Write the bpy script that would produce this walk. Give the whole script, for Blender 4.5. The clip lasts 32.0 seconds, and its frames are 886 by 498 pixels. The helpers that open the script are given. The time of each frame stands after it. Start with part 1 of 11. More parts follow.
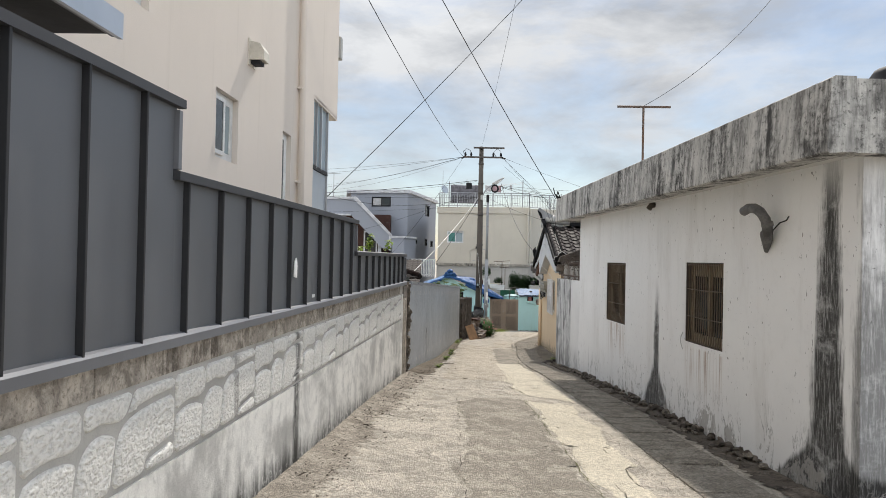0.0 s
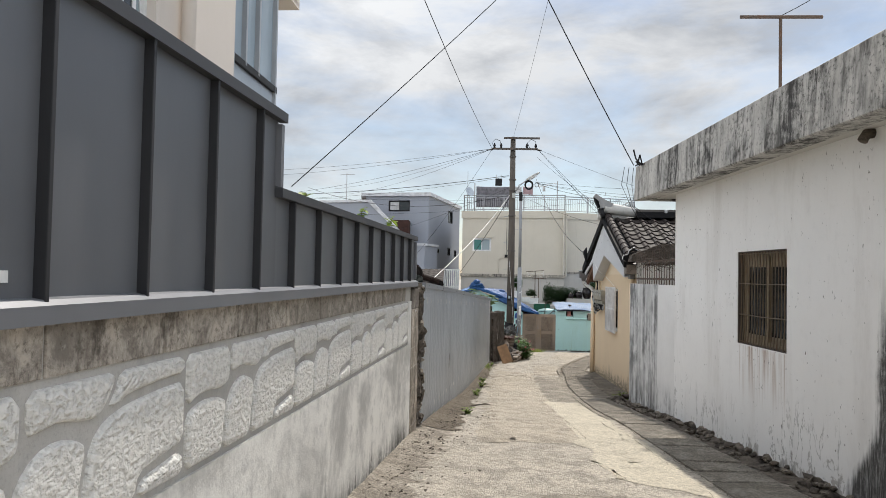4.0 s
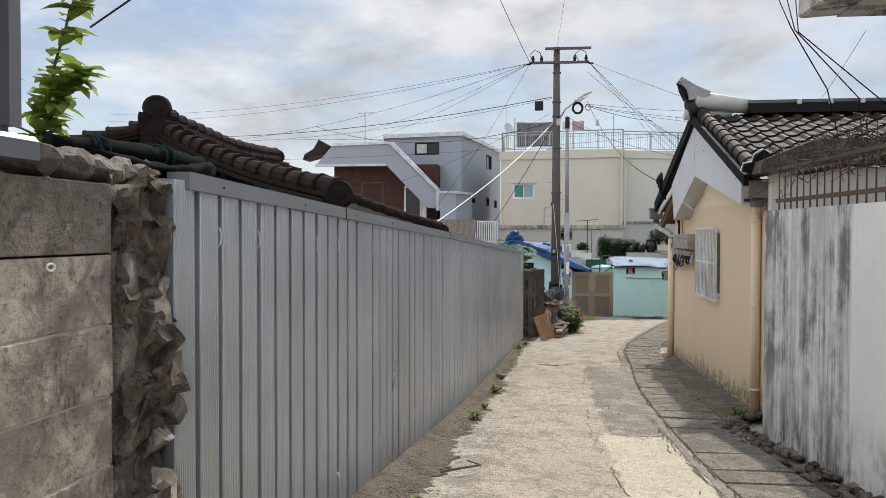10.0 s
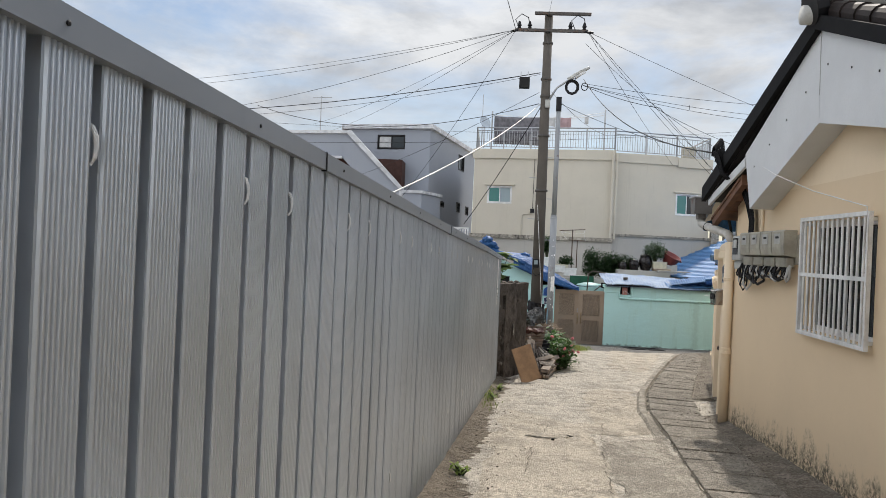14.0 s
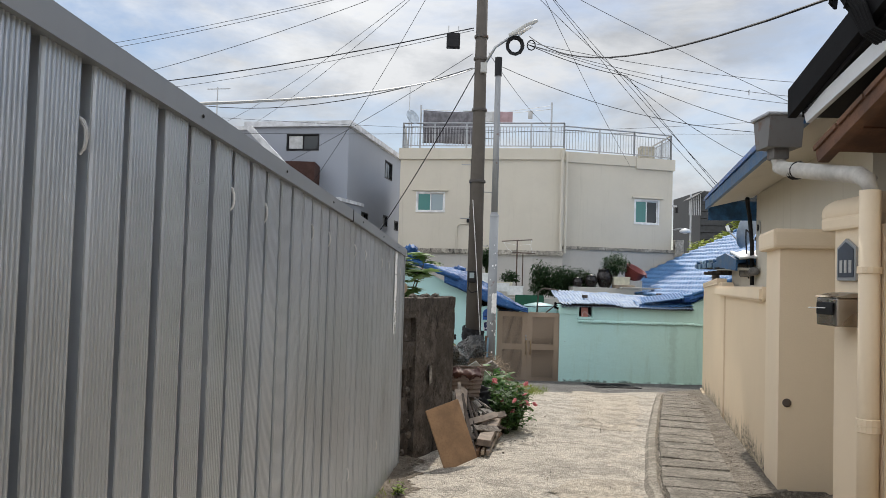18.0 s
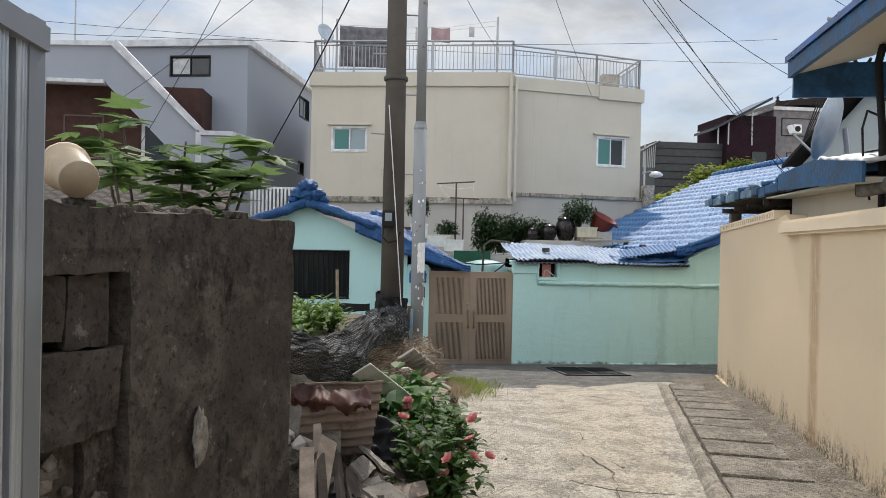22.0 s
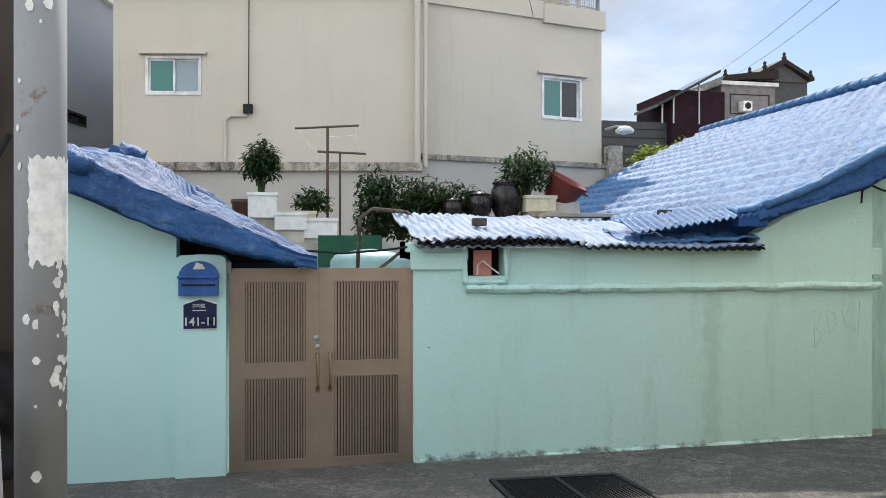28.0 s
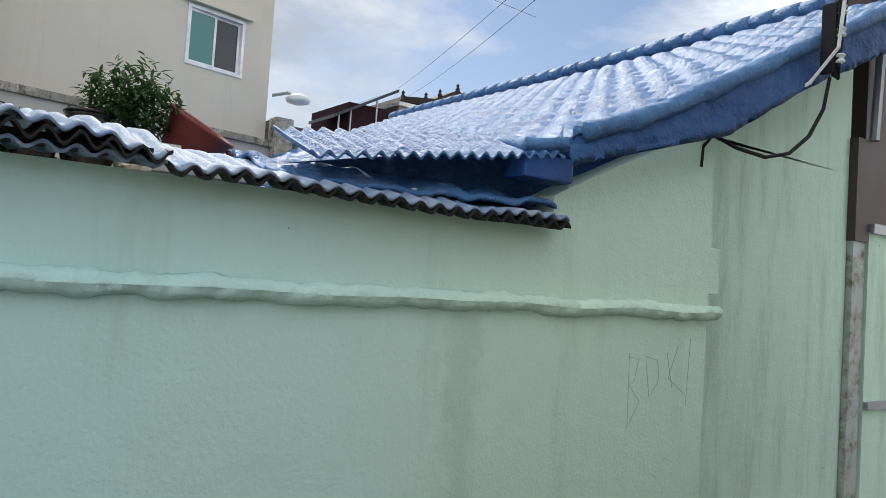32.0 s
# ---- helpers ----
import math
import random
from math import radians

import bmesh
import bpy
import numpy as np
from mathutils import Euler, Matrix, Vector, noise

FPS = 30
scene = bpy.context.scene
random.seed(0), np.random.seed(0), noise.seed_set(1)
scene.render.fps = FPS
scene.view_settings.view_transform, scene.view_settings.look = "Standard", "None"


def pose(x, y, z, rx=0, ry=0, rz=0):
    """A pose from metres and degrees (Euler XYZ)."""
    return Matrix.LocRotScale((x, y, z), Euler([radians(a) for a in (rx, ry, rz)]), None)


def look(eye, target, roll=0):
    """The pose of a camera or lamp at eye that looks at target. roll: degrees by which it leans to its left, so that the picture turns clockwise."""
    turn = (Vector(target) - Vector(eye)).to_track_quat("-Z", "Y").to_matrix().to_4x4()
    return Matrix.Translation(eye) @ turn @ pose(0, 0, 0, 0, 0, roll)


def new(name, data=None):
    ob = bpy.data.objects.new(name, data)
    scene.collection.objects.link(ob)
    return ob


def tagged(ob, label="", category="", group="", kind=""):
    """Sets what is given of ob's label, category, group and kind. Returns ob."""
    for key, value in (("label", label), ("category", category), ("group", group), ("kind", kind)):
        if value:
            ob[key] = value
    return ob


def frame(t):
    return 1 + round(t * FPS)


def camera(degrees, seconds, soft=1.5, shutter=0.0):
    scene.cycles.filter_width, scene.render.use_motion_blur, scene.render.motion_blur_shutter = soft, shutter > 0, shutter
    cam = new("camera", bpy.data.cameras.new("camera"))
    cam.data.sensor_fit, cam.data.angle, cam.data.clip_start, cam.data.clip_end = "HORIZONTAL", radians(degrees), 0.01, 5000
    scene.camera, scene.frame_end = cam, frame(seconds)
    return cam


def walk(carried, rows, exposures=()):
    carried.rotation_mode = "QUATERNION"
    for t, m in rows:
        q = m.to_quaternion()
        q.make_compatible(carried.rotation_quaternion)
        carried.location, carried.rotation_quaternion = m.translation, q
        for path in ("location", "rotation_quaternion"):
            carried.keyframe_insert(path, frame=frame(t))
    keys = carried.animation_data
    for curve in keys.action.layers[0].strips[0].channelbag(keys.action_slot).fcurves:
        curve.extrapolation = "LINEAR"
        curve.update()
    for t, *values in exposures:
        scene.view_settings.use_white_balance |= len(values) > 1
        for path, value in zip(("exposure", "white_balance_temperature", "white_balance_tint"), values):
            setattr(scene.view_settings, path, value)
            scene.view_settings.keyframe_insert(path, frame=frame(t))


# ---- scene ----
cam = camera(61.2, 32.0, soft=0.5)
METRES, EYE, TILT, LEAN, TURN = 41.0, 1.6, 0.0, 0.0, 0.0
ROWS = [
    (0.0, 0.0, 0.0, 0.0, -0.01, 0.7, -1.17),
    (0.5, -0.0003, 0.0171, -0.0013, 0.73, 0.74, -1.17),
    (1.0, 0.0002, 0.0338, -0.0024, 1.47, 0.91, -1.15),
    (1.5, -0.0011, 0.0506, -0.0036, 1.96, 1.04, -1.2),
    (2.0, -0.0012, 0.0674, -0.0045, 1.68, 1.36, -1.58),
    (2.5, -0.0031, 0.0842, -0.0055, 1.08, 1.8, -2.07),
    (4.5, -0.0023, 0.1497, -0.0094, 1.72, 1.89, -0.78),
    (5.0, 0.0003, 0.1649, -0.0097, 0.62, 0.66, -0.08),
    (5.5, 0.0023, 0.179, -0.0103, -4.04, 0.33, -0.67),
    (6.0, 0.008, 0.1914, -0.0097, -16.36, 2.35, -3.23),
    (6.5, 0.0131, 0.2006, -0.0094, -24.25, 3.37, -4.64),
    (7.0, 0.0172, 0.2118, -0.011, -22.4, 2.27, -2.8),
    (7.5, 0.0211, 0.2246, -0.0129, -12.43, 0.14, -1.43),
    (8.0, 0.023, 0.2392, -0.0141, -3.37, -0.58, -1.26),
    (8.5, 0.024, 0.2538, -0.0153, 2.12, -0.73, -0.89),
    (9.0, 0.0224, 0.2697, -0.0159, 4.71, -1.1, -0.21),
    (9.5, 0.0199, 0.2853, -0.0172, 5.68, -1.27, -0.02),
    (10.0, 0.015, 0.3004, -0.0172, 5.81, -1.26, -0.12),
    (10.5, 0.0127, 0.3159, -0.0179, 5.2, -0.99, -0.34),
    (11.0, 0.0104, 0.332, -0.0189, 3.92, -0.65, -0.49),
    (11.5, 0.0106, 0.3474, -0.02, 2.47, -0.45, -0.5),
    (12.0, 0.0104, 0.363, -0.0213, 1.03, -0.51, -0.55),
    (12.5, 0.0107, 0.3797, -0.0224, 0.9, -0.63, -1.06),
    (13.0, 0.0112, 0.3958, -0.0234, 1.89, -0.69, -1.68),
    (13.5, 0.0124, 0.4129, -0.0245, 2.8, -0.44, -2.19),
    (14.0, 0.0126, 0.429, -0.0257, 3.6, -0.11, -2.54),
    (14.5, 0.013, 0.4458, -0.0266, 3.32, 0.34, -2.63),
    (16.5, 0.0166, 0.512, -0.0309, -0.28, 1.07, -2.01),
    (17.0, 0.0188, 0.5281, -0.0321, -0.62, 1.56, -1.94),
    (17.5, 0.0213, 0.545, -0.0331, -0.83, 2.03, -1.84),
    (18.0, 0.0241, 0.5611, -0.0345, -0.83, 2.14, -1.71),
    (18.5, 0.0256, 0.5784, -0.0359, -0.6, 2.05, -1.45),
    (19.0, 0.0272, 0.5942, -0.0369, -0.35, 1.78, -1.39),
    (19.5, 0.0278, 0.6104, -0.0372, -0.34, 1.56, -1.57),
    (20.0, 0.031, 0.6256, -0.0379, -0.86, 1.42, -1.81),
    (20.5, 0.0326, 0.6416, -0.0387, -1.61, 0.97, -1.89),
    (21.0, 0.0349, 0.6566, -0.0398, -2.5, 0.4, -1.78),
    (21.5, 0.0369, 0.6737, -0.0408, -3.63, -0.19, -1.49),
    (22.0, 0.0398, 0.6894, -0.0422, -5.34, -0.44, -1.17),
    (22.5, 0.0433, 0.7049, -0.0428, -7.39, -0.42, -0.89),
    (23.0, 0.0476, 0.7191, -0.0433, -9.49, -0.11, -0.54),
    (23.5, 0.0509, 0.7336, -0.0435, -10.71, 0.15, -0.02),
    (24.0, 0.0559, 0.7476, -0.044, -10.48, 0.41, 0.74),
    (24.5, 0.0602, 0.7629, -0.045, -9.59, 0.62, 1.5),
    (26.5, 0.0758, 0.8232, -0.0489, -7.73, 0.98, -0.74),
    (27.0, 0.0778, 0.8401, -0.0497, -7.66, 0.69, -0.44),
    (27.5, 0.078, 0.8568, -0.0504, -9.02, 0.24, -0.09),
    (28.0, 0.0798, 0.8721, -0.0509, -11.23, -0.03, -0.0),
    (28.5, 0.082, 0.8866, -0.051, -14.49, 0.15, -0.3),
    (29.0, 0.0853, 0.9022, -0.0512, -18.34, 0.86, -0.76),
    (29.5, 0.0901, 0.9155, -0.0523, -21.87, 1.83, -1.2),
    (30.0, 0.0959, 0.9295, -0.0531, -25.04, 2.66, -1.37),
    (30.5, 0.1027, 0.9409, -0.0543, -27.91, 2.96, -1.67),
    (31.0, 0.1097, 0.952, -0.0553, -30.81, 2.87, -2.15),
    (31.5, 0.1185, 0.9613, -0.0569, -33.44, 2.64, -3.09),
    (32.0, 0.1272, 0.9715, -0.0583, -36.55, 2.58, -3.68),
]
walk(cam, [(t, pose(0, 0, EYE, TILT, LEAN, TURN) @ pose(METRES * x, METRES * y, METRES * z, 90 + pitch, roll, yaw)) for t, x, y, z, yaw, pitch, roll in ROWS],
     [(0.0, 0.10), (5.0, 0.15), (6.5, 0.22), (7.0, 0.22), (8.0, 0.10), (18.0, 0.12), (24.0, 0.10), (26.5, 0.22), (28.0, 0.40), (29.0, 0.33), (30.0, 0.19), (32.0, 0.14)])

# ---- world, sun ----
SUN_DIR = Vector((0.17, 0.86, 1.0)).normalized()
world = bpy.data.worlds.new("world")
scene.world = world
world.use_nodes = True
wn, wl = world.node_tree.nodes, world.node_tree.links
wn.clear()
w_out = wn.new("ShaderNodeOutputWorld")
w_bg = wn.new("ShaderNodeBackground")
w_sky = wn.new("ShaderNodeTexSky")
w_sky.sky_type, w_sky.sun_disc = "NISHITA", False
w_sky.sun_elevation = math.asin(SUN_DIR.z)
w_sky.sun_rotation = math.atan2(SUN_DIR.x, SUN_DIR.y)
w_sky.dust_density, w_sky.air_density = 0.6, 1.0
w_bg.inputs["Strength"].default_value = 0.10
w_tc = wn.new("ShaderNodeTexCoord")


def wnode(kind, **values):
    n = wn.new(kind)
    for k, v in values.items():
        n.inputs[k].default_value = v
    return n


# a layer of broken cloud: big banks, torn by a finer noise, flattened towards the horizon
w_map = wnode("ShaderNodeMapping", Scale=(1.0, 1.0, 2.6))
w_n1 = wnode("ShaderNodeTexNoise", Scale=2.3, Detail=12.0, Roughness=0.6, Distortion=0.2)
w_r1 = wn.new("ShaderNodeValToRGB")
w_r1.color_ramp.elements[0].position, w_r1.color_ramp.elements[1].position = 0.36, 0.60
w_n2 = wnode("ShaderNodeTexNoise", Scale=5.0, Detail=12.0, Roughness=0.6, Distortion=0.2)
w_r2 = wn.new("ShaderNodeValToRGB")
w_r2.color_ramp.elements[0].position, w_r2.color_ramp.elements[1].position = 0.36, 0.62
w_r2.color_ramp.elements[0].color = (4.9, 5.15, 5.55, 1)
w_r2.color_ramp.elements[1].color = (8.2, 8.35, 8.55, 1)
w_mix = wn.new("ShaderNodeMix")
w_mix.data_type = "RGBA"
wl.new(w_tc.outputs["Generated"], w_map.inputs["Vector"])
for n in (w_n1, w_n2):
    wl.new(w_map.outputs["Vector"], n.inputs["Vector"])
wl.new(w_n1.outputs["Fac"], w_r1.inputs["Fac"])
wl.new(w_n2.outputs["Fac"], w_r2.inputs["Fac"])
wl.new(w_r1.outputs["Color"], w_mix.inputs[0])
wl.new(w_sky.outputs["Color"], w_mix.inputs[6])
# the clouds across from the sun are lit from the front and so the brighter ones
w_dot = wn.new("ShaderNodeVectorMath")
w_dot.operation = "DOT_PRODUCT"
w_dot.inputs[1].default_value = (-SUN_DIR.x, -SUN_DIR.y, 0.25)
w_lit = wn.new("ShaderNodeMapRange")
for i, v in enumerate((-0.7, 0.3, 0.60, 2.75)):
    w_lit.inputs[i + 1].default_value = v
w_gain = wn.new("ShaderNodeVectorMath")
w_gain.operation = "SCALE"
wl.new(w_tc.outputs["Generated"], w_dot.inputs[0])
wl.new(w_dot.outputs["Value"], w_lit.inputs[0])
wl.new(w_r2.outputs["Color"], w_gain.inputs[0])
wl.new(w_lit.outputs[0], w_gain.inputs["Scale"])
wl.new(w_gain.outputs[0], w_mix.inputs[7])
wl.new(w_mix.outputs[2], w_bg.inputs["Color"])
wl.new(w_bg.outputs["Background"], w_out.inputs["Surface"])

sun = new("sun", bpy.data.lights.new("sun", "SUN"))
sun.data.energy, sun.data.angle, sun.data.color = 3.6, radians(1.0), (1.0, 0.935, 0.845)
sun.matrix_world = look((0, 0, 60), Vector((0, 0, 60)) - SUN_DIR)

# ---- materials ----
def nodes_of(name):
    m = bpy.data.materials.new(name)
    m.use_nodes = True
    t = m.node_tree
    return m, t.nodes, t.links, t.nodes["Principled BSDF"]


class Net:
    """Short spelling for shader graphs."""

    def __init__(self, name):
        self.mat, self.n, self.l, self.bsdf = nodes_of(name)
        self.pos = self.n.new("ShaderNodeNewGeometry").outputs["Position"]

    def put(self, socket, value):
        if hasattr(value, "links"):
            self.l.new(value, socket)
        else:
            socket.default_value = value

    def scaled(self, sx, sy, sz, vec=None):
        m = self.n.new("ShaderNodeVectorMath")
        m.operation = "MULTIPLY"
        self.put(m.inputs[0], vec or self.pos)
        m.inputs[1].default_value = (sx, sy, sz)
        return m.outputs[0]

    def noise(self, scale, detail=4.0, rough=0.55, vec=None, distort=0.0):
        t = self.n.new("ShaderNodeTexNoise")
        self.put(t.inputs["Vector"], vec or self.pos)
        t.inputs["Scale"].default_value, t.inputs["Detail"].default_value = scale, detail
        t.inputs["Roughness"].default_value, t.inputs["Distortion"].default_value = rough, distort
        return t.outputs["Fac"]

    def math(self, op, a, b=0.0, c=0.0):
        m = self.n.new("ShaderNodeMath")
        m.operation = op
        for i, v in enumerate((a, b, c)):
            self.put(m.inputs[i], v)
        return m.outputs[0]

    def step(self, v, lo, hi, out0=0.0, out1=1.0):
        m = self.n.new("ShaderNodeMapRange")
        m.interpolation_type = "SMOOTHSTEP"
        for i, x in enumerate((v, lo, hi, out0, out1)):
            self.put(m.inputs[i], x)
        return m.outputs[0]

    def mix(self, fac, a, b):
        m = self.n.new("ShaderNodeMix")
        m.data_type = "RGBA"
        for i, v in ((0, fac), (6, a), (7, b)):
            if isinstance(v, tuple) and len(v) == 3:
                v = (*v, 1)
            self.put(m.inputs[i], v)
        return m.outputs[2]

    def xyz(self):
        s = self.n.new("ShaderNodeSeparateXYZ")
        self.l.new(self.pos, s.inputs[0])
        return s.outputs

    def random(self):
        return self.n.new("ShaderNodeObjectInfo").outputs["Random"]

    def bump(self, height, strength=0.3, dist=0.01):
        b = self.n.new("ShaderNodeBump")
        b.inputs["Strength"].default_value, b.inputs["Distance"].default_value = strength, dist
        self.put(b.inputs["Height"], height)
        self.l.new(b.outputs[0], self.bsdf.inputs["Normal"])

    def done(self, color, rough=0.8, metal=0.0, spec=0.4):
        if isinstance(color, tuple):
            color = (*color[:3], 1)
        self.put(self.bsdf.inputs["Base Color"], color)
        self.put(self.bsdf.inputs["Roughness"], rough)
        self.put(self.bsdf.inputs["Metallic"], metal)
        self.bsdf.inputs["Specular IOR Level"].default_value = spec
        return self.mat


def tint(c, f):
    return tuple(min(1, x * f) for x in c)


def plain(name, c, rough=0.7, metal=0.0, scale=3.0, amount=0.25, fine=40.0, bump=0.15, dist=0.004, spec=0.4, vary=0.0):
    """Paint, plaster, plastic: two scales of tone and a fine relief."""
    g = Net(name)
    big = g.noise(scale, 5, 0.6)
    small = g.noise(fine, 3, 0.6)
    col = g.mix(g.step(big, 0.3, 0.7), tint(c, 1 - amount), tint(c, 1 + amount * 0.6))
    col = g.mix(g.step(small, 0.45, 0.8, 0, 0.5), col, tint(c, 1 - amount * 1.2))
    if vary:
        col = g.mix(g.step(g.random(), 0, 1, 0, vary), col, tint(c, 0.55))
    g.bump(small, bump, dist)
    return g.done(col, g.step(big, 0.2, 0.8, max(rough - 0.1, 0.05), min(rough + 0.1, 1)), metal, spec)


def plaster(name, c, streak=(0.25, 0.24, 0.22), streaks=0.35, blotch=0.2, chips=0.15, bump=0.5):
    """Painted render with rain streaks, blotches and small chips."""
    g = Net(name)
    n1 = g.noise(0.8, 5, 0.6)
    n2 = g.noise(9.0, 6, 0.65)
    col = g.mix(g.step(n1, 0.3, 0.75, 0, blotch), c, tint(c, 0.72))
    col = g.mix(g.step(n2, 0.5, 0.85, 0, blotch), col, tint(c, 0.8))
    st = g.noise(1.0, 6, 0.7, g.scaled(3.2, 3.2, 0.22))
    st2 = g.noise(1.0, 4, 0.6, g.scaled(14, 14, 0.7))
    m = g.math("MULTIPLY", g.step(st, 0.52, 0.78), g.step(st2, 0.35, 0.75))
    col = g.mix(g.math("MULTIPLY", m, streaks), col, streak)
    ch = g.noise(5.5, 7, 0.75, distort=0.6)
    col = g.mix(g.step(ch, 0.70, 0.73, 0, chips * 3), col, tint(streak, 1.3))
    g.bump(g.math("ADD", g.math("MULTIPLY", n2, 0.6), g.noise(70, 3, 0.6)), bump, 0.004)
    return g.done(col, 0.85, 0, 0.25)


def concrete(name, c, dark=(0.10, 0.095, 0.085), stain=0.5, scale=1.0, bump=0.5):
    g = Net(name)
    n1 = g.noise(0.9 * scale, 6, 0.62, distort=0.3)
    n2 = g.noise(7.0 * scale, 6, 0.7)
    n3 = g.noise(95.0, 3, 0.65)
    col = g.mix(g.step(n1, 0.35, 0.7), tint(c, 0.82), tint(c, 1.12))
    col = g.mix(g.step(n2, 0.48, 0.78, 0, 0.55), col, tint(c, 0.7))
    st = g.noise(1.0, 6, 0.65, g.scaled(2.2, 2.2, 0.5))
    col = g.mix(g.step(st, 0.5, 0.75, 0, stain), col, dark)
    col = g.mix(g.step(n3, 0.5, 0.75, 0, 0.4), col, tint(c, 0.6))
    g.bump(g.math("ADD", n2, g.math("MULTIPLY", n3, 0.5)), bump, 0.008)
    return g.done(col, 0.9, 0, 0.25)


def metal_paint(name, c, rough=0.4, metal=0.35, rust=0.0):
    g = Net(name)
    n1 = g.noise(1.3, 4, 0.6)
    n2 = g.noise(1.0, 5, 0.6, g.scaled(9, 9, 0.6))
    col = g.mix(g.step(n1, 0.3, 0.7), tint(c, 0.9), tint(c, 1.08))
    col = g.mix(g.step(n2, 0.5, 0.85, 0, 0.3), col, tint(c, 0.75))
    if rust:
        r = g.noise(6.0, 7, 0.7)
        col = g.mix(g.step(r, 0.62 - rust * 0.25, 0.72), col, (0.13, 0.06, 0.03))
    g.bump(g.noise(30, 3), 0.06, 0.003)
    return g.done(col, g.step(n1, 0.2, 0.8, rough - 0.07, rough + 0.1), metal, 0.5)


FASCIA = plaster("stained concrete fascia", (0.50, 0.49, 0.46), (0.055, 0.053, 0.05), 0.95, 0.5, 0.35, 0.5)


def stained_wall():
    """Limewashed yard wall, its far part washed grey and black by the rain."""
    g = Net("black-streaked limewash")
    c = (0.80, 0.80, 0.79)
    n1, n2 = g.noise(1.3, 6, 0.65), g.noise(9, 6, 0.7)
    col = g.mix(g.step(n1, 0.35, 0.7, 0, 0.3), c, tint(c, 0.75))
    col = g.mix(g.step(n2, 0.5, 0.8, 0, 0.25), col, tint(c, 0.7))
    x, y, z = g.xyz()
    s1 = g.noise(1.0, 7, 0.7, g.scaled(7, 7, 0.32))
    s2 = g.noise(1.0, 6, 0.75, g.scaled(26, 26, 1.1))
    blot = g.noise(1.0, 5, 0.6, g.scaled(2.2, 2.2, 1.3))
    far = g.step(g.math("ADD", y, g.math("MULTIPLY", s1, 0.5)), 18.55, 18.72, 0.0, 1)
    run = g.math("ADD", g.math("MULTIPLY", s1, 0.6), g.math("MULTIPLY", s2, 0.4))
    run = g.math("ADD", g.math("MULTIPLY", run, 0.74), g.math("MULTIPLY", g.noise(4.5, 7, 0.72), 0.26))
    wet = g.math("MULTIPLY", far, g.step(run, 0.38, 0.56))
    col = g.mix(g.math("MULTIPLY", wet, 0.60), col, (0.25, 0.255, 0.255))
    deep = g.math("MULTIPLY", g.math("MULTIPLY", far, g.step(g.math("ADD", run, g.math("MULTIPLY", g.math("SUBTRACT", blot, 0.5), 0.9)), 0.46, 0.66)), g.step(z, -0.75, -0.15, 0.5, 1))
    col = g.mix(g.math("MULTIPLY", deep, 0.75), col, (0.075, 0.076, 0.076))
    low = g.math("MULTIPLY", g.step(g.noise(5, 7, 0.75, g.scaled(1.5, 1.5, 0.5)), 0.45, 0.62), g.step(z, -1.1, -0.4, 1, 0))
    col = g.mix(g.math("MULTIPLY", low, 0.8), col, (0.05, 0.05, 0.045))
    g.bump(g.math("ADD", n2, g.noise(60, 3)), 0.45, 0.006)
    return g.done(col, 0.9, 0, 0.2)


STAINED_WALL = stained_wall()


def rain_run(g, col, y0, half, dark, power=0.85):
    """One ragged black run of rain water down a wall that follows the lane."""
    x, y, z = g.xyz()
    wob = g.math("MULTIPLY", g.math("SUBTRACT", g.noise(3.0, 4, 0.6, g.scaled(0, 0.3, 1)), 0.5), 0.10)
    d = g.math("ABSOLUTE", g.math("SUBTRACT", g.math("ADD", y, wob), y0))
    m = g.math("MULTIPLY", g.step(d, half * 0.35, half * 1.3, 1, 0), g.step(g.noise(1.0, 6, 0.75, g.scaled(20, 20, 5)), 0.30, 0.55, 0.25, 1))
    return g.mix(g.math("MULTIPLY", m, power), col, dark)


YELLOW = plaster("cream yellow plaster", (0.80, 0.66, 0.48), (0.50, 0.39, 0.27), 0.35, 0.18, 0.05, 0.35)
BEIGE = plaster("beige rendered wall", (0.68, 0.615, 0.55), (0.35, 0.31, 0.26), 0.3, 0.12, 0.0, 0.3)
CREAM = plaster("cream facade", (0.56, 0.515, 0.43), (0.20, 0.17, 0.13), 0.38, 0.25, 0.12, 0.35)
GREY_WALL = plaster("grey facade", (0.30, 0.32, 0.36), (0.2, 0.21, 0.24), 0.2, 0.1, 0.0, 0.2)


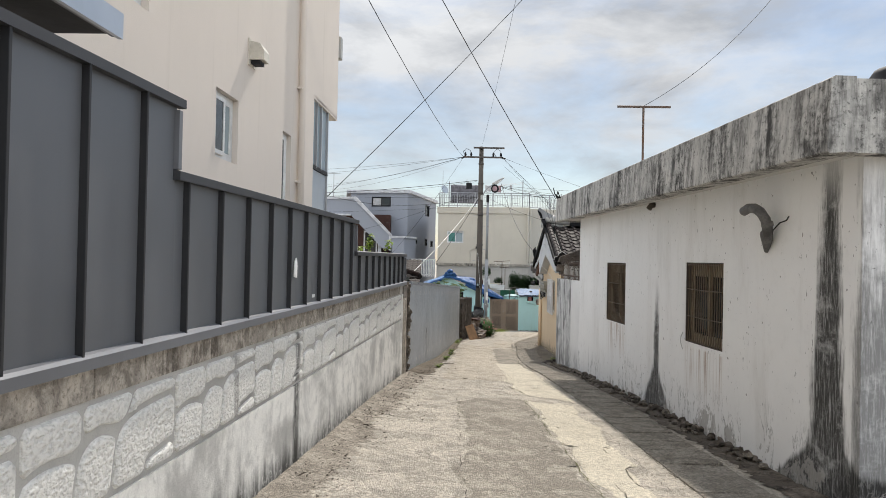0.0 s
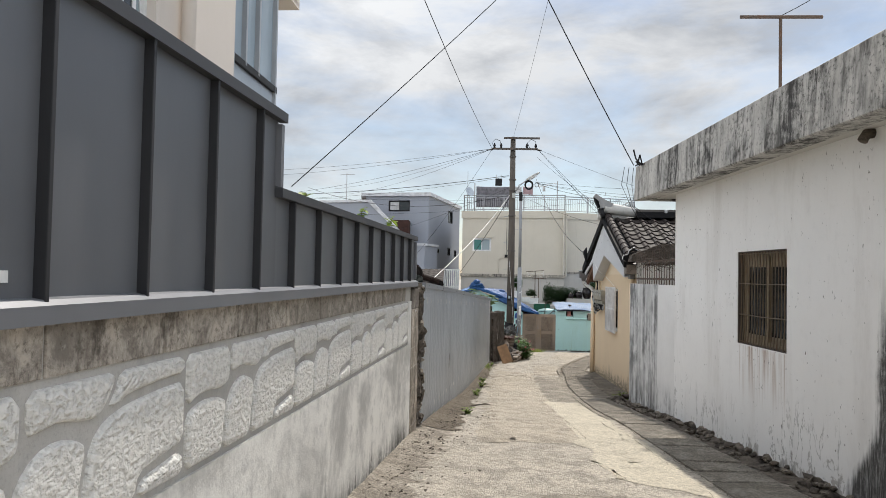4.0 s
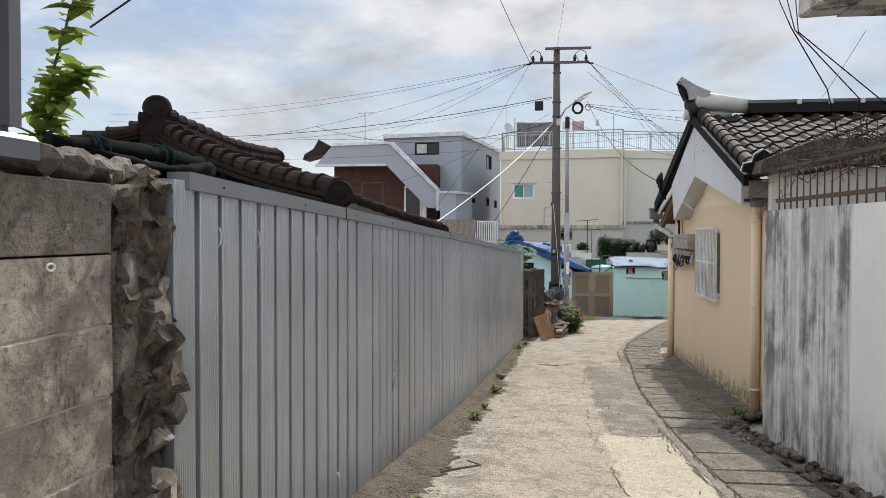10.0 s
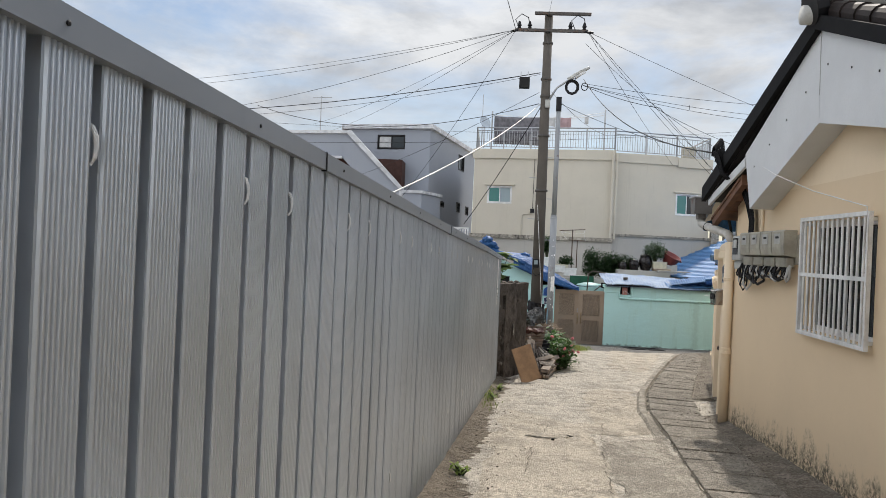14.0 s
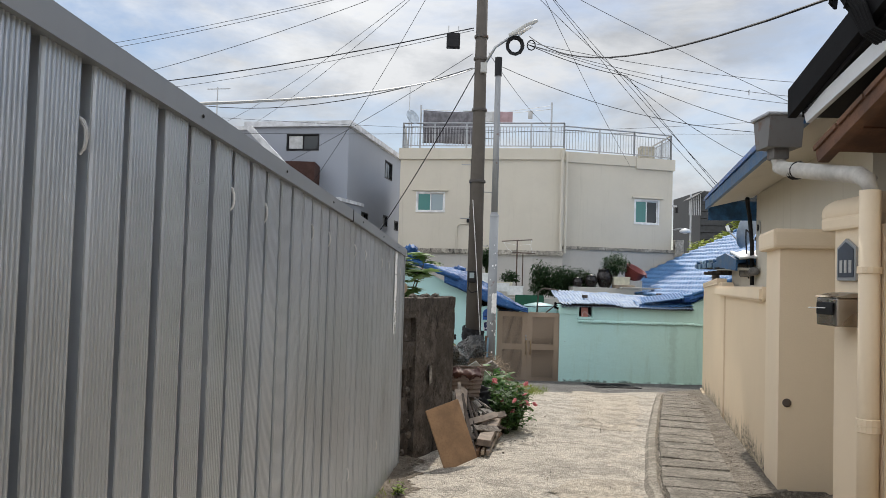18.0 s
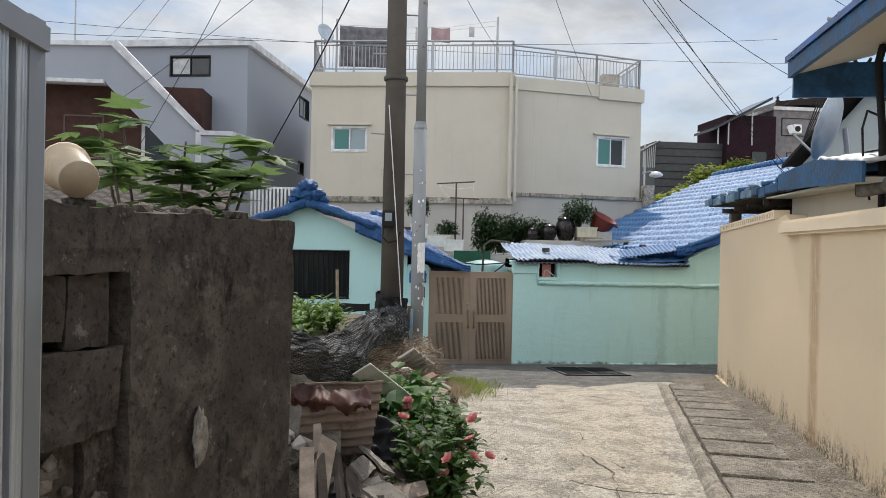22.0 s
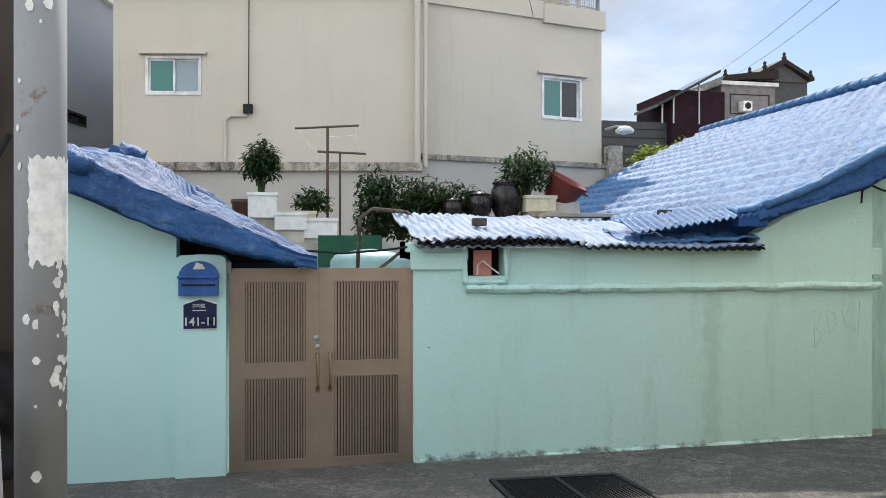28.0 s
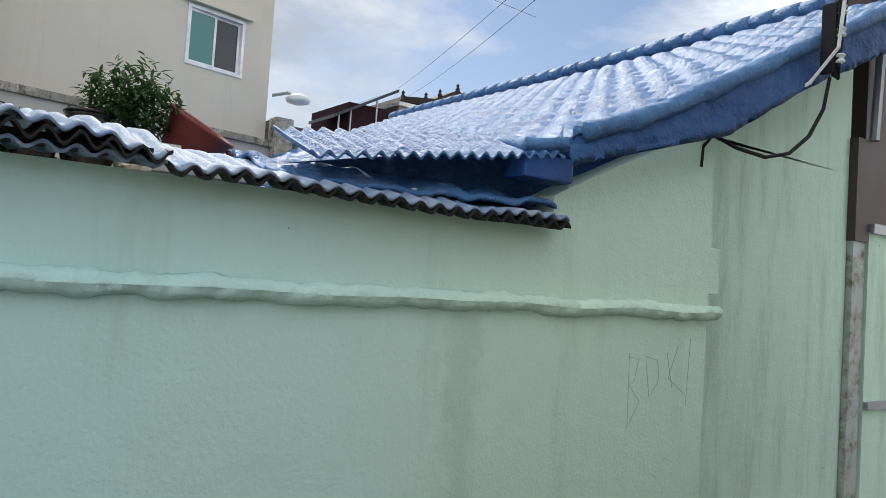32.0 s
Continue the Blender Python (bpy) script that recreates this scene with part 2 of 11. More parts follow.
def paving(name, c, dark, pebble=70.0, worn=0.5, grime=0.5, bump=0.9):
    """Old cast concrete: aggregate laid bare, pale worn skin, dark grit and oily spots."""
    g = Net(name)
    v = g.n.new("ShaderNodeTexVoronoi")
    g.l.new(g.pos, v.inputs["Vector"])
    v.inputs["Scale"].default_value = pebble
    sep = g.n.new("ShaderNodeSeparateColor")
    g.l.new(v.outputs["Color"], sep.inputs[0])
    big, mid, fine = g.noise(0.55, 5, 0.6, distort=0.4), g.noise(3.2, 7, 0.72, distort=0.5), g.noise(26, 5, 0.7)
    stone = g.mix(sep.outputs[0], tint(c, 0.52), tint(c, 1.28))
    stone = g.mix(g.step(v.outputs["Distance"], 0.28, 0.62, 0, 0.62), stone, tint(dark, 0.9))
    skin = g.mix(g.step(fine, 0.38, 0.64), tint(c, 1.22), tint(c, 0.74))
    bare = g.step(g.math("ADD", g.math("MULTIPLY", mid, 0.65), g.math("MULTIPLY", fine, 0.35)), 0.62 - 0.24 * worn, 0.70 - 0.22 * worn)
    col = g.mix(bare, skin, stone)
    col = g.mix(g.step(big, 0.35, 0.7, 0, 0.35), col, tint(c, 0.74))
    grit = g.noise(55, 6, 0.8)
    col = g.mix(g.step(grit, 0.53, 0.63, 0.0, 0.8), col, tint(dark, 1.1))
    col = g.mix(g.step(g.noise(95, 4, 0.75), 0.54, 0.66, 0.0, 0.55), col, tint(c, 1.35))
    col = g.mix(g.step(mid, 0.42, 0.66, 0.0, 0.3), col, tint(c, 0.60))
    spot = g.noise(7.5, 7, 0.78, distort=0.8)
    col = g.mix(g.step(spot, 0.60, 0.76, 0, grime), col, dark)
    drift = g.noise(1.0, 6, 0.72, g.scaled(1.6, 1.3, 1), 0.6)
    col = g.mix(g.step(drift, 0.58, 0.8, 0, grime * 0.45), col, tint(dark, 1.5))
    h = g.math("ADD", g.math("MULTIPLY", v.outputs["Distance"], -0.6), g.math("ADD", mid, g.math("MULTIPLY", fine, 0.6)))
    g.bump(h, bump, 0.03)
    return g.done(col, 0.92, 0, 0.2)


LANE = paving("lane concrete", (0.55, 0.50, 0.425), (0.115, 0.10, 0.082), 70, 0.65, 0.7, 1.0)
SLAB = paving("drain cover concrete", (0.36, 0.325, 0.275), (0.075, 0.067, 0.056), 80, 0.7, 0.75, 1.1)
EDGE = paving("damp dirty concrete", (0.40, 0.355, 0.295), (0.07, 0.06, 0.048), 80, 0.7, 0.7)
ASPHALT = paving("worn asphalt", (0.255, 0.245, 0.23), (0.045, 0.043, 0.04), 90, 0.8, 0.85, 1.1)
BLOCK = concrete("cement block", (0.58, 0.545, 0.485), (0.12, 0.11, 0.095), 0.55, 1.6, 0.9)


def damp_render():
    """Cement render, cloudy and water-marked, with black mould in ragged tongues low down."""
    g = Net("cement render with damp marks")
    c = (0.69, 0.675, 0.635)
    n1, n2, n3 = g.noise(1.1, 7, 0.66, distort=0.5), g.noise(6, 7, 0.72), g.noise(60, 3, 0.6)
    col = g.mix(g.step(n1, 0.36, 0.60), tint(c, 0.62), tint(c, 1.16))
    col = g.mix(g.step(n2, 0.46, 0.70, 0, 0.6), col, tint(c, 0.56))
    x, y, z = g.xyz()
    run = g.noise(1.0, 7, 0.74, g.scaled(6, 6, 0.55))
    col = g.mix(g.step(run, 0.56, 0.76, 0, 0.4), col, (0.20, 0.19, 0.175))
    over = g.math("ADD", z, g.math("MULTIPLY", y, 0.05))
    tongue = g.math("ADD", over, g.math("MULTIPLY", g.math("SUBTRACT", run, 0.5), -0.8))
    wet = g.math("MULTIPLY", g.step(tongue, 0.0, 0.34, 1, 0), g.step(g.noise(14, 6, 0.75), 0.30, 0.52))
    col = g.mix(g.math("MULTIPLY", wet, 0.95), col, (0.03, 0.029, 0.026))
    col = rain_run(g, col, 6.74, 0.10, (0.03, 0.029, 0.026), 0.9)
    g.bump(g.math("ADD", n2, g.math("MULTIPLY", n3, 0.5)), 0.6, 0.008)
    return g.done(col, 0.9, 0, 0.25)


RENDER = damp_render()


def relief_mat():
    """Rough-cast stone: deep dimples, pale crests, grey hollows."""
    g = Net("cast stone relief")
    c = (0.70, 0.685, 0.645)
    n1, n2, n3 = g.noise(36, 3, 0.5, g.scaled(1, 1, 1.3)), g.noise(1.4, 6, 0.65), g.noise(130, 3, 0.6)
    col = g.mix(g.step(n1, 0.34, 0.58), tint(c, 0.88), tint(c, 1.05))
    col = g.mix(g.step(n2, 0.5, 0.75, 0, 0.3), col, tint(c, 0.7))
    col = rain_run(g, col, 6.74, 0.085, (0.07, 0.066, 0.06), 0.8)
    col = rain_run(g, col, 5.18, 0.05, (0.12, 0.11, 0.10), 0.6)
    g.bump(g.math("ADD", g.step(n1, 0.3, 0.65), g.math("MULTIPLY", n3, 0.2)), 0.8, 0.010)
    return g.done(col, 0.9, 0, 0.2)


RELIEF = relief_mat()


def worn(name, c, dark, pale, relief=0.03):
    """Old bare concrete or masonry: rough, blotched, black with running water, with pale scabs."""
    g = Net(name)
    n1, n2, n3 = g.noise(1.6, 7, 0.68, distort=0.6), g.noise(7.5, 8, 0.74, distort=0.4), g.noise(42, 5, 0.7)
    col = g.mix(g.step(n2, 0.36, 0.62), tint(c, 0.55), tint(c, 1.35))
    col = g.mix(g.step(n1, 0.42, 0.6, 0, 0.75), col, tint(c, 0.6))
    run = g.noise(1.0, 7, 0.72, g.scaled(4, 4, 1.4))
    col = g.mix(g.math("MULTIPLY", g.step(run, 0.53, 0.66), g.step(n3, 0.3, 0.55, 0.4, 0.95)), col, dark)
    col = g.mix(g.step(g.noise(11, 6, 0.7), 0.62, 0.68, 0, 0.7), col, pale)
    col = g.mix(g.step(n3, 0.52, 0.68, 0, 0.7), col, tint(dark, 1.3))
    g.bump(g.math("ADD", n2, g.math("MULTIPLY", n3, 0.45)), 1.0, relief)
    return g.done(col, 0.95, 0, 0.15)


OLD = worn("dark weathered concrete", (0.10, 0.085, 0.072), (0.011, 0.010, 0.009), (0.22, 0.20, 0.18), 0.014)
PIER_BLOCK = worn("old pier block", (0.45, 0.395, 0.33), (0.10, 0.082, 0.065), (0.56, 0.52, 0.46), 0.02)
TOP_BLOCK = worn("weathered top course", (0.40, 0.36, 0.31), (0.10, 0.085, 0.07), (0.50, 0.47, 0.42), 0.012)
GRIT = paving("gritty dirt over concrete", (0.29, 0.255, 0.21), (0.08, 0.066, 0.05), 60, 0.8, 0.7, 1.2)
SOIL = paving("dry soil", (0.20, 0.168, 0.13), (0.06, 0.045, 0.032), 55, 0.6, 0.7, 1.2)
CLAD = metal_paint("dark grey cladding", (0.132, 0.139, 0.151), 0.46, 0.2)
CLAD_TRIM = metal_paint("grey flashing", (0.165, 0.17, 0.185), 0.45, 0.2)
SHEET = metal_paint("light grey steel sheet", (0.485, 0.515, 0.555), 0.34, 0.68)
CLAD_CAP = metal_paint("dark grey cap paint", (0.04, 0.041, 0.046), 0.55, 0.1)
# seam ribs near black: the shadow beside them is put into their colour
CLAD_SEAM = metal_paint("dark seam paint", (0.018, 0.0185, 0.021), 0.6, 0.0)
SHEET_RAIL = metal_paint("grey steel rail", (0.235, 0.25, 0.27), 0.45, 0.3)
BLACK = plain("black plastic", (0.013, 0.013, 0.0145), 0.6, spec=0.25)
TRIM_BLACK = plain("black verge paint", (0.010, 0.010, 0.011), 0.8, spec=0.15)
# near-black that stands in for shade in openings and recesses
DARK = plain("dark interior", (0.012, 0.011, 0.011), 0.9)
WHITE = plain("white plastic", (0.72, 0.72, 0.71), 0.45)
GREYP = plain("grey plastic", (0.42, 0.42, 0.40), 0.5)
RUST = metal_paint("rusty iron", (0.10, 0.075, 0.06), 0.7, 0.2, rust=0.8)
BRONZE = metal_paint("bronze paint", (0.37, 0.30, 0.24), 0.36, 0.55)
BRONZE_DARK = metal_paint("dark bronze backing", (0.075, 0.055, 0.043), 0.45, 0.3)
STEEL = metal_paint("galvanised steel", (0.36, 0.37, 0.38), 0.4, 0.6)
STAINLESS = metal_paint("dull stainless steel", (0.40, 0.36, 0.32), 0.24, 0.95)
BLUE = plain("blue roof paint", (0.035, 0.115, 0.36), 0.34, 0.0, 2.0, 0.35, 25, 0.25, 0.01, 0.5)
ROOFTILE = plain("dark roof tile", (0.034, 0.027, 0.025), 0.68, 0.0, 3.0, 0.4, 30, 0.3, 0.006, 0.14, vary=0.6)
OLDTILE = plain("weathered clay tile", (0.021, 0.017, 0.015), 0.9, 0.0, 5.0, 0.5, 30, 0.4, 0.008, 0.1, vary=0.7)
BRICK = plain("brown brick", (0.065, 0.036, 0.03), 0.9, spec=0.15)
PLY = plain("tan plywood", (0.33, 0.20, 0.11), 0.7, 0, 4, 0.3, 50)


def glass_mat(name, c=(0.02, 0.025, 0.028), rough=0.06):
    g = Net(name)
    return g.done(c, rough, 0.0, 0.35)


GLASS = glass_mat("dark window glass")
GLASS_GREEN = glass_mat("green tinted glass", (0.06, 0.19, 0.17), 0.1)
GLASS_LIGHT = glass_mat("curtained glass", (0.28, 0.34, 0.36), 0.08)
PATCH_DARK = paving("coarse grey concrete", (0.43, 0.388, 0.325), (0.105, 0.092, 0.076), 70, 0.8, 0.55, 1.0)
PATCH_MID = paving("grey concrete", (0.525, 0.465, 0.38), (0.13, 0.115, 0.095), 80, 0.6, 0.45)
PATCH_PALE = paving("pale smooth concrete", (0.60, 0.545, 0.44), (0.20, 0.175, 0.14), 90, 0.35, 0.4, 0.7)
CRACK = concrete("dark crack dirt", (0.085, 0.072, 0.055), (0.03, 0.027, 0.02), 0.5)
MOSS = concrete("mossy crack dirt", (0.10, 0.10, 0.04), (0.05, 0.04, 0.02), 0.6)
OLD_BLOCK = worn("weathered cement block", (0.26, 0.23, 0.20), (0.04, 0.035, 0.03), (0.42, 0.40, 0.37), 0.03)
RUBBLE = worn("broken dark masonry", (0.17, 0.145, 0.12), (0.02, 0.018, 0.016), (0.27, 0.245, 0.215), 0.03)
PAPER = plain("white paper", (0.84, 0.84, 0.83), 0.8, 0, 12, 0.2)


def white_wall():
    """Limewash with the damp marks of the white house, set out along the wall."""
    g = Net("limewash with damp marks")
    c = (0.87, 0.87, 0.86)
    n1, n2 = g.noise(0.7, 5, 0.6), g.noise(8.0, 6, 0.7)
    col = g.mix(g.step(n1, 0.3, 0.75, 0, 0.22), c, tint(c, 0.78))
    col = g.mix(g.step(n2, 0.50, 0.82, 0, 0.25), col, tint(c, 0.72))
    wash = g.noise(1.0, 6, 0.7, g.scaled(1.5, 1.5, 0.35))
    col = g.mix(g.step(wash, 0.50, 0.72, 0, 0.28), col, (0.52, 0.50, 0.46))
    x, y, z = g.xyz()
    wob = g.math("MULTIPLY", g.math("SUBTRACT", g.noise(1.0, 5, 0.7, g.scaled(1.4, 1.4, 0.9)), 0.5), 0.30)
    brush = g.noise(1.0, 6, 0.72, g.scaled(16, 16, 1.3))
    hairs = g.noise(1.0, 6, 0.78, g.scaled(60, 60, 5))
    lumps = g.noise(1.0, 6, 0.72, g.scaled(2.2, 2.2, 3.4))
    yy = g.math("ADD", y, wob)
    # black runs of damp: centre along the wall, half width, top
    for mid, half, top, power in ((11.87, 0.19, 1.15, 0.95), (6.95, 0.33, 2.6, 0.97), (6.42, 0.16, 2.5, 0.7)):
        d = g.math("ABSOLUTE", g.math("SUBTRACT", yy, mid))
        wide = g.math("MULTIPLY", g.math("ADD", g.step(z, -0.4, top, 1.0, 0.45), g.step(z, -0.75, 0.0, 2.3, 0)), half)
        m = g.step(g.math("ADD", g.math("SUBTRACT", d, wide), g.math("MULTIPLY", g.math("SUBTRACT", brush, 0.5), 0.30)), -0.09, 0.04, 1, 0)
        m = g.math("MULTIPLY", m, g.step(z, top - 0.55, top + 0.25, 1, 0))
        m = g.math("MULTIPLY", m, g.math("MULTIPLY", g.step(hairs, 0.30, 0.54, 0.5, 1), g.step(lumps, 0.30, 0.48, 0.6, 1)))
        col = g.mix(g.math("MULTIPLY", m, power), col, (0.035, 0.034, 0.032))
    # rust runs under the windows
    run = g.noise(1.0, 4, 0.6, g.scaled(16, 16, 0.5))
    for mid in (9.98, 14.3):
        d = g.math("ABSOLUTE", g.math("SUBTRACT", y, mid))
        m = g.math("MULTIPLY", g.step(d, 0.55, 0.68, 1, 0), g.step(run, 0.45, 0.68))
        m = g.math("MULTIPLY", m, g.math("MULTIPLY", g.step(z, 0.42, 0.46, 1, 0), g.step(z, -0.35, 0.3, 0, 1)))
        col = g.mix(g.math("MULTIPLY", m, 0.75), col, (0.30, 0.185, 0.11))
    # peeled patches low on the wall, small pocks all over
    peel = g.noise(1.7, 7, 0.72, g.scaled(1, 1, 0.75), 0.4)
    over = g.math("ADD", z, g.math("MULTIPLY", y, 0.042))
    lim = g.step(over, -0.35, 0.9, 0.52, 0.75)
    m = g.step(g.math("SUBTRACT", peel, lim), 0.0, 0.025)
    col = g.mix(g.math("MULTIPLY", m, 0.75), col, (0.40, 0.385, 0.36))
    net = g.math("ABSOLUTE", g.math("SUBTRACT", g.noise(1.5, 6, 0.62, g.scaled(1.6, 1.6, 0.55), 0.6), 0.5))
    cr = g.math("MULTIPLY", g.step(net, 0.003, 0.013, 1, 0), g.step(g.math("ADD", over, g.math("MULTIPLY", n1, 1.8)), 0.95, 1.45, 1, 0))
    col = g.mix(g.math("MULTIPLY", cr, 0.6), col, (0.22, 0.215, 0.20))
    pock = g.noise(13.0, 3, 0.5)
    pm = g.math("MAXIMUM", g.step(pock, 0.72, 0.735), g.math("MULTIPLY", g.step(g.noise(1.0, 4, 0.6, g.scaled(30, 30, 11)), 0.66, 0.69), g.step(g.noise(2.2, 3, 0.6), 0.48, 0.54)))
    col = g.mix(g.math("MULTIPLY", pm, 0.8), col, (0.16, 0.155, 0.15))
    moss = g.noise(4.0, 6, 0.75)
    mm = g.step(g.math("SUBTRACT", g.math("ADD", over, 0.42), g.math("MULTIPLY", g.math("SUBTRACT", moss, 0.40), 1.1)), -0.05, 0.06, 1, 0)
    col = g.mix(g.math("MULTIPLY", g.math("MULTIPLY", mm, g.step(g.noise(22, 5, 0.75), 0.36, 0.56, 0.2, 1)), 0.8), col, (0.07, 0.068, 0.06))
    h = g.math("SUBTRACT", g.math("MULTIPLY", n2, 0.5), g.math("MULTIPLY", m, 0.5))
    g.bump(g.math("ADD", h, g.math("MULTIPLY", g.noise(60, 3, 0.6), 0.4)), 0.4, 0.006)
    return g.done(col, 0.85, 0, 0.25)


def fascia():
    """Old concrete edge, black where the rain runs over it."""
    g = Net("black-streaked concrete edge")
    c = (0.60, 0.59, 0.56)
    n1, n2 = g.noise(0.9, 5, 0.6), g.noise(10.0, 6, 0.7)
    col = g.mix(g.step(n1, 0.3, 0.7), tint(c, 0.85), tint(c, 1.05))
    col = g.mix(g.step(n2, 0.5, 0.8, 0, 0.4), col, tint(c, 0.62))
    s1 = g.noise(1.0, 6, 0.72, g.scaled(1.6, 1.6, 0.3))
    s2 = g.noise(1.0, 7, 0.78, g.scaled(7, 7, 0.8))
    m = g.math("MULTIPLY", g.step(s1, 0.34, 0.58), g.step(g.math("ADD", g.math("MULTIPLY", s2, 0.6), g.math("MULTIPLY", g.noise(6, 7, 0.78), 0.4)), 0.41, 0.56))
    col = g.mix(g.math("MULTIPLY", m, 0.95), col, (0.035, 0.034, 0.033))
    s3 = g.noise(24.0, 5, 0.7)
    col = g.mix(g.step(s3, 0.56, 0.66, 0, 0.65), col, (0.05, 0.05, 0.048))
    g.bump(g.math("ADD", n2, g.math("MULTIPLY", s3, 0.6)), 0.5, 0.01)
    return g.done(col, 0.9, 0, 0.25)


GROOVE = concrete("grey joint cement", (0.47, 0.455, 0.425), (0.10, 0.095, 0.085), 0.5)
WHITE_WALL = white_wall()
FASCIA = fascia()


# ---- building tools ----
I4 = Matrix.Identity(4)


def thing(name, m=I4, label="", category="", group="", kind=""):
    ob = new(name)
    ob.empty_display_size = 0.1
    ob.matrix_world = m
    return tagged(ob, label, category, group, kind)


def mesh_of(name, bm, material, smooth=False):
    me = bpy.data.meshes.new(name)
    bm.normal_update()
    bm.to_mesh(me)
    bm.free()
    for mt in material if isinstance(material, (list, tuple)) else (material,):
        me.materials.append(mt)
    if smooth:
        me.polygons.foreach_set("use_smooth", [True] * len(me.polygons))
    return me


def part(name, bm, material, parent=None, label="", m=I4, smooth=False):
    """One bmesh as one mesh object, in the frame of its parent."""
    ob = new(name, mesh_of(name, bm, material, smooth))
    ob.parent = parent
    ob.matrix_basis = m
    return tagged(ob, label)


def again(src, parent, m):
    """One more object on the mesh of src."""
    ob = new(src.name.split(".")[0], src.data)
    ob.parent = parent
    ob.matrix_basis = m
    return ob


def box(x0, x1, y0, y1, z0, z1, bm=None, bevel=0.0, m=None):
    own = bmesh.new() if bm is None or bevel else bm
    v = [own.verts.new((x, y, z)) for z in (z0, z1) for y in (y0, y1) for x in (x0, x1)]
    for f in ((0, 2, 3, 1), (4, 5, 7, 6), (0, 1, 5, 4), (1, 3, 7, 5), (3, 2, 6, 7), (2, 0, 4, 6)):
        own.faces.new([v[i] for i in f])
    if bevel:
        bmesh.ops.bevel(own, geom=own.edges[:], offset=bevel, segments=2, affect="EDGES", profile=0.6)
    if m is not None:
        bmesh.ops.transform(own, matrix=m, verts=v if own is bm and not bevel else own.verts[:])
    if bm is not None and own is not bm:
        me = bpy.data.meshes.new("join")
        own.to_mesh(me)
        own.free()
        bm.from_mesh(me)
        bpy.data.meshes.remove(me)
        return bm
    return own


def tube(points, r, bm=None, seg=8, r1=None, caps=True):
    """A round bar along a line of points, tapering from r to r1."""
    bm = bm or bmesh.new()
    pts = [Vector(p) for p in points]
    rings, up = [], None
    for i, p in enumerate(pts):
        d = (pts[min(i + 1, len(pts) - 1)] - pts[max(i - 1, 0)]).normalized()
        ref = Vector((0, 0, 1)) if abs(d.z) < 0.9 else Vector((1, 0, 0))
        a = d.cross(ref).normalized()
        if up is not None and a.dot(up) < 0:
            a = -a
        up = a
        b = d.cross(a)
        rad = r if r1 is None else r + (r1 - r) * i / (len(pts) - 1)
        rings.append([bm.verts.new(p + (a * math.cos(2 * math.pi * k / seg) + b * math.sin(2 * math.pi * k / seg)) * rad) for k in range(seg)])
    for r0, r2 in zip(rings, rings[1:]):
        for k in range(seg):
            bm.faces.new((r0[k], r0[(k + 1) % seg], r2[(k + 1) % seg], r2[k]))
    if caps:
        bm.faces.new(rings[0][::-1])
        bm.faces.new(rings[-1])
    return bm


def lathe(profile, seg=20, bm=None, at=(0, 0, 0)):
    """A turned shape from (radius, height) rows."""
    bm = bm or bmesh.new()
    rings = [[bm.verts.new((at[0] + r * math.cos(2 * math.pi * k / seg), at[1] + r * math.sin(2 * math.pi * k / seg), at[2] + z)) for k in range(seg)] for r, z in profile]
    for a, b in zip(rings, rings[1:]):
        for k in range(seg):
            bm.faces.new((a[k], a[(k + 1) % seg], b[(k + 1) % seg], b[k]))
    bm.faces.new(rings[0][::-1])
    bm.faces.new(rings[-1])
    return bm


def prism(outline, d0, d1, axis="y", bm=None):
    """A flat outline of (a, b) pushed through from d0 to d1 along an axis."""
    bm = bm or bmesh.new()
    place = {"y": lambda a, b, d: (a, d, b), "x": lambda a, b, d: (d, a, b), "z": lambda a, b, d: (a, b, d)}[axis]
    lo = [bm.verts.new(place(a, b, d0)) for a, b in outline]
    hi = [bm.verts.new(place(a, b, d1)) for a, b in outline]
    n = len(outline)
    bm.faces.new(lo)
    bm.faces.new(hi[::-1])
    for i in range(n):
        bm.faces.new((lo[i], hi[i], hi[(i + 1) % n], lo[(i + 1) % n]))
    bmesh.ops.recalc_face_normals(bm, faces=bm.faces[:])
    return bm


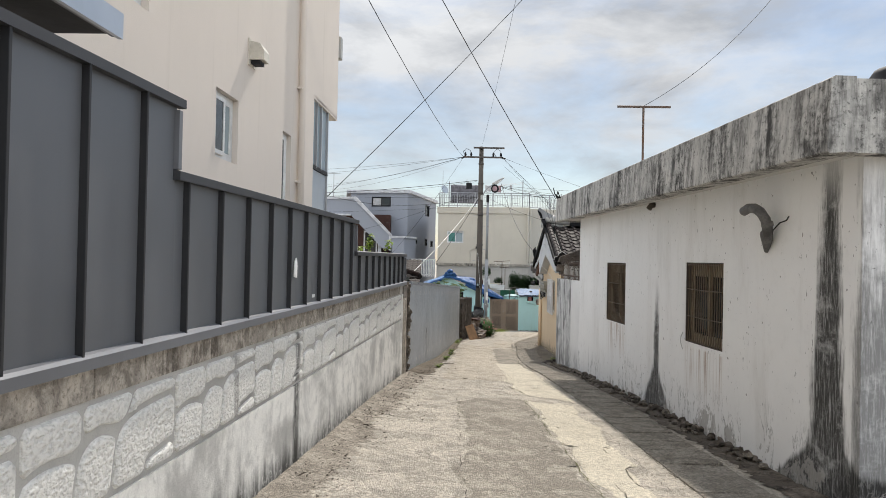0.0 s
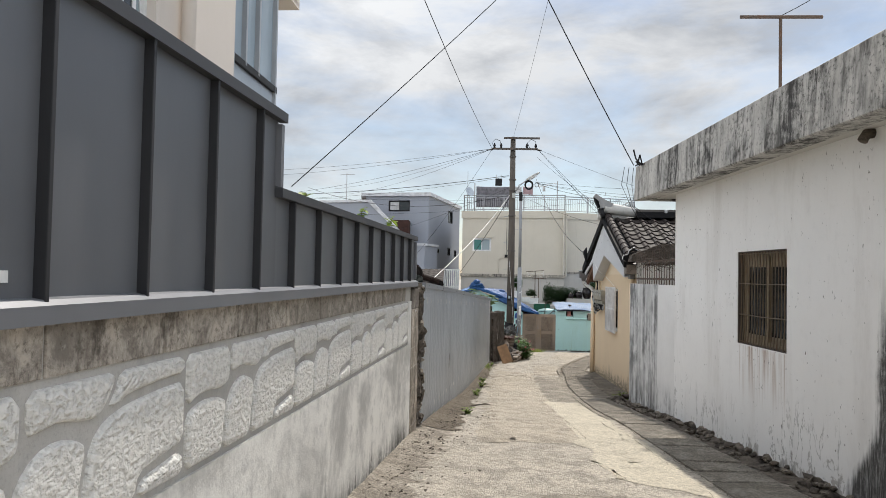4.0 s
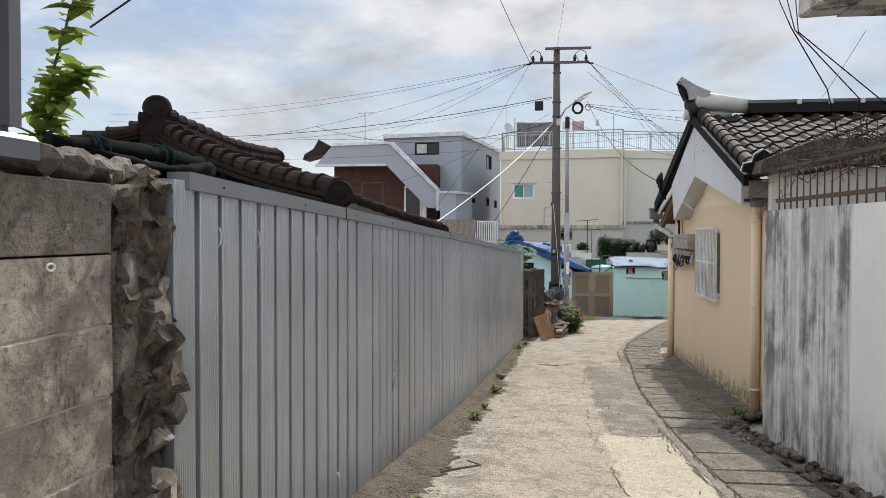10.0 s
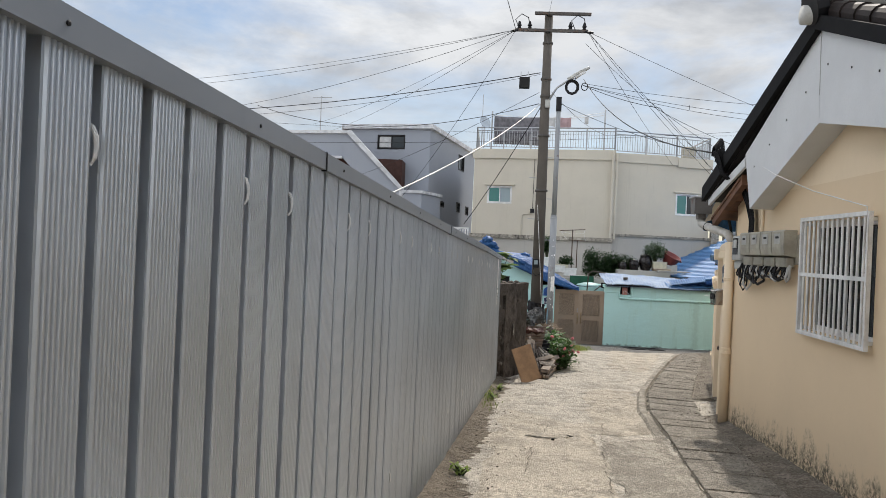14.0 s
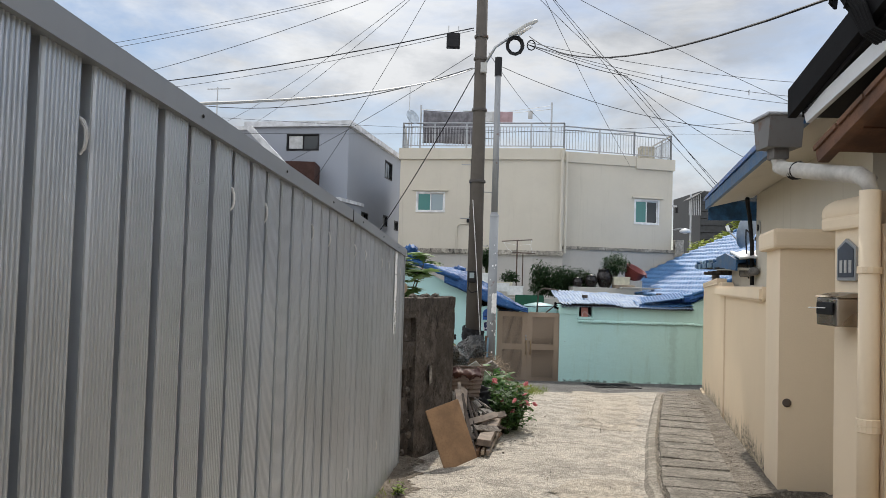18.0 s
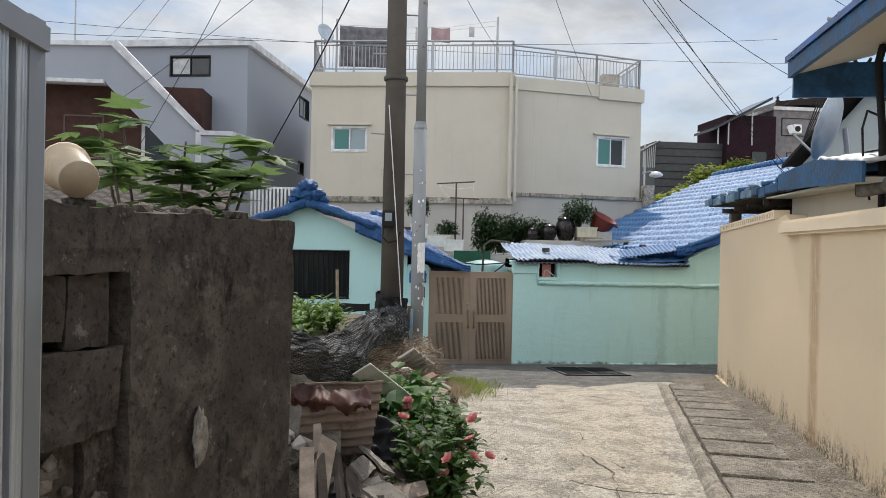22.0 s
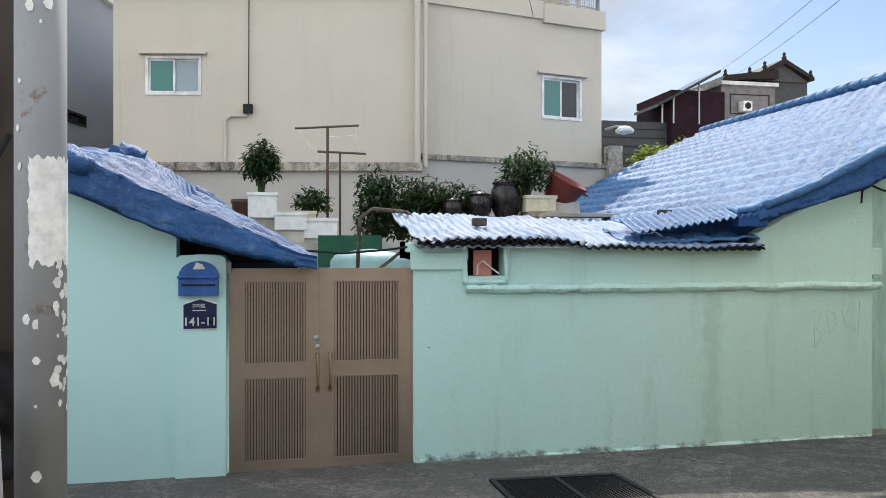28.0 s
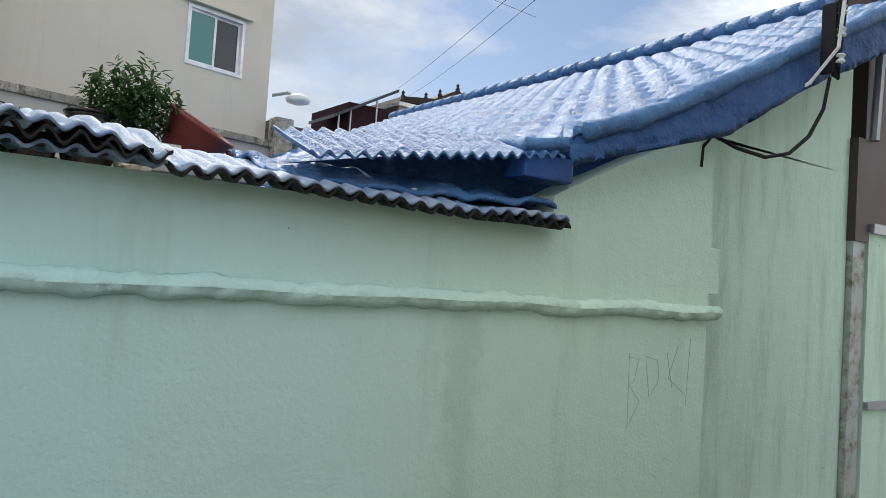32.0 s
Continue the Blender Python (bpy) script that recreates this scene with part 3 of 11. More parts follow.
def holed(u0, u1, w0, w1, v0, v1, holes=()):
    """A wall from u0 to u1 and w0 to w1, v0 to v1 thick, with openings (u0, u1, w0, w1) right through it."""
    us = sorted({u0, u1, *[h[i] for h in holes for i in (0, 1)]})
    ws = sorted({w0, w1, *[h[i] for h in holes for i in (2, 3)]})
    us, ws = [u for u in us if u0 <= u <= u1], [w for w in ws if w0 <= w <= w1]
    full = lambda i, j: 0 <= i < len(us) - 1 and 0 <= j < len(ws) - 1 and not any(
        h[0] - 1e-6 <= us[i] and us[i + 1] <= h[1] + 1e-6 and h[2] - 1e-6 <= ws[j] and ws[j + 1] <= h[3] + 1e-6 for h in holes)
    bm, seen = bmesh.new(), {}

    def p(i, j, v):
        if (i, j, v) not in seen:
            seen[i, j, v] = bm.verts.new((us[i], v, ws[j]))
        return seen[i, j, v]

    for i in range(len(us) - 1):
        for j in range(len(ws) - 1):
            if not full(i, j):
                continue
            bm.faces.new((p(i, j, v0), p(i + 1, j, v0), p(i + 1, j + 1, v0), p(i, j + 1, v0)))
            bm.faces.new((p(i, j + 1, v1), p(i + 1, j + 1, v1), p(i + 1, j, v1), p(i, j, v1)))
            for ok, a, b in ((full(i - 1, j), (i, j + 1), (i, j)), (full(i + 1, j), (i + 1, j), (i + 1, j + 1)),
                             (full(i, j - 1), (i, j), (i + 1, j)), (full(i, j + 1), (i + 1, j + 1), (i, j + 1))):
                if not ok:
                    bm.faces.new((p(*a, v0), p(*a, v1), p(*b, v1), p(*b, v0)))
    bmesh.ops.recalc_face_normals(bm, faces=bm.faces[:])
    return bm


def sheet(nu, nv, fn, bm=None):
    """A grid of nu by nv cells, its corners at fn(0..1, 0..1)."""
    bm = bm or bmesh.new()
    g = [[bm.verts.new(fn(i / nu, j / nv)) for i in range(nu + 1)] for j in range(nv + 1)]
    for j in range(nv):
        for i in range(nu):
            bm.faces.new((g[j][i], g[j][i + 1], g[j + 1][i + 1], g[j + 1][i]))
    return bm


def solid(nu, nv, fn, thick):
    """The same with a thickness, closed all round."""
    bm = bmesh.new()
    up = [[Vector(fn(i / nu, j / nv)) for i in range(nu + 1)] for j in range(nv + 1)]
    t = Vector((0, 0, -thick))
    a = [[bm.verts.new(p) for p in row] for row in up]
    b = [[bm.verts.new(p + t) for p in row] for row in up]
    for j in range(nv):
        for i in range(nu):
            bm.faces.new((a[j][i], a[j][i + 1], a[j + 1][i + 1], a[j + 1][i]))
            bm.faces.new((b[j][i], b[j + 1][i], b[j + 1][i + 1], b[j][i + 1]))
    for i in range(nu):
        bm.faces.new((a[0][i], b[0][i], b[0][i + 1], a[0][i + 1]))
        bm.faces.new((a[nv][i + 1], b[nv][i + 1], b[nv][i], a[nv][i]))
    for j in range(nv):
        bm.faces.new((a[j + 1][0], b[j + 1][0], b[j][0], a[j][0]))
        bm.faces.new((a[j][nu], b[j][nu], b[j + 1][nu], a[j + 1][nu]))
    return bm


def rough_box(x0, x1, y0, y1, z0, z1, step=0.05, amp=0.02, seed=0, fine=0.4):
    """A block whose faces are broken into small cells and worn: every corner is pushed by a noise."""
    bm = bmesh.new()
    n = [max(1, int(round((b - a) / step))) for a, b in ((x0, x1), (y0, y1), (z0, z1))]
    seen = {}

    def p(i, j, k):
        if (i, j, k) not in seen:
            q = Vector((x0 + (x1 - x0) * i / n[0], y0 + (y1 - y0) * j / n[1], z0 + (z1 - z0) * k / n[2]))
            s = q * 5 + Vector((seed * 3.7, 0, 0))
            push = Vector((noise.noise(s), noise.noise(s + Vector((9, 0, 0))), noise.noise(s + Vector((0, 9, 0))))) * amp
            s = s * 3.3
            push += Vector((noise.noise(s), noise.noise(s + Vector((9, 0, 0))), noise.noise(s + Vector((0, 9, 0))))) * amp * fine
            seen[i, j, k] = bm.verts.new(q + push)
        return seen[i, j, k]

    for i in range(n[0]):
        for j in range(n[1]):
            bm.faces.new((p(i, j, 0), p(i, j + 1, 0), p(i + 1, j + 1, 0), p(i + 1, j, 0)))
            bm.faces.new((p(i, j, n[2]), p(i + 1, j, n[2]), p(i + 1, j + 1, n[2]), p(i, j + 1, n[2])))
    for i in range(n[0]):
        for k in range(n[2]):
            bm.faces.new((p(i, 0, k), p(i + 1, 0, k), p(i + 1, 0, k + 1), p(i, 0, k + 1)))
            bm.faces.new((p(i, n[1], k), p(i, n[1], k + 1), p(i + 1, n[1], k + 1), p(i + 1, n[1], k)))
    for j in range(n[1]):
        for k in range(n[2]):
            bm.faces.new((p(0, j, k), p(0, j, k + 1), p(0, j + 1, k + 1), p(0, j + 1, k)))
            bm.faces.new((p(n[0], j, k), p(n[0], j + 1, k), p(n[0], j + 1, k + 1), p(n[0], j, k + 1)))
    return bm


def lumpy(points, r, seed, amp=0.02, seg=14, step=0.06):
    """A thickly painted roll: a tube along the points, every corner pushed in or out a little."""
    pts = [Vector(p) for p in points]
    line = []
    for a, b in zip(pts, pts[1:]):
        n = max(2, int((b - a).length / step))
        line += [a.lerp(b, k / n) for k in range(n)]
    bm = tube(line + [pts[-1]], r, seg=seg)
    bm.normal_update()
    for v in bm.verts:
        q = v.co * 7 + Vector((seed, 0, 0))
        v.co += v.normal * (amp * noise.noise(q) + amp * 0.6 * noise.noise(q * 2.7))
    return bm


def line_frame(a, b):
    """The pose at a whose x runs towards b; its y is to the left of that."""
    return pose(a[0], a[1], 0, 0, 0, math.degrees(math.atan2(b[1] - a[1], b[0] - a[0])))


def lerp(x, rows):
    return float(np.interp(x, [r[0] for r in rows], [r[1] for r in rows]))


# ---- the plan ----
LEFT = line_frame((-1.30, 6.58), (-0.667, 14.8))      # lane face of the block wall
METAL = line_frame((-0.665, 15.0), (0.725, 30.85))      # lane face of the steel fence
RIGHT = line_frame((3.45, 10.7), (3.12, 19.3))        # lane face of the white house
YARD = line_frame((4.85, 31.39), (6.82, 39.17))       # the houses behind the yellow yard wall
YWALL = line_frame((4.17, 29.68), (6.95, 39.4))       # lane face of the yellow yard wall
HOUSE = pose(3.5, 21.5, 0, 0, 0, -1.5)                # near corner of the yellow house
MINT_Y = 42.45
ZL = [(-40, 2.2), (0, 0.0), (7, -0.32), (10.3, -0.43), (14, -0.63), (17, -0.87), (20.7, -1.2), (22.7, -1.33), (28, -1.58), (31, -1.72), (36, -1.93), (40, -2.2), (42.5, -2.45), (60, -2.6), (400, -3)]
ZR = [(-40, 1.9), (0, -0.25), (7.6, -0.62), (11.3, -0.72), (16.5, -0.97), (19.4, -1.2), (23, -1.42), (28, -1.6), (31.5, -1.8), (36, -1.98), (39, -2.15), (42.5, -2.43), (60, -2.6), (400, -3)]


def edge_l(y):
    return lerp(y, [(-40, -4.9), (15, -0.65), (30.5, 0.73), (36, 1.7), (42.5, 2.3)])


def edge_r(y):
    return lerp(y, [(-40, 5.3), (10.7, 3.45), (21, 3.05), (21.4, 3.5), (27.9, 3.67), (28.0, 3.72), (29.6, 4.16), (39, 6.84), (42.5, 7.5)])


def ground(x, y):
    a, b = edge_l(y), edge_r(y)
    f = min(max((x - a) / (b - a), 0), 1)
    return lerp(y, ZL) * (1 - f) + lerp(y, ZR) * f


# ---- the ground ----
def strip_x(y):
    """The lane-side edge of the drain covers."""
    return lerp(y, [(-5, 2.45), (0, 2.42), (8, 2.32), (14, 2.22), (19, 2.17), (22, 2.25), (24, 2.36), (26.5, 2.62), (28, 2.74), (30, 3.14), (32.8, 3.96), (35.57, 4.85), (36.83, 5.26), (39.05, 6.0), (40, 6.3)])


def build_ground():
    xs = [-600, -120, -40, -20, -10, -6, -4, -3, *np.arange(-2.5, 8.01, 0.25), 9, 10, 12, 15, 20, 40, 120, 600]
    ys = [-600, -120, -40, -20, -10, -5, *np.arange(-2, 43.01, 0.25), 46, 50, 60, 80, 120, 250, 600]
    bm = bmesh.new()
    g = [[bm.verts.new((x, y, ground(x, y) + 0.012 * noise.noise(Vector((x * 0.9, y * 0.9, 0))))) for x in xs] for y in ys]
    for j in range(len(ys) - 1):
        for i in range(len(xs) - 1):
            f = bm.faces.new((g[j][i], g[j][i + 1], g[j + 1][i + 1], g[j + 1][i]))
            f.smooth = True
    tagged(part("ground", bm, LANE), "pale worn concrete lane with cracks and patches", "ground", kind="structure")

    # the side road, dark asphalt with a torn edge
    def road(i, j):
        x = -14 + 34 * i
        near = lerp(x, [(-14, 38.6), (3.7, 38.44), (4.3, 38.40), (4.7, 38.60), (5.7, 39.24), (6.8, 39.42), (20, 39.5)]) + 0.08 * noise.noise(Vector((x * 1.7, 3, 0))) + 0.05 * noise.fractal(Vector((x * 5.1, 7, 0)), 0.7, 2.0, 4)
        y = near + (MINT_Y + 0.05 - near) * j
        return (x, y, ground(x, y) + 0.013 * min(1, j * 6) + 0.012 * noise.noise(Vector((x * 0.9, y * 0.9, 0))))
    tagged(part("road", sheet(420, 14, road), ASPHALT, smooth=True), "dark worn asphalt side road along the mint wall", "road", kind="structure")

    # earth that has gathered along the fence
    def verge(i, j):
        y = 14.9 + 16.2 * i
        x0 = lerp(y, [(15, -0.68), (30.85, 0.71)])
        wid = lerp(y, [(15, 0.46), (19, 0.40), (24, 0.28), (31, 0.24)]) + 0.14 * noise.noise(Vector((y * 0.8, 1, 0))) + 0.09 * noise.noise(Vector((y * 3.3, 2, 0))) + 0.10 * noise.fractal(Vector((y * 8, 2, 0)), 0.6, 2.1, 5)
        x = x0 + wid * j
        return (x, y, ground(x, y) + 0.05 * (1 - j) ** 1.5 + 0.014 * (1 - j) * noise.noise(Vector((x * 9, y * 9, 0))) - 0.012 * j + 0.016)
    tagged(part("verge", sheet(700, 5, verge), SOIL, smooth=True), "strip of brown earth along the foot of the fence", "ground", kind="structure")

    def edge(i, j):
        y = -3 + 18.6 * i
        x0 = lerp(y, [(-3, -2.04), (6.58, -1.30), (14.8, -0.667), (16, -0.55)]) - 0.01
        wid = 0.44 + 0.20 * noise.noise(Vector((y * 0.7, 11, 0))) + 0.12 * noise.noise(Vector((y * 3, 12, 0))) + 0.12 * noise.fractal(Vector((y * 8, 13, 0)), 0.6, 2.1, 5)
        x = x0 + wid * j
        return (x, y, ground(x, y) + 0.012 + 0.04 * (1 - j) ** 2 + 0.012 * (1 - j) * noise.noise(Vector((x * 7, y * 7, 0))) + 0.012 * noise.noise(Vector((x * 0.9, y * 0.9, 0))) - 0.014 * j * j)
    tagged(part("dirt_edge", sheet(800, 8, edge), EDGE, smooth=True), "strip of dark damp dirt along the foot of the block wall", "ground", kind="structure")

    def foot(i, j):
        y = 6.9 + 14.6 * i
        x0 = edge_r(y) + 0.02
        wid = 0.32 + 0.08 * noise.noise(Vector((y * 0.9, 5, 0))) + 0.10 * noise.fractal(Vector((y * 6, 6, 0)), 0.6, 2.1, 5)
        x = x0 - wid * j
        return (x, y, ground(x, y) + 0.05 * (1 - j) ** 1.3 + 0.03 * (1 - j) * noise.noise(Vector((x * 7, y * 7, 0))) + 0.008)
    tagged(part("rubble_verge", sheet(600, 6, foot), RUBBLE, smooth=True), "broken dark concrete along the foot of the white wall", "ground", kind="structure")

    def dirt(i, j):
        y = 21.3 + 18.2 * i
        x0 = edge_r(y) + 0.03
        if 27.9 < y < 29.7:
            x0 += 0.5
        wid = lerp(y, [(21, 0.62), (24, 0.58), (27, 0.36), (31.5, 0.55), (36, 0.62), (39.5, 0.75)]) + 0.12 * noise.noise(Vector((y * 0.8, 8, 0))) + 0.10 * noise.fractal(Vector((y * 6, 6, 0)), 0.6, 2.1, 5)
        x = x0 - wid * j
        return (x, y, ground(x, y) + 0.05 * (1 - j) ** 1.4 + 0.014 * (1 - j) * noise.noise(Vector((x * 7, y * 7, 0))) + 0.022 - 0.016 * j)
    tagged(part("dirt_verge", sheet(700, 6, dirt), GRIT, smooth=True), "strip of brown dirt between the drain covers and the yard wall", "ground", kind="structure")

    # thin concrete patches
    def patch(name, label, corners, mat, seed):
        (a, b, c, d) = [Vector(p) for p in corners]
        def fn(i, j):
            p = a.lerp(b, i).lerp(d.lerp(c, i), j)
            k = 0.16 if min(i, 1 - i, j, 1 - j) < 0.2 else 0.1
            x = p.x + k * noise.noise(Vector((p.x * 2.2, p.y * 1.6, seed))) + 0.5 * k * noise.noise(Vector((p.x * 7, p.y * 7, seed)))
            y = p.y + 2 * k * noise.noise(Vector((p.x * 2.2, p.y * 2.2, seed + 9)))
            inner = min(1, 14 * min(i, 1 - i, j, 1 - j))
            return (x, y, ground(x, y) + 0.004 + 0.008 * inner + 0.012 * noise.noise(Vector((x * 0.9, y * 0.9, 0))))
        tagged(part(name, sheet(24, 70, fn), mat, smooth=True), label, "paving", kind="structure")
    patch("concrete_patch", "darker rough concrete patch in the lane", [(0.25, 5.2), (1.42, 5.6), (1.30, 12.2), (0.30, 11.6)], PATCH_DARK, 1)
    patch("concrete_patch", "darker rough concrete patch in the lane", [(1.42, 20.4), (2.16, 20.2), (2.55, 26.2), (1.83, 26.0)], PATCH_DARK, 2)
    patch("concrete_patch", "darker rough concrete patch in the lane", [(0.05, 14.2), (1.36, 14.6), (1.80, 26.8), (0.75, 27.6)], PATCH_MID, 7)
    patch("concrete_patch", "pale smooth concrete patch in the lane", [(1.30, 12.6), (2.18, 12.2), (2.14, 20.1), (1.40, 20.3)], PATCH_PALE, 3)
    patch("concrete_patch", "pale smooth concrete patch in the lane", [(1.50, 3.0), (2.05, 2.8), (2.0, 11.9), (1.40, 12.0)], PATCH_PALE, 4)
    patch("concrete_patch", "grey rough concrete patch in the lane", [(3.1, 33.6), (3.85, 33.4), (5.2, 38.2), (4.0, 38.9)], PATCH_MID, 5)
    patch("concrete_patch", "grey rough concrete patch in the lane", [(1.75, 26.3), (2.6, 26.4), (3.0, 30.2), (2.2, 30.0)], PATCH_MID, 6)

    # cracks filled with dark dirt
    def crack(points, width, seed, mat=None, gap=-0.12):
        rng = random.Random(seed)
        pts = []
        for (x0, y0), (x1, y1) in zip(points, points[1:]):
            n = max(2, int(math.hypot(x1 - x0, y1 - y0) / 0.09))
            pts += [(x0 + (x1 - x0) * k / n + rng.uniform(-0.022, 0.022), y0 + (y1 - y0) * k / n + rng.uniform(-0.02, 0.02)) for k in range(n)]
        bm, last = bmesh.new(), None
        for k, (x, y) in enumerate(pts):
            q = pts[min(k + 1, len(pts) - 1)]
            o = pts[max(k - 1, 0)]
            d = Vector((q[0] - o[0], q[1] - o[1], 0)).normalized()
            s = Vector((-d.y, d.x, 0)) * width * rng.uniform(0.10, 1.0) * 0.14
            z = ground(x, y) + 0.019 + 0.012 * noise.noise(Vector((x * 0.9, y * 0.9, 0)))
            a, b = bm.verts.new((x + s.x, y + s.y, z)), bm.verts.new((x - s.x, y - s.y, z))
            if last and noise.noise(Vector((x * 2.3, y * 2.3, seed * 3.7))) > gap:
                bm.faces.new((last[0], last[1], b, a))
            last = (a, b)
        tagged(part("crack", bm, mat or CRACK), "crack in the concrete filled with dark dirt", "crack", kind="structure")
    crack([(0.22, 4.5), (0.22, 8.0), (0.27, 11.6)], 0.035, 1)
    crack([(1.45, 4.6), (1.38, 8.5), (1.33, 12.2)], 0.06, 2, MOSS)
    crack([(0.3, 6.6), (0.6, 6.0), (1.3, 5.6), (1.7, 5.5)], 0.04, 3)
    crack([(1.42, 14), (1.40, 17), (1.36, 20.3), (1.55, 23.4), (1.83, 26.0), (2.3, 28.5)], 0.035, 4)
    crack([(2.14, 20.7), (2.03, 19.6), (2.12, 18.0)], 0.05, 5)
    crack([(0.46, 26.2), (1.2, 26.1), (1.8, 25.9), (2.3, 26.0)], 0.03, 6)
    crack([(2.05, 29.5), (2.3, 31.2), (2.05, 32.6), (2.4, 34.2), (2.9, 35.4)], 0.03, 7)
    crack([(2.2, 33.0), (2.8, 33.6), (3.4, 33.5)], 0.03, 8)
    crack([(3.0, 36.8), (3.6, 36.2), (4.3, 36.6)], 0.03, 9)
    crack([(3.0, 39.2), (3.9, 38.9), (4.6, 39.3), (5.6, 38.9)], 0.05, 10)
    crack([(3.4, 40.6), (3.9, 40.2), (4.4, 40.3)], 0.04, 11)
    crack([(0.2, 13.0), (0.9, 13.4), (1.4, 13.1)], 0.025, 12)
    crack([(0.6, 18.6), (0.9, 20.2), (0.75, 22.5)], 0.02, 13)
    crack([(2.13, 4), (2.12, 9), (2.08, 14), (2.05, 18)], 0.03, 14)
    # the open joints on either side of the narrow kerb and along the drain covers
    ys = [17.2 + 0.7 * k for k in range(30)]
    crack([(strip_x(y) - 0.085, y) for y in ys if y < 21.5], 0.075, 15, None, -0.35)
    crack([(strip_x(y) + 0.045, y) for y in ys], 0.10, 16, None, -0.6)
    crack([(strip_x(y) + 0.05, y) for y in [26.3 + 0.7 * k for k in range(19)]], 0.13, 19, None, -0.7)
    for k, pts in enumerate(([(2.5, 35.0), (3.2, 34.75), (3.9, 35.05)], [(3.3, 33.0), (3.5, 33.9), (3.35, 34.7)], [(2.3, 32.2), (3.0, 32.0), (3.6, 32.25)], [(3.2, 36.0), (3.9, 35.8), (4.7, 36.2)], [(3.9, 37.4), (4.5, 37.7), (5.3, 37.5)], [(3.5, 38.2), (4.2, 38.0), (4.9, 38.3)], [(2.0, 30.8), (2.6, 30.6), (3.1, 30.9)], [(0.9, 24.2), (1.05, 25.4), (1.3, 26.6)])):
        crack(pts, 0.05, 30 + k, None, -0.2)
    crack([(0.50, 28.2), (1.2, 28.0), (2.0, 28.15), (2.8, 28.0)], 0.05, 20, None, -0.5)
    crack([(strip_x(y) + 0.02, y) for y in [2.0 + 0.8 * k for k in range(20)]], 0.055, 17, None, -0.3)
    crack([(strip_x(y) + 0.76, y) for y in [6.0 + 0.8 * k for k in range(21)]], 0.06, 18, None, -0.25)


build_ground()


def build_drain():
    """Concrete covers laid side by side over the drain."""
    d = thing("drain_cover_strip", I4, "row of worn concrete drain covers along the lane", "paving", kind="structure")
    rng = random.Random(4)
    y = -1.0
    shapes = {}
    while y < 38.6:
        length = rng.choice((0.44, 0.5, 0.56, 0.66))
        ymid = y + length / 2
        if length not in shapes:
            bm = box(-0.34, 0.34, -length / 2 + 0.019, length / 2 - 0.019, -0.12, 0.0, bevel=0.014)
            shapes[length] = part("cover", bm, SLAB, d)
            first = True
        else:
            first = False
        x = strip_x(ymid) + 0.40
        turn = math.degrees(math.atan2(strip_x(ymid - 0.4) - strip_x(ymid + 0.4), 0.8)) + rng.uniform(-1, 1)
        slope = math.degrees(math.atan2(ground(x, ymid + 0.5) - ground(x, ymid - 0.5), 1.0))
        m = pose(x, ymid, ground(x, ymid) + 0.034 + rng.uniform(-0.004, 0.006), slope + rng.uniform(-0.5, 0.5), rng.uniform(-0.8, 0.8), turn)
        if first:
            shapes[length].matrix_basis = m
        else:
            again(shapes[length], d, m)
        y += length + 0.004
    # the kerb that edges them
    def kerb(i, j):
        y = 26.2 + 12.85 * i
        x = strip_x(y) - 0.13 + 0.16 * j + 0.01 * noise.noise(Vector((y * 3, j, 0)))
        up = 0.055 * min(1, i * 12, (1 - i) * 12) if 0 < j < 1 else 0.0
        return (x, y, ground(x, y) + up)
    tagged(part("kerb", sheet(90, 4, kerb), PATCH_DARK, smooth=False), "narrow pale concrete kerb beside the drain", "kerb", kind="structure")
    def kerb2(i, j):
        y = 17.3 + 4.2 * i
        x = strip_x(y) - 0.07 + 0.1 * j + 0.012 * noise.noise(Vector((y * 3, j, 4)))
        return (x, y, ground(x, y) + (0.018 * min(1, i * 12, (1 - i) * 12) if 0 < j < 1 else -0.01))
    tagged(part("kerb", sheet(50, 4, kerb2), PATCH_DARK, smooth=False), "narrow broken concrete kerb beside the drain", "kerb", kind="structure")


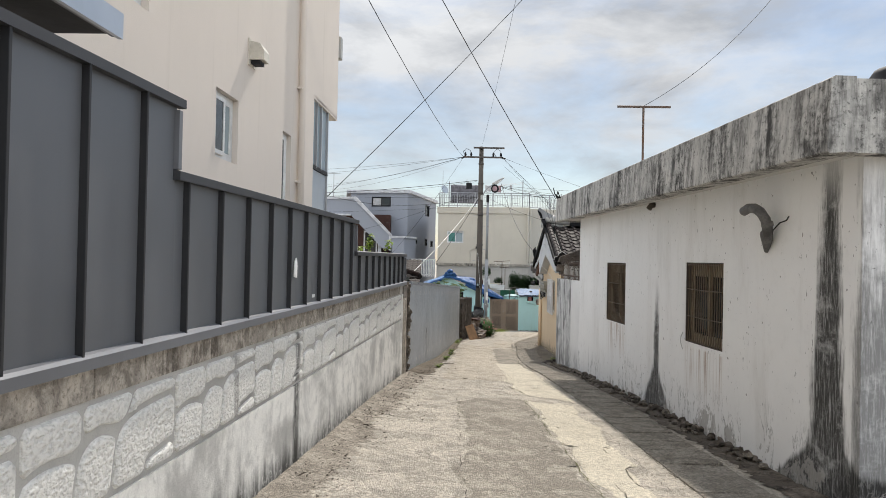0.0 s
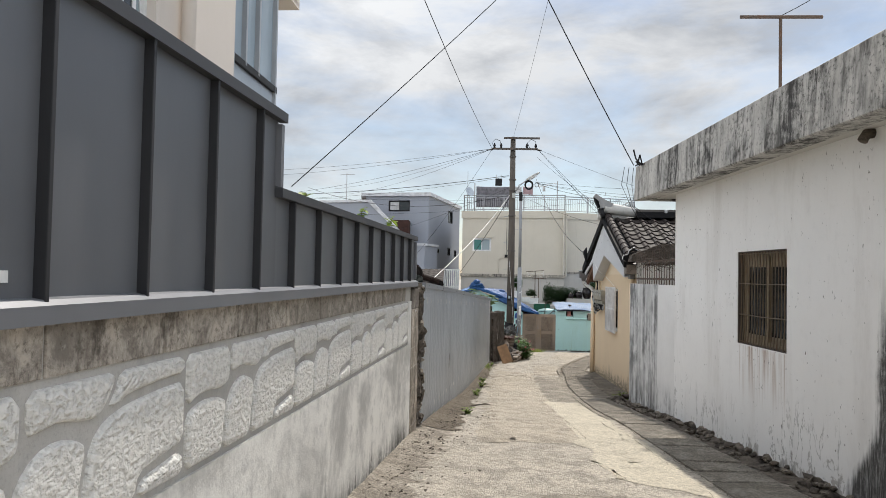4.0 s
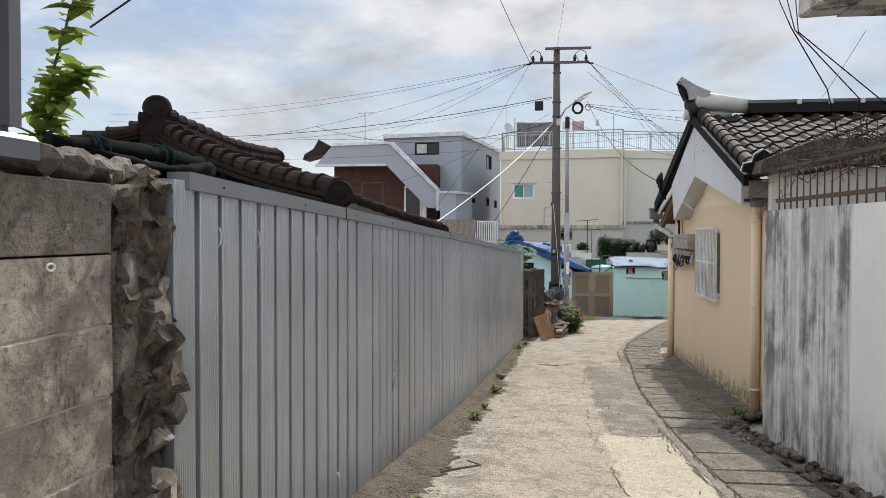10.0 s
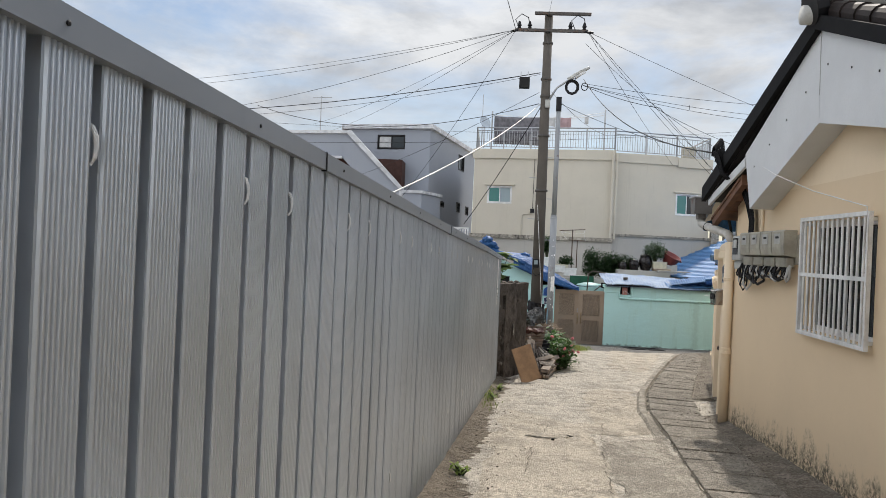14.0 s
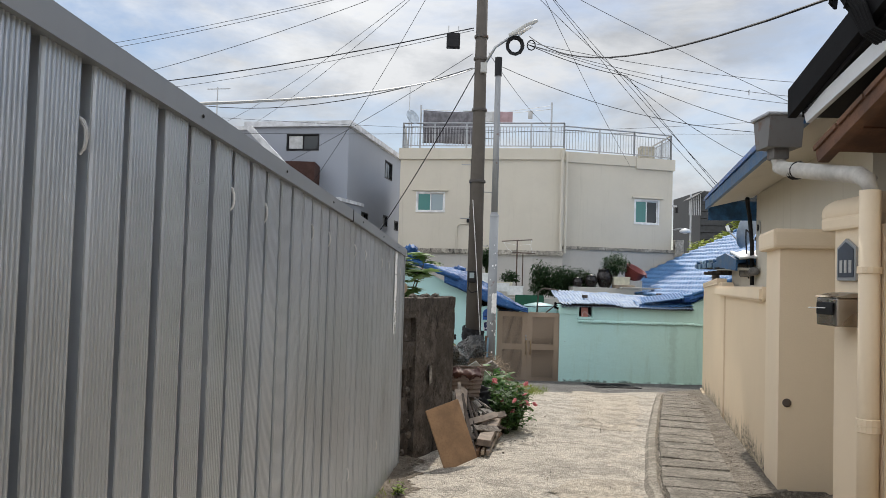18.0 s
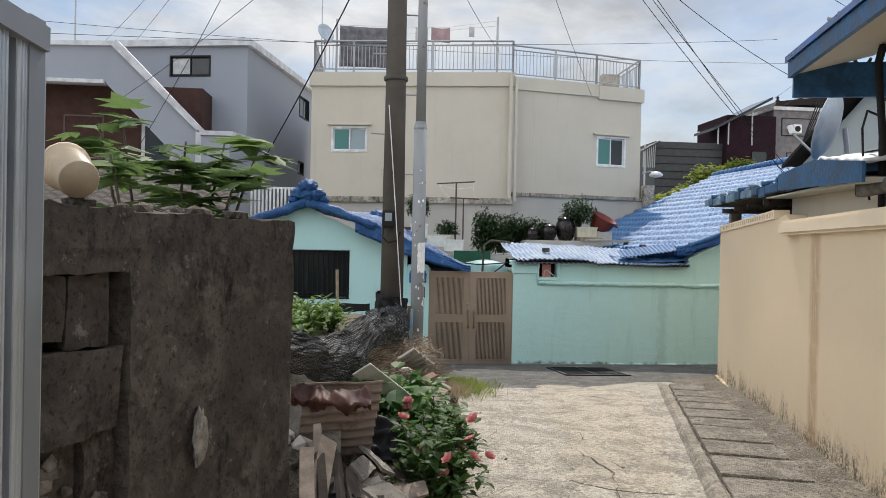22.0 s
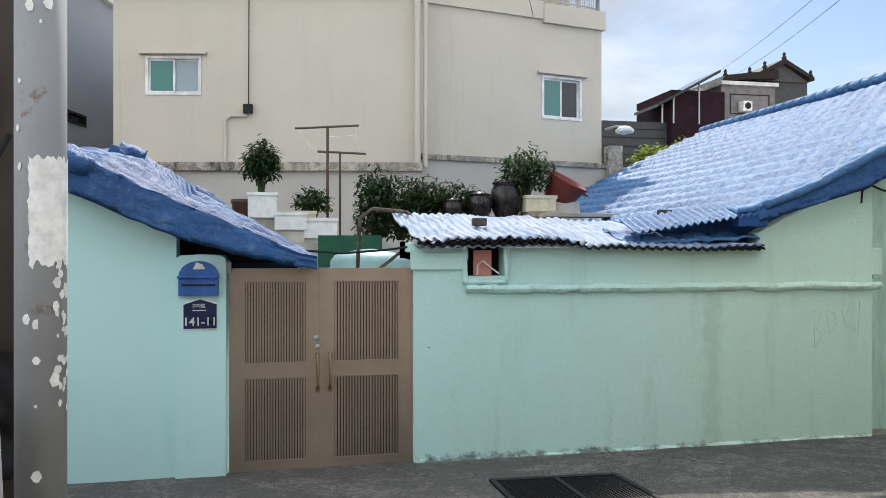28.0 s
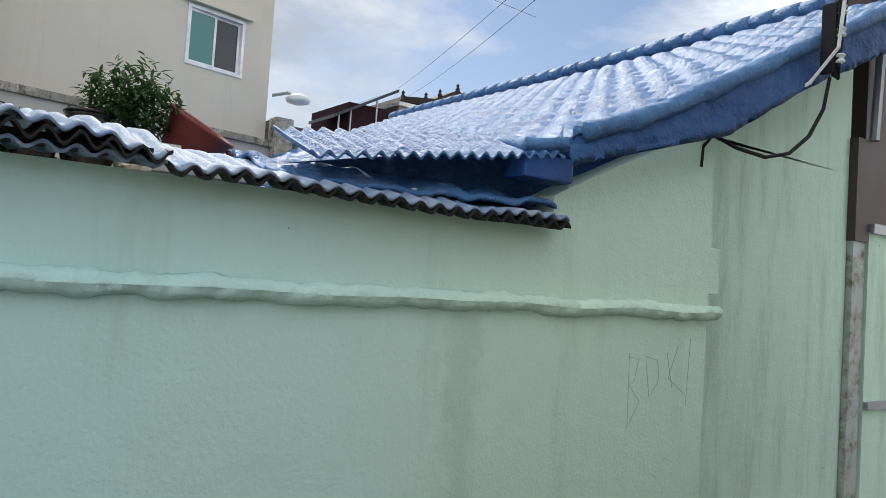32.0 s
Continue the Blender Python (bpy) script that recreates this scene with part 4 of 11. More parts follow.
# ---- block wall with dark cladding ----
def build_left_wall():
    w = thing("wall_left", LEFT, "cement block wall with cast stone relief panels", "wall", kind="structure")
    part("wall_base", box(-14, 7.47, 0.0, 0.2, -1.6, 0.44), RENDER, w)
    part("wall_core", box(-14, 7.47, 0.014, 0.2, 0.44, 1.09), GROOVE, w)
    part("frame_end", box(7.235, 7.47, 0.0, 0.034, 0.44, 0.92), RENDER, w)
    # top course
    first = None
    u = 0.205 - 0.685 * 15
    while u < 6.9:
        m = pose(u, 0, 0)
        if first is None:
            first = part("block", box(0.008, 0.677, 0.004, 0.034, 0.935, 1.085, bevel=0.005), TOP_BLOCK, w, m=m)
        else:
            again(first, w, m)
        u += 0.685
    # relief stones, seven to a panel, parted by arched grooves
    sill = [(0, 0.50), (0.08, 0.57), (0.16, 0.585), (0.24, 0.56), (0.30, 0.50)]
    hump = [(0.30, 0.50), (0.36, 0.64), (0.43, 0.68), (0.50, 0.64), (0.54, 0.57)]
    bow = [(0.60, 0.70), (0.70, 0.76), (0.85, 0.79), (1, 0.80)]
    stones = [
        [(0, 1), *sill[:4], (0.305, 0.60), (0.32, 0.70), (0.32, 1)],
        [(0, 0), (0.27, 0), (0.28, 0.3), *sill[::-1]],
        [(0.27, 0), (0.50, 0), (0.52, 0.35), *hump[::-1], (0.28, 0.3)],
        [(0.32, 1), (0.32, 0.68), (0.37, 0.69), (0.43, 0.715), (0.50, 0.675), (0.56, 0.66), (0.60, 0.72), (0.635, 0.85), (0.66, 1)],
        [(0.50, 0), (0.74, 0), (0.76, 0.18), (1, 0.26), *bow[::-1], (0.54, 0.57), (0.52, 0.35)],
        [(0.66, 1), (0.635, 0.85), *bow, (1, 1)],
        [(0.74, 0), (1, 0), (1, 0.26), (0.76, 0.18)],
    ]

    def shrink(pts, d):
        """Draw a counter-clockwise outline in by d."""
        area = sum(a[0] * b[1] - b[0] * a[1] for a, b in zip(pts, pts[1:] + pts[:1]))
        s = 1 if area > 0 else -1
        out = []
        for k, p in enumerate(pts):
            e0 = (Vector(p) - Vector(pts[k - 1])).normalized()
            e1 = (Vector(pts[(k + 1) % len(pts)]) - Vector(p)).normalized()
            n0, n1 = Vector((-e0.y, e0.x)), Vector((-e1.y, e1.x))
            b = (n0 + n1) / max(0.55, 1 + n0.dot(n1))
            out.append((p[0] + s * b.x * d, p[1] + s * b.y * d))
        return out

    def soften(pts):
        """Cut the corners of an outline."""
        out = []
        for a, b in zip(pts, pts[1:] + pts[:1]):
            ln = math.hypot(b[0] - a[0], b[1] - a[1])
            f = min(0.25, 0.03 / max(ln, 0.01))
            out += [(a[0] + (b[0] - a[0]) * f, a[1] + (b[1] - a[1]) * f), (b[0] + (a[0] - b[0]) * f, b[1] + (a[1] - b[1]) * f)]
        return out
    made = []
    wide = 1.372
    for k in range(-7, 5):
        at = pose(0.375 + wide * k, 0, 0)
        for i, s in enumerate(stones):
            if len(made) <= i:
                pts = soften(shrink([(a * wide, 0.45 + b * 0.475) for a, b in s], 0.016))
                bm = bmesh.new()
                rings = [[bm.verts.new((a, v, b)) for a, b in shrink(pts, d)] for d, v in ((0, 0.016), (0.004, 0.004), (0.012, -0.003), (0.03, -0.006))]
                n = len(pts)
                for r0, r1 in zip(rings, rings[1:]):
                    for q in range(n):
                        bm.faces.new((r0[q], r0[(q + 1) % n], r1[(q + 1) % n], r1[q]))
                bm.faces.new(rings[-1])
                bmesh.ops.recalc_face_normals(bm, faces=bm.faces[:])
                made.append(part("relief_stone", bm, RELIEF, w, m=at))
            else:
                again(made[i], w, at)
    # bare block pier, broken off at its end
    p = thing("block_pier", LEFT, "bare cement block pier with a broken rubble end", "pillar")
    rng = random.Random(8)
    z = -1.2
    k = 0
    while z < 1.0:
        h = 0.225
        part("block", box(7.48, 8.03, -0.005 + rng.uniform(-0.003, 0.003), 0.22, z + 0.003, z + h - 0.003, bevel=0.004), PIER_BLOCK if z < 0.78 else OLD_BLOCK, p)
        part("block", rough_box(8.035, 8.20, 0.012, 0.21, z + 0.004, z + h - 0.004, 0.05, 0.03, z), OLD_BLOCK, p, smooth=True)
        z += h
    part("broken_end", rough_box(8.06, 8.37, 0.0, 0.21, -1.3, 1.07, 0.022, 0.085, 5, 0.8), RUBBLE, p, "broken rubble end of the pier")
    for k in range(40):
        zz = -0.85 + 1.95 * (k / 39)
        part("rubble", rough_box(-0.05, 0.05, -0.05, 0.05, -0.035, 0.035, 0.03, 0.035, k), (RUBBLE, OLD_BLOCK, PIER_BLOCK)[k % 3], p, m=pose(8.33 + rng.uniform(-0.05, 0.06), 0.08 + rng.uniform(-0.08, 0.10), zz, rng.uniform(0, 360), rng.uniform(0, 360), 0))
    part("mortar_bed", box(7.49, 8.02, -0.001, 0.19, -1.2, 0.76), BLOCK, p, "pale mortar")
    part("wire_ring", tube([(7.74 + 0.016 * math.cos(k * 0.35), -0.012, 0.795 + 0.010 * math.sin(k * 0.35)) for k in range(19)], 0.0035, seg=6), WHITE, p, "small white ring")
    part("mortar_core", box(8.0, 8.34, 0.03, 0.19, -1.2, 1.05), RUBBLE, p)
    part("mortar_core", rough_box(8.3, 8.47, 0.11, 0.20, -1.3, 1.02, 0.04, 0.02, 9, 0.6), RUBBLE, p)
    for k in range(9):
        part("top_stone", rock(rng.uniform(0.05, 0.09), 40 + k, 0.6, 2), OLD_BLOCK, p, m=pose(7.7 + 0.075 * k, 0.1 + rng.uniform(-0.06, 0.06), 1.10))

    c = thing("cladding_fence", LEFT, "dark grey standing seam metal cladding on the block wall", "fence")
    part("bottom_flashing", prism([(-0.045, 1.085), (-0.045, 1.135), (-0.03, 1.150), (0.0, 1.155), (0.08, 1.155), (0.08, 1.085)], -14, 7.66, "x"), CLAD_TRIM, c, "grey bent flashing")
    steps = ((-14, -2.45, 2.42), (-2.45, 2.72, 2.02), (2.72, 7.60, 1.63))
    us = [-2.33 + 0.527 * k for k in range(-21, 19)]
    for u0, u1, top in steps:
        cuts = [u0, *[u for u in us if u0 + 0.05 < u < u1 - 0.05], u1]
        for a, b in zip(cuts, cuts[1:]):
            bow = rng.uniform(-0.004, 0.004)
            part("panel", solid_sheet(a, b, 1.15, top, bow), CLAD, c)
            if a > u0:
                part("seam", box(a - 0.009, a + 0.009, -0.036, 0.002, 1.14, top - 0.012, bevel=0.003), CLAD_SEAM, c)
        part("top_cap", prism([(-0.042, top - 0.02), (-0.042, top + 0.028), (0.0, top + 0.04), (0.11, top + 0.04), (0.11, top - 0.02), (0.06, top - 0.02), (0.06, top - 0.005), (0.0, top - 0.005), (0.0, top - 0.02)], u0 - 0.03, u1 + (0.015 if top < 1.7 else 0.03), "x"), CLAD_CAP, c)
        part("edge_trim", box(u1 - 0.03, u1 + 0.012, -0.03, 0.09, 1.17 if top < 1.7 else top - 0.36, top - 0.036), CLAD_TRIM, c)
    part("sticker", prism([(-0.05, 1.41), (0.045, 1.40), (0.05, 1.50), (0.035, 1.56), (0.005, 1.575), (-0.015, 1.55), (-0.03, 1.555), (-0.045, 1.50)], -0.012, -0.006, "y"), PAPER, c, "torn white paper sticker")
    part("dent_patch", box(0.62, 0.72, -0.006, -0.002, 1.195, 1.225), WHITE, c, "pale scuff plate")


def solid_sheet(a, b, z0, z1, bow):
    """A panel sheet that bows a little between its seams."""
    def fn(i, j):
        return (a + (b - a) * i, bow * 4 * i * (1 - i), z0 + (z1 - z0) * j)
    bm = sheet(6, 1, fn)
    geo = bmesh.ops.extrude_face_region(bm, geom=bm.faces[:])
    bmesh.ops.translate(bm, vec=(0, 0.05, 0), verts=[g for g in geo["geom"] if isinstance(g, bmesh.types.BMVert)])
    bmesh.ops.recalc_face_normals(bm, faces=bm.faces[:])
    return bm


def rock(r, seed, flat=1.0, sub=1):
    bm = bmesh.new()
    bmesh.ops.create_icosphere(bm, subdivisions=sub, radius=r)
    rng = random.Random(seed)
    for v in bm.verts:
        v.co *= rng.uniform(0.72, 1.22)
        v.co.z *= flat
    return bm


build_left_wall()
build_drain()


# ---- steel sheet fence ----
FENCE_TOP = [(0.0, 1.11), (1.9, 1.035), (5.52, 0.885), (9.10, 0.722), (12.70, 0.572), (15.5, 0.43)]
def build_metal():
    f = thing("steel_fence", METAL, "light grey ribbed steel sheet fence with a grey top rail", "fence")
    rng = random.Random(3)
    pitch = 0.188
    # one ribbed strip: a folded groove, and beside it a wide pan with fine flutes
    def strip():
        prof = [(0.0, -0.018), (0.003, 0.030), (0.040, 0.030), (0.043, -0.018)]
        n = 9
        for k in range(n):
            a = 0.046 + 0.140 * k / n
            prof += [(a + 0.001, -0.018), (a + 0.005, -0.018), (a + 0.008, -0.0245), (a + 0.0135, -0.0245)]
        prof.append((pitch, -0.018))
        bm = bmesh.new()
        lo = [bm.verts.new((u, v, 0)) for u, v in prof]
        hi = [bm.verts.new((u, v, 1)) for u, v in prof]
        for k in range(len(prof) - 1):
            bm.faces.new((lo[k], lo[k + 1], hi[k + 1], hi[k]))
        return bm
    first = None
    for k in range(-22, 61):
        u = 4.05 + pitch * k
        u1 = u + pitch
        y = 15 + u * 0.996
        x = -0.665 + u * 0.0873
        base = ground(x, y) - 0.02 + rng.uniform(-0.02, 0.02)
        top = lerp(u + 0.1, FENCE_TOP) - 0.02
        m = Matrix.LocRotScale((u, rng.uniform(-0.003, 0.003), base), Euler((0, 0, radians(rng.uniform(-0.7, 0.7)))), ((u1 - u) / pitch, 1, top - base))
        if first is None:
            first = part("sheet_strip", strip(), SHEET, f, m=m)
        else:
            again(first, f, m)
    for (a, za), (b, zb) in zip(FENCE_TOP, FENCE_TOP[1:]):
        part("top_rail", prism([(a + (0.03 if a == 0 else 0.002), za - 0.055), (b - 0.004, zb - 0.055), (b - 0.004, zb + 0.012), (a + (0.03 if a == 0 else 0.002), za + 0.012)], -0.045, 0.05, "y"), SHEET_RAIL, f)
        part("back_rail", prism([(a + 0.1, za - 1.2), (b, zb - 1.2), (b, zb - 1.15), (a + 0.1, za - 1.15)], 0.016, 0.06, "y"), SHEET_RAIL, f)
    part("end_post", box(15.42, 15.50, -0.03, 0.05, -2.2, 0.46), SHEET_RAIL, f)
    # loose white tails of the fixing ties
    clip = None
    for k, dz in [(k, -0.225) for k in (-20, -18, -14, -12, -8, -6, -2, 0, 4, 6, 10, 12, 16, 18, 22, 24, 28, 30, 35, 37, 41, 43, 47, 49, 53, 55, 59)] + [(k, -1.66) for k in (-15, -12, -9, -7, -3, -1, 4, 9, 16, 22, 29, 35, 41, 47, 53)]:
        u = 4.05 + pitch * k
        m = pose(u + 0.012, -0.016, lerp(u, FENCE_TOP) + dz, 0, rng.uniform(-4, 4), rng.uniform(-15, 15))
        if clip is None:
            clip = part("tie_tail", tube([(0, 0.004, 0.040), (0.002, -0.005, 0.036), (0.004, -0.012, 0.018), (0.005, -0.013, -0.004), (0.004, -0.010, -0.026), (0, -0.002, -0.040)], 0.006, seg=8, r1=0.004), WHITE, f, "white plastic tie tail", m=m)
        else:
            again(clip, f, m)
    screw = None
    for q in range(17):
        u = 0.3 + 0.91 * q
        m = pose(u, -0.046, lerp(u, FENCE_TOP) - 0.022, 90, 0, 0)
        if screw is None:
            screw = part("rail_screw", lathe([(0.006, -0.002), (0.006, 0.002), (0.002, 0.004)], 7), BLACK, f, "dark rail screw", m=m)
        else:
            again(screw, f, m)
    for u, z in FENCE_TOP[1:-1]:
        part("rail_joint", box(u - 0.006, u + 0.006, -0.0475, 0.05, z - 0.06, z + 0.0145), BLACK, f, "dark open rail joint")
    # a column of pasted handbills on the last strips
    for i in range(7):
        z = 0.40 - 0.105 * i
        bill = part("handbill", box(14.745, 14.885, -0.0345, -0.0305, z - 0.103 + 0.006 * (i % 2), z), PAPER, f, "torn white paper handbill")
        if i > 3:
            for q in range(3):
                part("print_bar", box(14.788, 14.85 - 0.012 * (q % 2), -0.0365, -0.0350, z - 0.085 + 0.024 * q, z - 0.073 + 0.024 * q), BLACK, bill)


build_metal()


# ---- white house ----
WIN_A, WIN_B = (-1.36, -0.07, 0.50, 1.61), (2.96, 4.28, 0.45, 1.58)


def barred_window(name, m, u0, u1, z0, z1, depth, label):
    """An old sliding window behind an iron grille, set in a deep opening."""
    w = thing(name, m, label, "window", kind="structure")
    f = -depth
    part("window_frame", holed(u0, u1, z0, z1, f, f + 0.06, [(u0 + 0.06, u1 - 0.06, z0 + 0.06, z1 - 0.06)]), OCHRE, w)
    mid = (u0 + u1) / 2
    for a, b, v in ((u0 + 0.06, mid + 0.03, f + 0.005), (mid - 0.03, u1 - 0.06, f + 0.03)):
        s = part("sash", holed(a, b, z0 + 0.06, z1 - 0.06, v, v + 0.025, [(a + 0.06, b - 0.06, z0 + 0.13, z1 - 0.19)]), OCHRE, w)
        part("pane", box(a + 0.06, b - 0.06, v + 0.008, v + 0.013, z0 + 0.13, z1 - 0.19), GLASS, s)
    # near-black sheet behind the sashes gives the unlit room
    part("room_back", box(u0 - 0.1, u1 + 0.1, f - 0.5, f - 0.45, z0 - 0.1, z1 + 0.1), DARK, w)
    n = 17
    bar = None
    for k in range(n):
        u = u0 + 0.04 + (u1 - u0 - 0.08) * k / (n - 1)
        mm = pose(u, -0.035, z0 + 0.01)
        if bar is None:
            bar = part("bar", tube([(0, 0.02, 0), (0.002, 0.0, 0.2 * (z1 - z0)), (-0.002, 0.0, 0.85 * (z1 - z0)), (0, 0.01, z1 - z0 - 0.02)], 0.0085, seg=6), BAR, w, m=mm)
        else:
            again(bar, w, mm)
    for z in (z0 + 0.03, z0 + 0.36, z0 + 0.74, z1 - 0.03):
        part("cross_bar", tube([(u0 + 0.005, -0.024, z), ((u0 + u1) / 2, -0.022, z - 0.006), (u1 - 0.005, -0.024, z)], 0.007, seg=6), BAR, w)
    for a, b, c, d in ((u0, u0 + 0.012, z0, z1), (u1 - 0.012, u1, z0, z1), (u0 + 0.012, u1 - 0.012, z0, z0 + 0.012), (u0 + 0.012, u1 - 0.012, z1 - 0.012, z1)):
        part("reveal", box(a, b, f + 0.06, -0.008, c, d), REVEAL, w, "dark brown painted reveal")
    return w


def build_white():
    w = thing("wall_white_house", RIGHT, "white limewashed house wall with black damp streaks and peeled patches", "wall", kind="structure")
    part("wall", holed(-4.25, 6.75, -1.8, 2.60, -0.25, 0.0, [WIN_A, WIN_B]), WHITE_WALL, w)
    part("wall_side", box(-4.25, -4.0, -7, -0.25, -1.8, 2.565), BROWN_WALL, w)
    part("wall_far", box(6.5, 6.75, -7, -0.25, -1.8, 2.565), WHITE_WALL, w)
    r = thing("roof_slab", RIGHT, "flat concrete roof slab with a black-streaked fascia", "roof", kind="structure")
    SF = line_frame((3.16, 6.18), (2.73, 18.32))
    bm, rows = bmesh.new(), []
    for i in range(41):
        u, lift = 12.147 * i / 40, 0.0
        w0 = 0.012 * noise.noise(Vector((u * 2.1, 0, 5)))
        rows.append([bm.verts.new((u, v, z + lift)) for v, z in ((-0.30, 2.555), (-0.02, 2.535), (0.0 + w0, 2.55), (-0.03 + w0, 3.12 + 0.04 * (1 - i / 40)), (-0.06, 3.14 + 0.04 * (1 - i / 40)), (-0.24, 3.14 + 0.04 * (1 - i / 40)), (-0.26, 2.85), (-0.30, 2.85))])
    for a0, b0 in zip(rows, rows[1:]):
        for k in range(8):
            bm.faces.new((a0[k], b0[k], b0[(k + 1) % 8], a0[(k + 1) % 8]))
    bm.faces.new(rows[0])
    bm.faces.new(rows[-1][::-1])
    bmesh.ops.recalc_face_normals(bm, faces=bm.faces[:])
    part("fascia_edge", bm, FASCIA, r, "black-streaked concrete roof edge", m=RIGHT.inverted() @ SF)
    part("slab", prism([(3.43, 6.20), (3.00, 18.33), (9.6, 18.33), (9.6, 6.20)], 2.565, 2.83, "z"), SOFFIT, r, m=RIGHT.inverted())
    part("fascia_end", box(3.40, 9.6, 6.19, 6.40, 2.54, 3.16), FASCIA, r, "black-streaked concrete roof edge", m=RIGHT.inverted())
    part("fascia_end", box(3.01, 9.6, 18.12, 18.325, 2.54, 3.12), FASCIA, r, "black-streaked concrete roof edge", m=RIGHT.inverted())
    barred_window("window_1", RIGHT, *WIN_A, 0.14, "old ochre sliding window behind a rusty iron grille")
    barred_window("window_2", RIGHT, *WIN_B, 0.14, "old ochre sliding window behind a rusty iron grille")
    p = thing("vent_pipe", RIGHT, "grey plastic elbow vent pipe on the white wall", "pipe")
    el = part("elbow", tube([(-2.36, 0.20, 2.19), (-2.48, 0.20, 2.215), (-2.62, 0.195, 2.205), (-2.72, 0.18, 2.16), (-2.77, 0.15, 2.08), (-2.755, 0.12, 2.0), (-2.69, 0.09, 1.92), (-2.60, 0.05, 1.86)], 0.052, seg=16, r1=0.056), PIPE_GREY, p, smooth=True)
    part("socket", tube([(-2.69, 0.10, 1.93), (-2.60, 0.05, 1.85), (-2.54, 0.02, 1.80), (-2.50, 0.0, 1.75)], 0.066, seg=14, r1=0.03), PIPE_GREY, el, smooth=True)
    part("collar", tube([(-2.775, 0.135, 2.045), (-2.765, 0.122, 2.01)], 0.062, seg=16), PIPE_GREY, el)
    # near-black disc over the open end gives the shade inside the pipe
    part("dark_mouth", tube([(-2.350, 0.20, 2.188), (-2.358, 0.20, 2.190)], 0.046, seg=12), DARK, el)
    part("wire_tail", tube([(-2.62, 0.03, 1.86), (-2.74, 0.05, 1.97), (-2.88, 0.05, 2.04), (-3.0, 0.04, 2.06), (-3.03, 0.03, 2.10)], 0.007, seg=6), BLACK, p)
    s = thing("pipe_stub", RIGHT, "broken grey pipe stub under the soffit", "pipe")
    part("stub", tube([(1.36, -0.03, 2.53), (1.36, 0.06, 2.52), (1.35, 0.10, 2.46)], 0.045, seg=10), RUBBLE, s, smooth=True)
    rag = thing("curled_flashing", RIGHT, "curled grey sheet scrap hanging at the window corner", "scrap")
    part("scrap", solid(4, 8, lambda i, j: (-0.03 + 0.03 * i + 0.01 * math.sin(j * 5), 0.01 + 0.03 * math.sin(j * 3), 0.62 - 0.24 * j), 0.004), GREYP, rag)
    a = thing("tv_antenna", pose(4.24, 16.04, 0), "thin grey steel T-shaped antenna on the roof", "antenna")
    part("mast", tube([(0, 0, 2.8), (0, 0, 4.92)], 0.024, seg=8), RUST, a)
    part("crossbar", tube([(-0.56, 0.0, 4.93), (0.58, 0.0, 4.94)], 0.026, seg=8), RUST, a)
    ch = thing("water_tank", pose(5.38, 8.5, 0), "black plastic tank on the white roof", "tank")
    tank = part("body", lathe([(0.48, 0.0), (0.50, 0.1), (0.50, 1.0), (0.46, 1.06), (0.30, 1.10), (0.28, 1.24), (0.2, 1.26)], 24, at=(0, 0, 2.80)), BLACK, ch, smooth=True)
    part("rib", lathe([(0.505, 0.0), (0.52, 0.03), (0.505, 0.06)], 24, at=(0, 0, 3.62)), BLACK, tank)
    # junk on the far corner of the roof
    k = thing("roof_junk", RIGHT, "tangle of black cable on the roof corner", "cable")
    rng = random.Random(11)
    for q in range(2):
        pts = [(7.2 + rng.uniform(-0.15, 0.2), 0.6 + rng.uniform(-0.25, 0.0), 3.06 + 0.03 + rng.uniform(0, 0.12) * (i % 3)) for i in range(6)]
        part("cable_loop", tube(pts, 0.014, seg=5), BLACK, k)
    for q in range(3):
        x0 = 7.56 + 0.01 * q
        part("hanging_cable", tube([(x0, 0.62 - q * 0.08, 3.1), (x0 + 0.02, 0.66 - q * 0.09, 2.8), (x0 + 0.03 + 0.05 * q, 0.5 - q * 0.05, 2.45), (x0 + 0.1 + 0.12 * q, 0.2 - 0.3 * q, 2.0 - 0.05 * q), (9.0 + 0.4 * q, -0.5 - 0.4 * q, 1.75)], 0.005, seg=5), BLACK, k)

    lw = thing("wall_low_white", RIGHT, "low yard wall with grey and black rain streaks", "wall", kind="structure")
    part("wall", box(6.76, 9.5, -0.2, -0.004, -1.8, 1.12), STAINED_WALL, lw)
    part("wall_return", box(9.3, 9.5, -4, -0.2, -1.8, 1.12), STAINED_WALL, lw)
    part("yard_wall_back", box(6.76, 9.3, -4.2, -4.0, -1.8, 2.2), STAINED_WALL, lw)
    ob = thing("wall_outbuilding", I4, "white plastered outbuilding wall under a dark concrete slab", "wall", kind="structure")
    part("wall", box(3.42, 6.6, 21.0, 21.14, -2.0, 1.62), STAINED_PALE, ob)
    part("slab_edge", prism([(3.24, 1.56), (3.40, 1.55), (4.10, 1.64), (6.6, 1.72), (6.6, 1.94), (3.86, 1.93), (3.28, 1.70)], 20.88, 21.16, "y"), OLD, ob, "dark weathered concrete slab")
    # rail of iron spikes with dry vine on the low wall
    v = thing("spike_rail", RIGHT, "rusty iron spike rail hung with dry vine on the low wall", "rail")
    part("rail_bar", box(6.9, 9.45, -0.13, -0.09, 1.20, 1.235), RUST, v)
    part("rail_bar", box(6.9, 9.45, -0.13, -0.09, 1.52, 1.55), RUST, v)
    spike = None
    for q in range(18):
        mm = pose(6.95 + 0.145 * q, -0.11, 1.12)
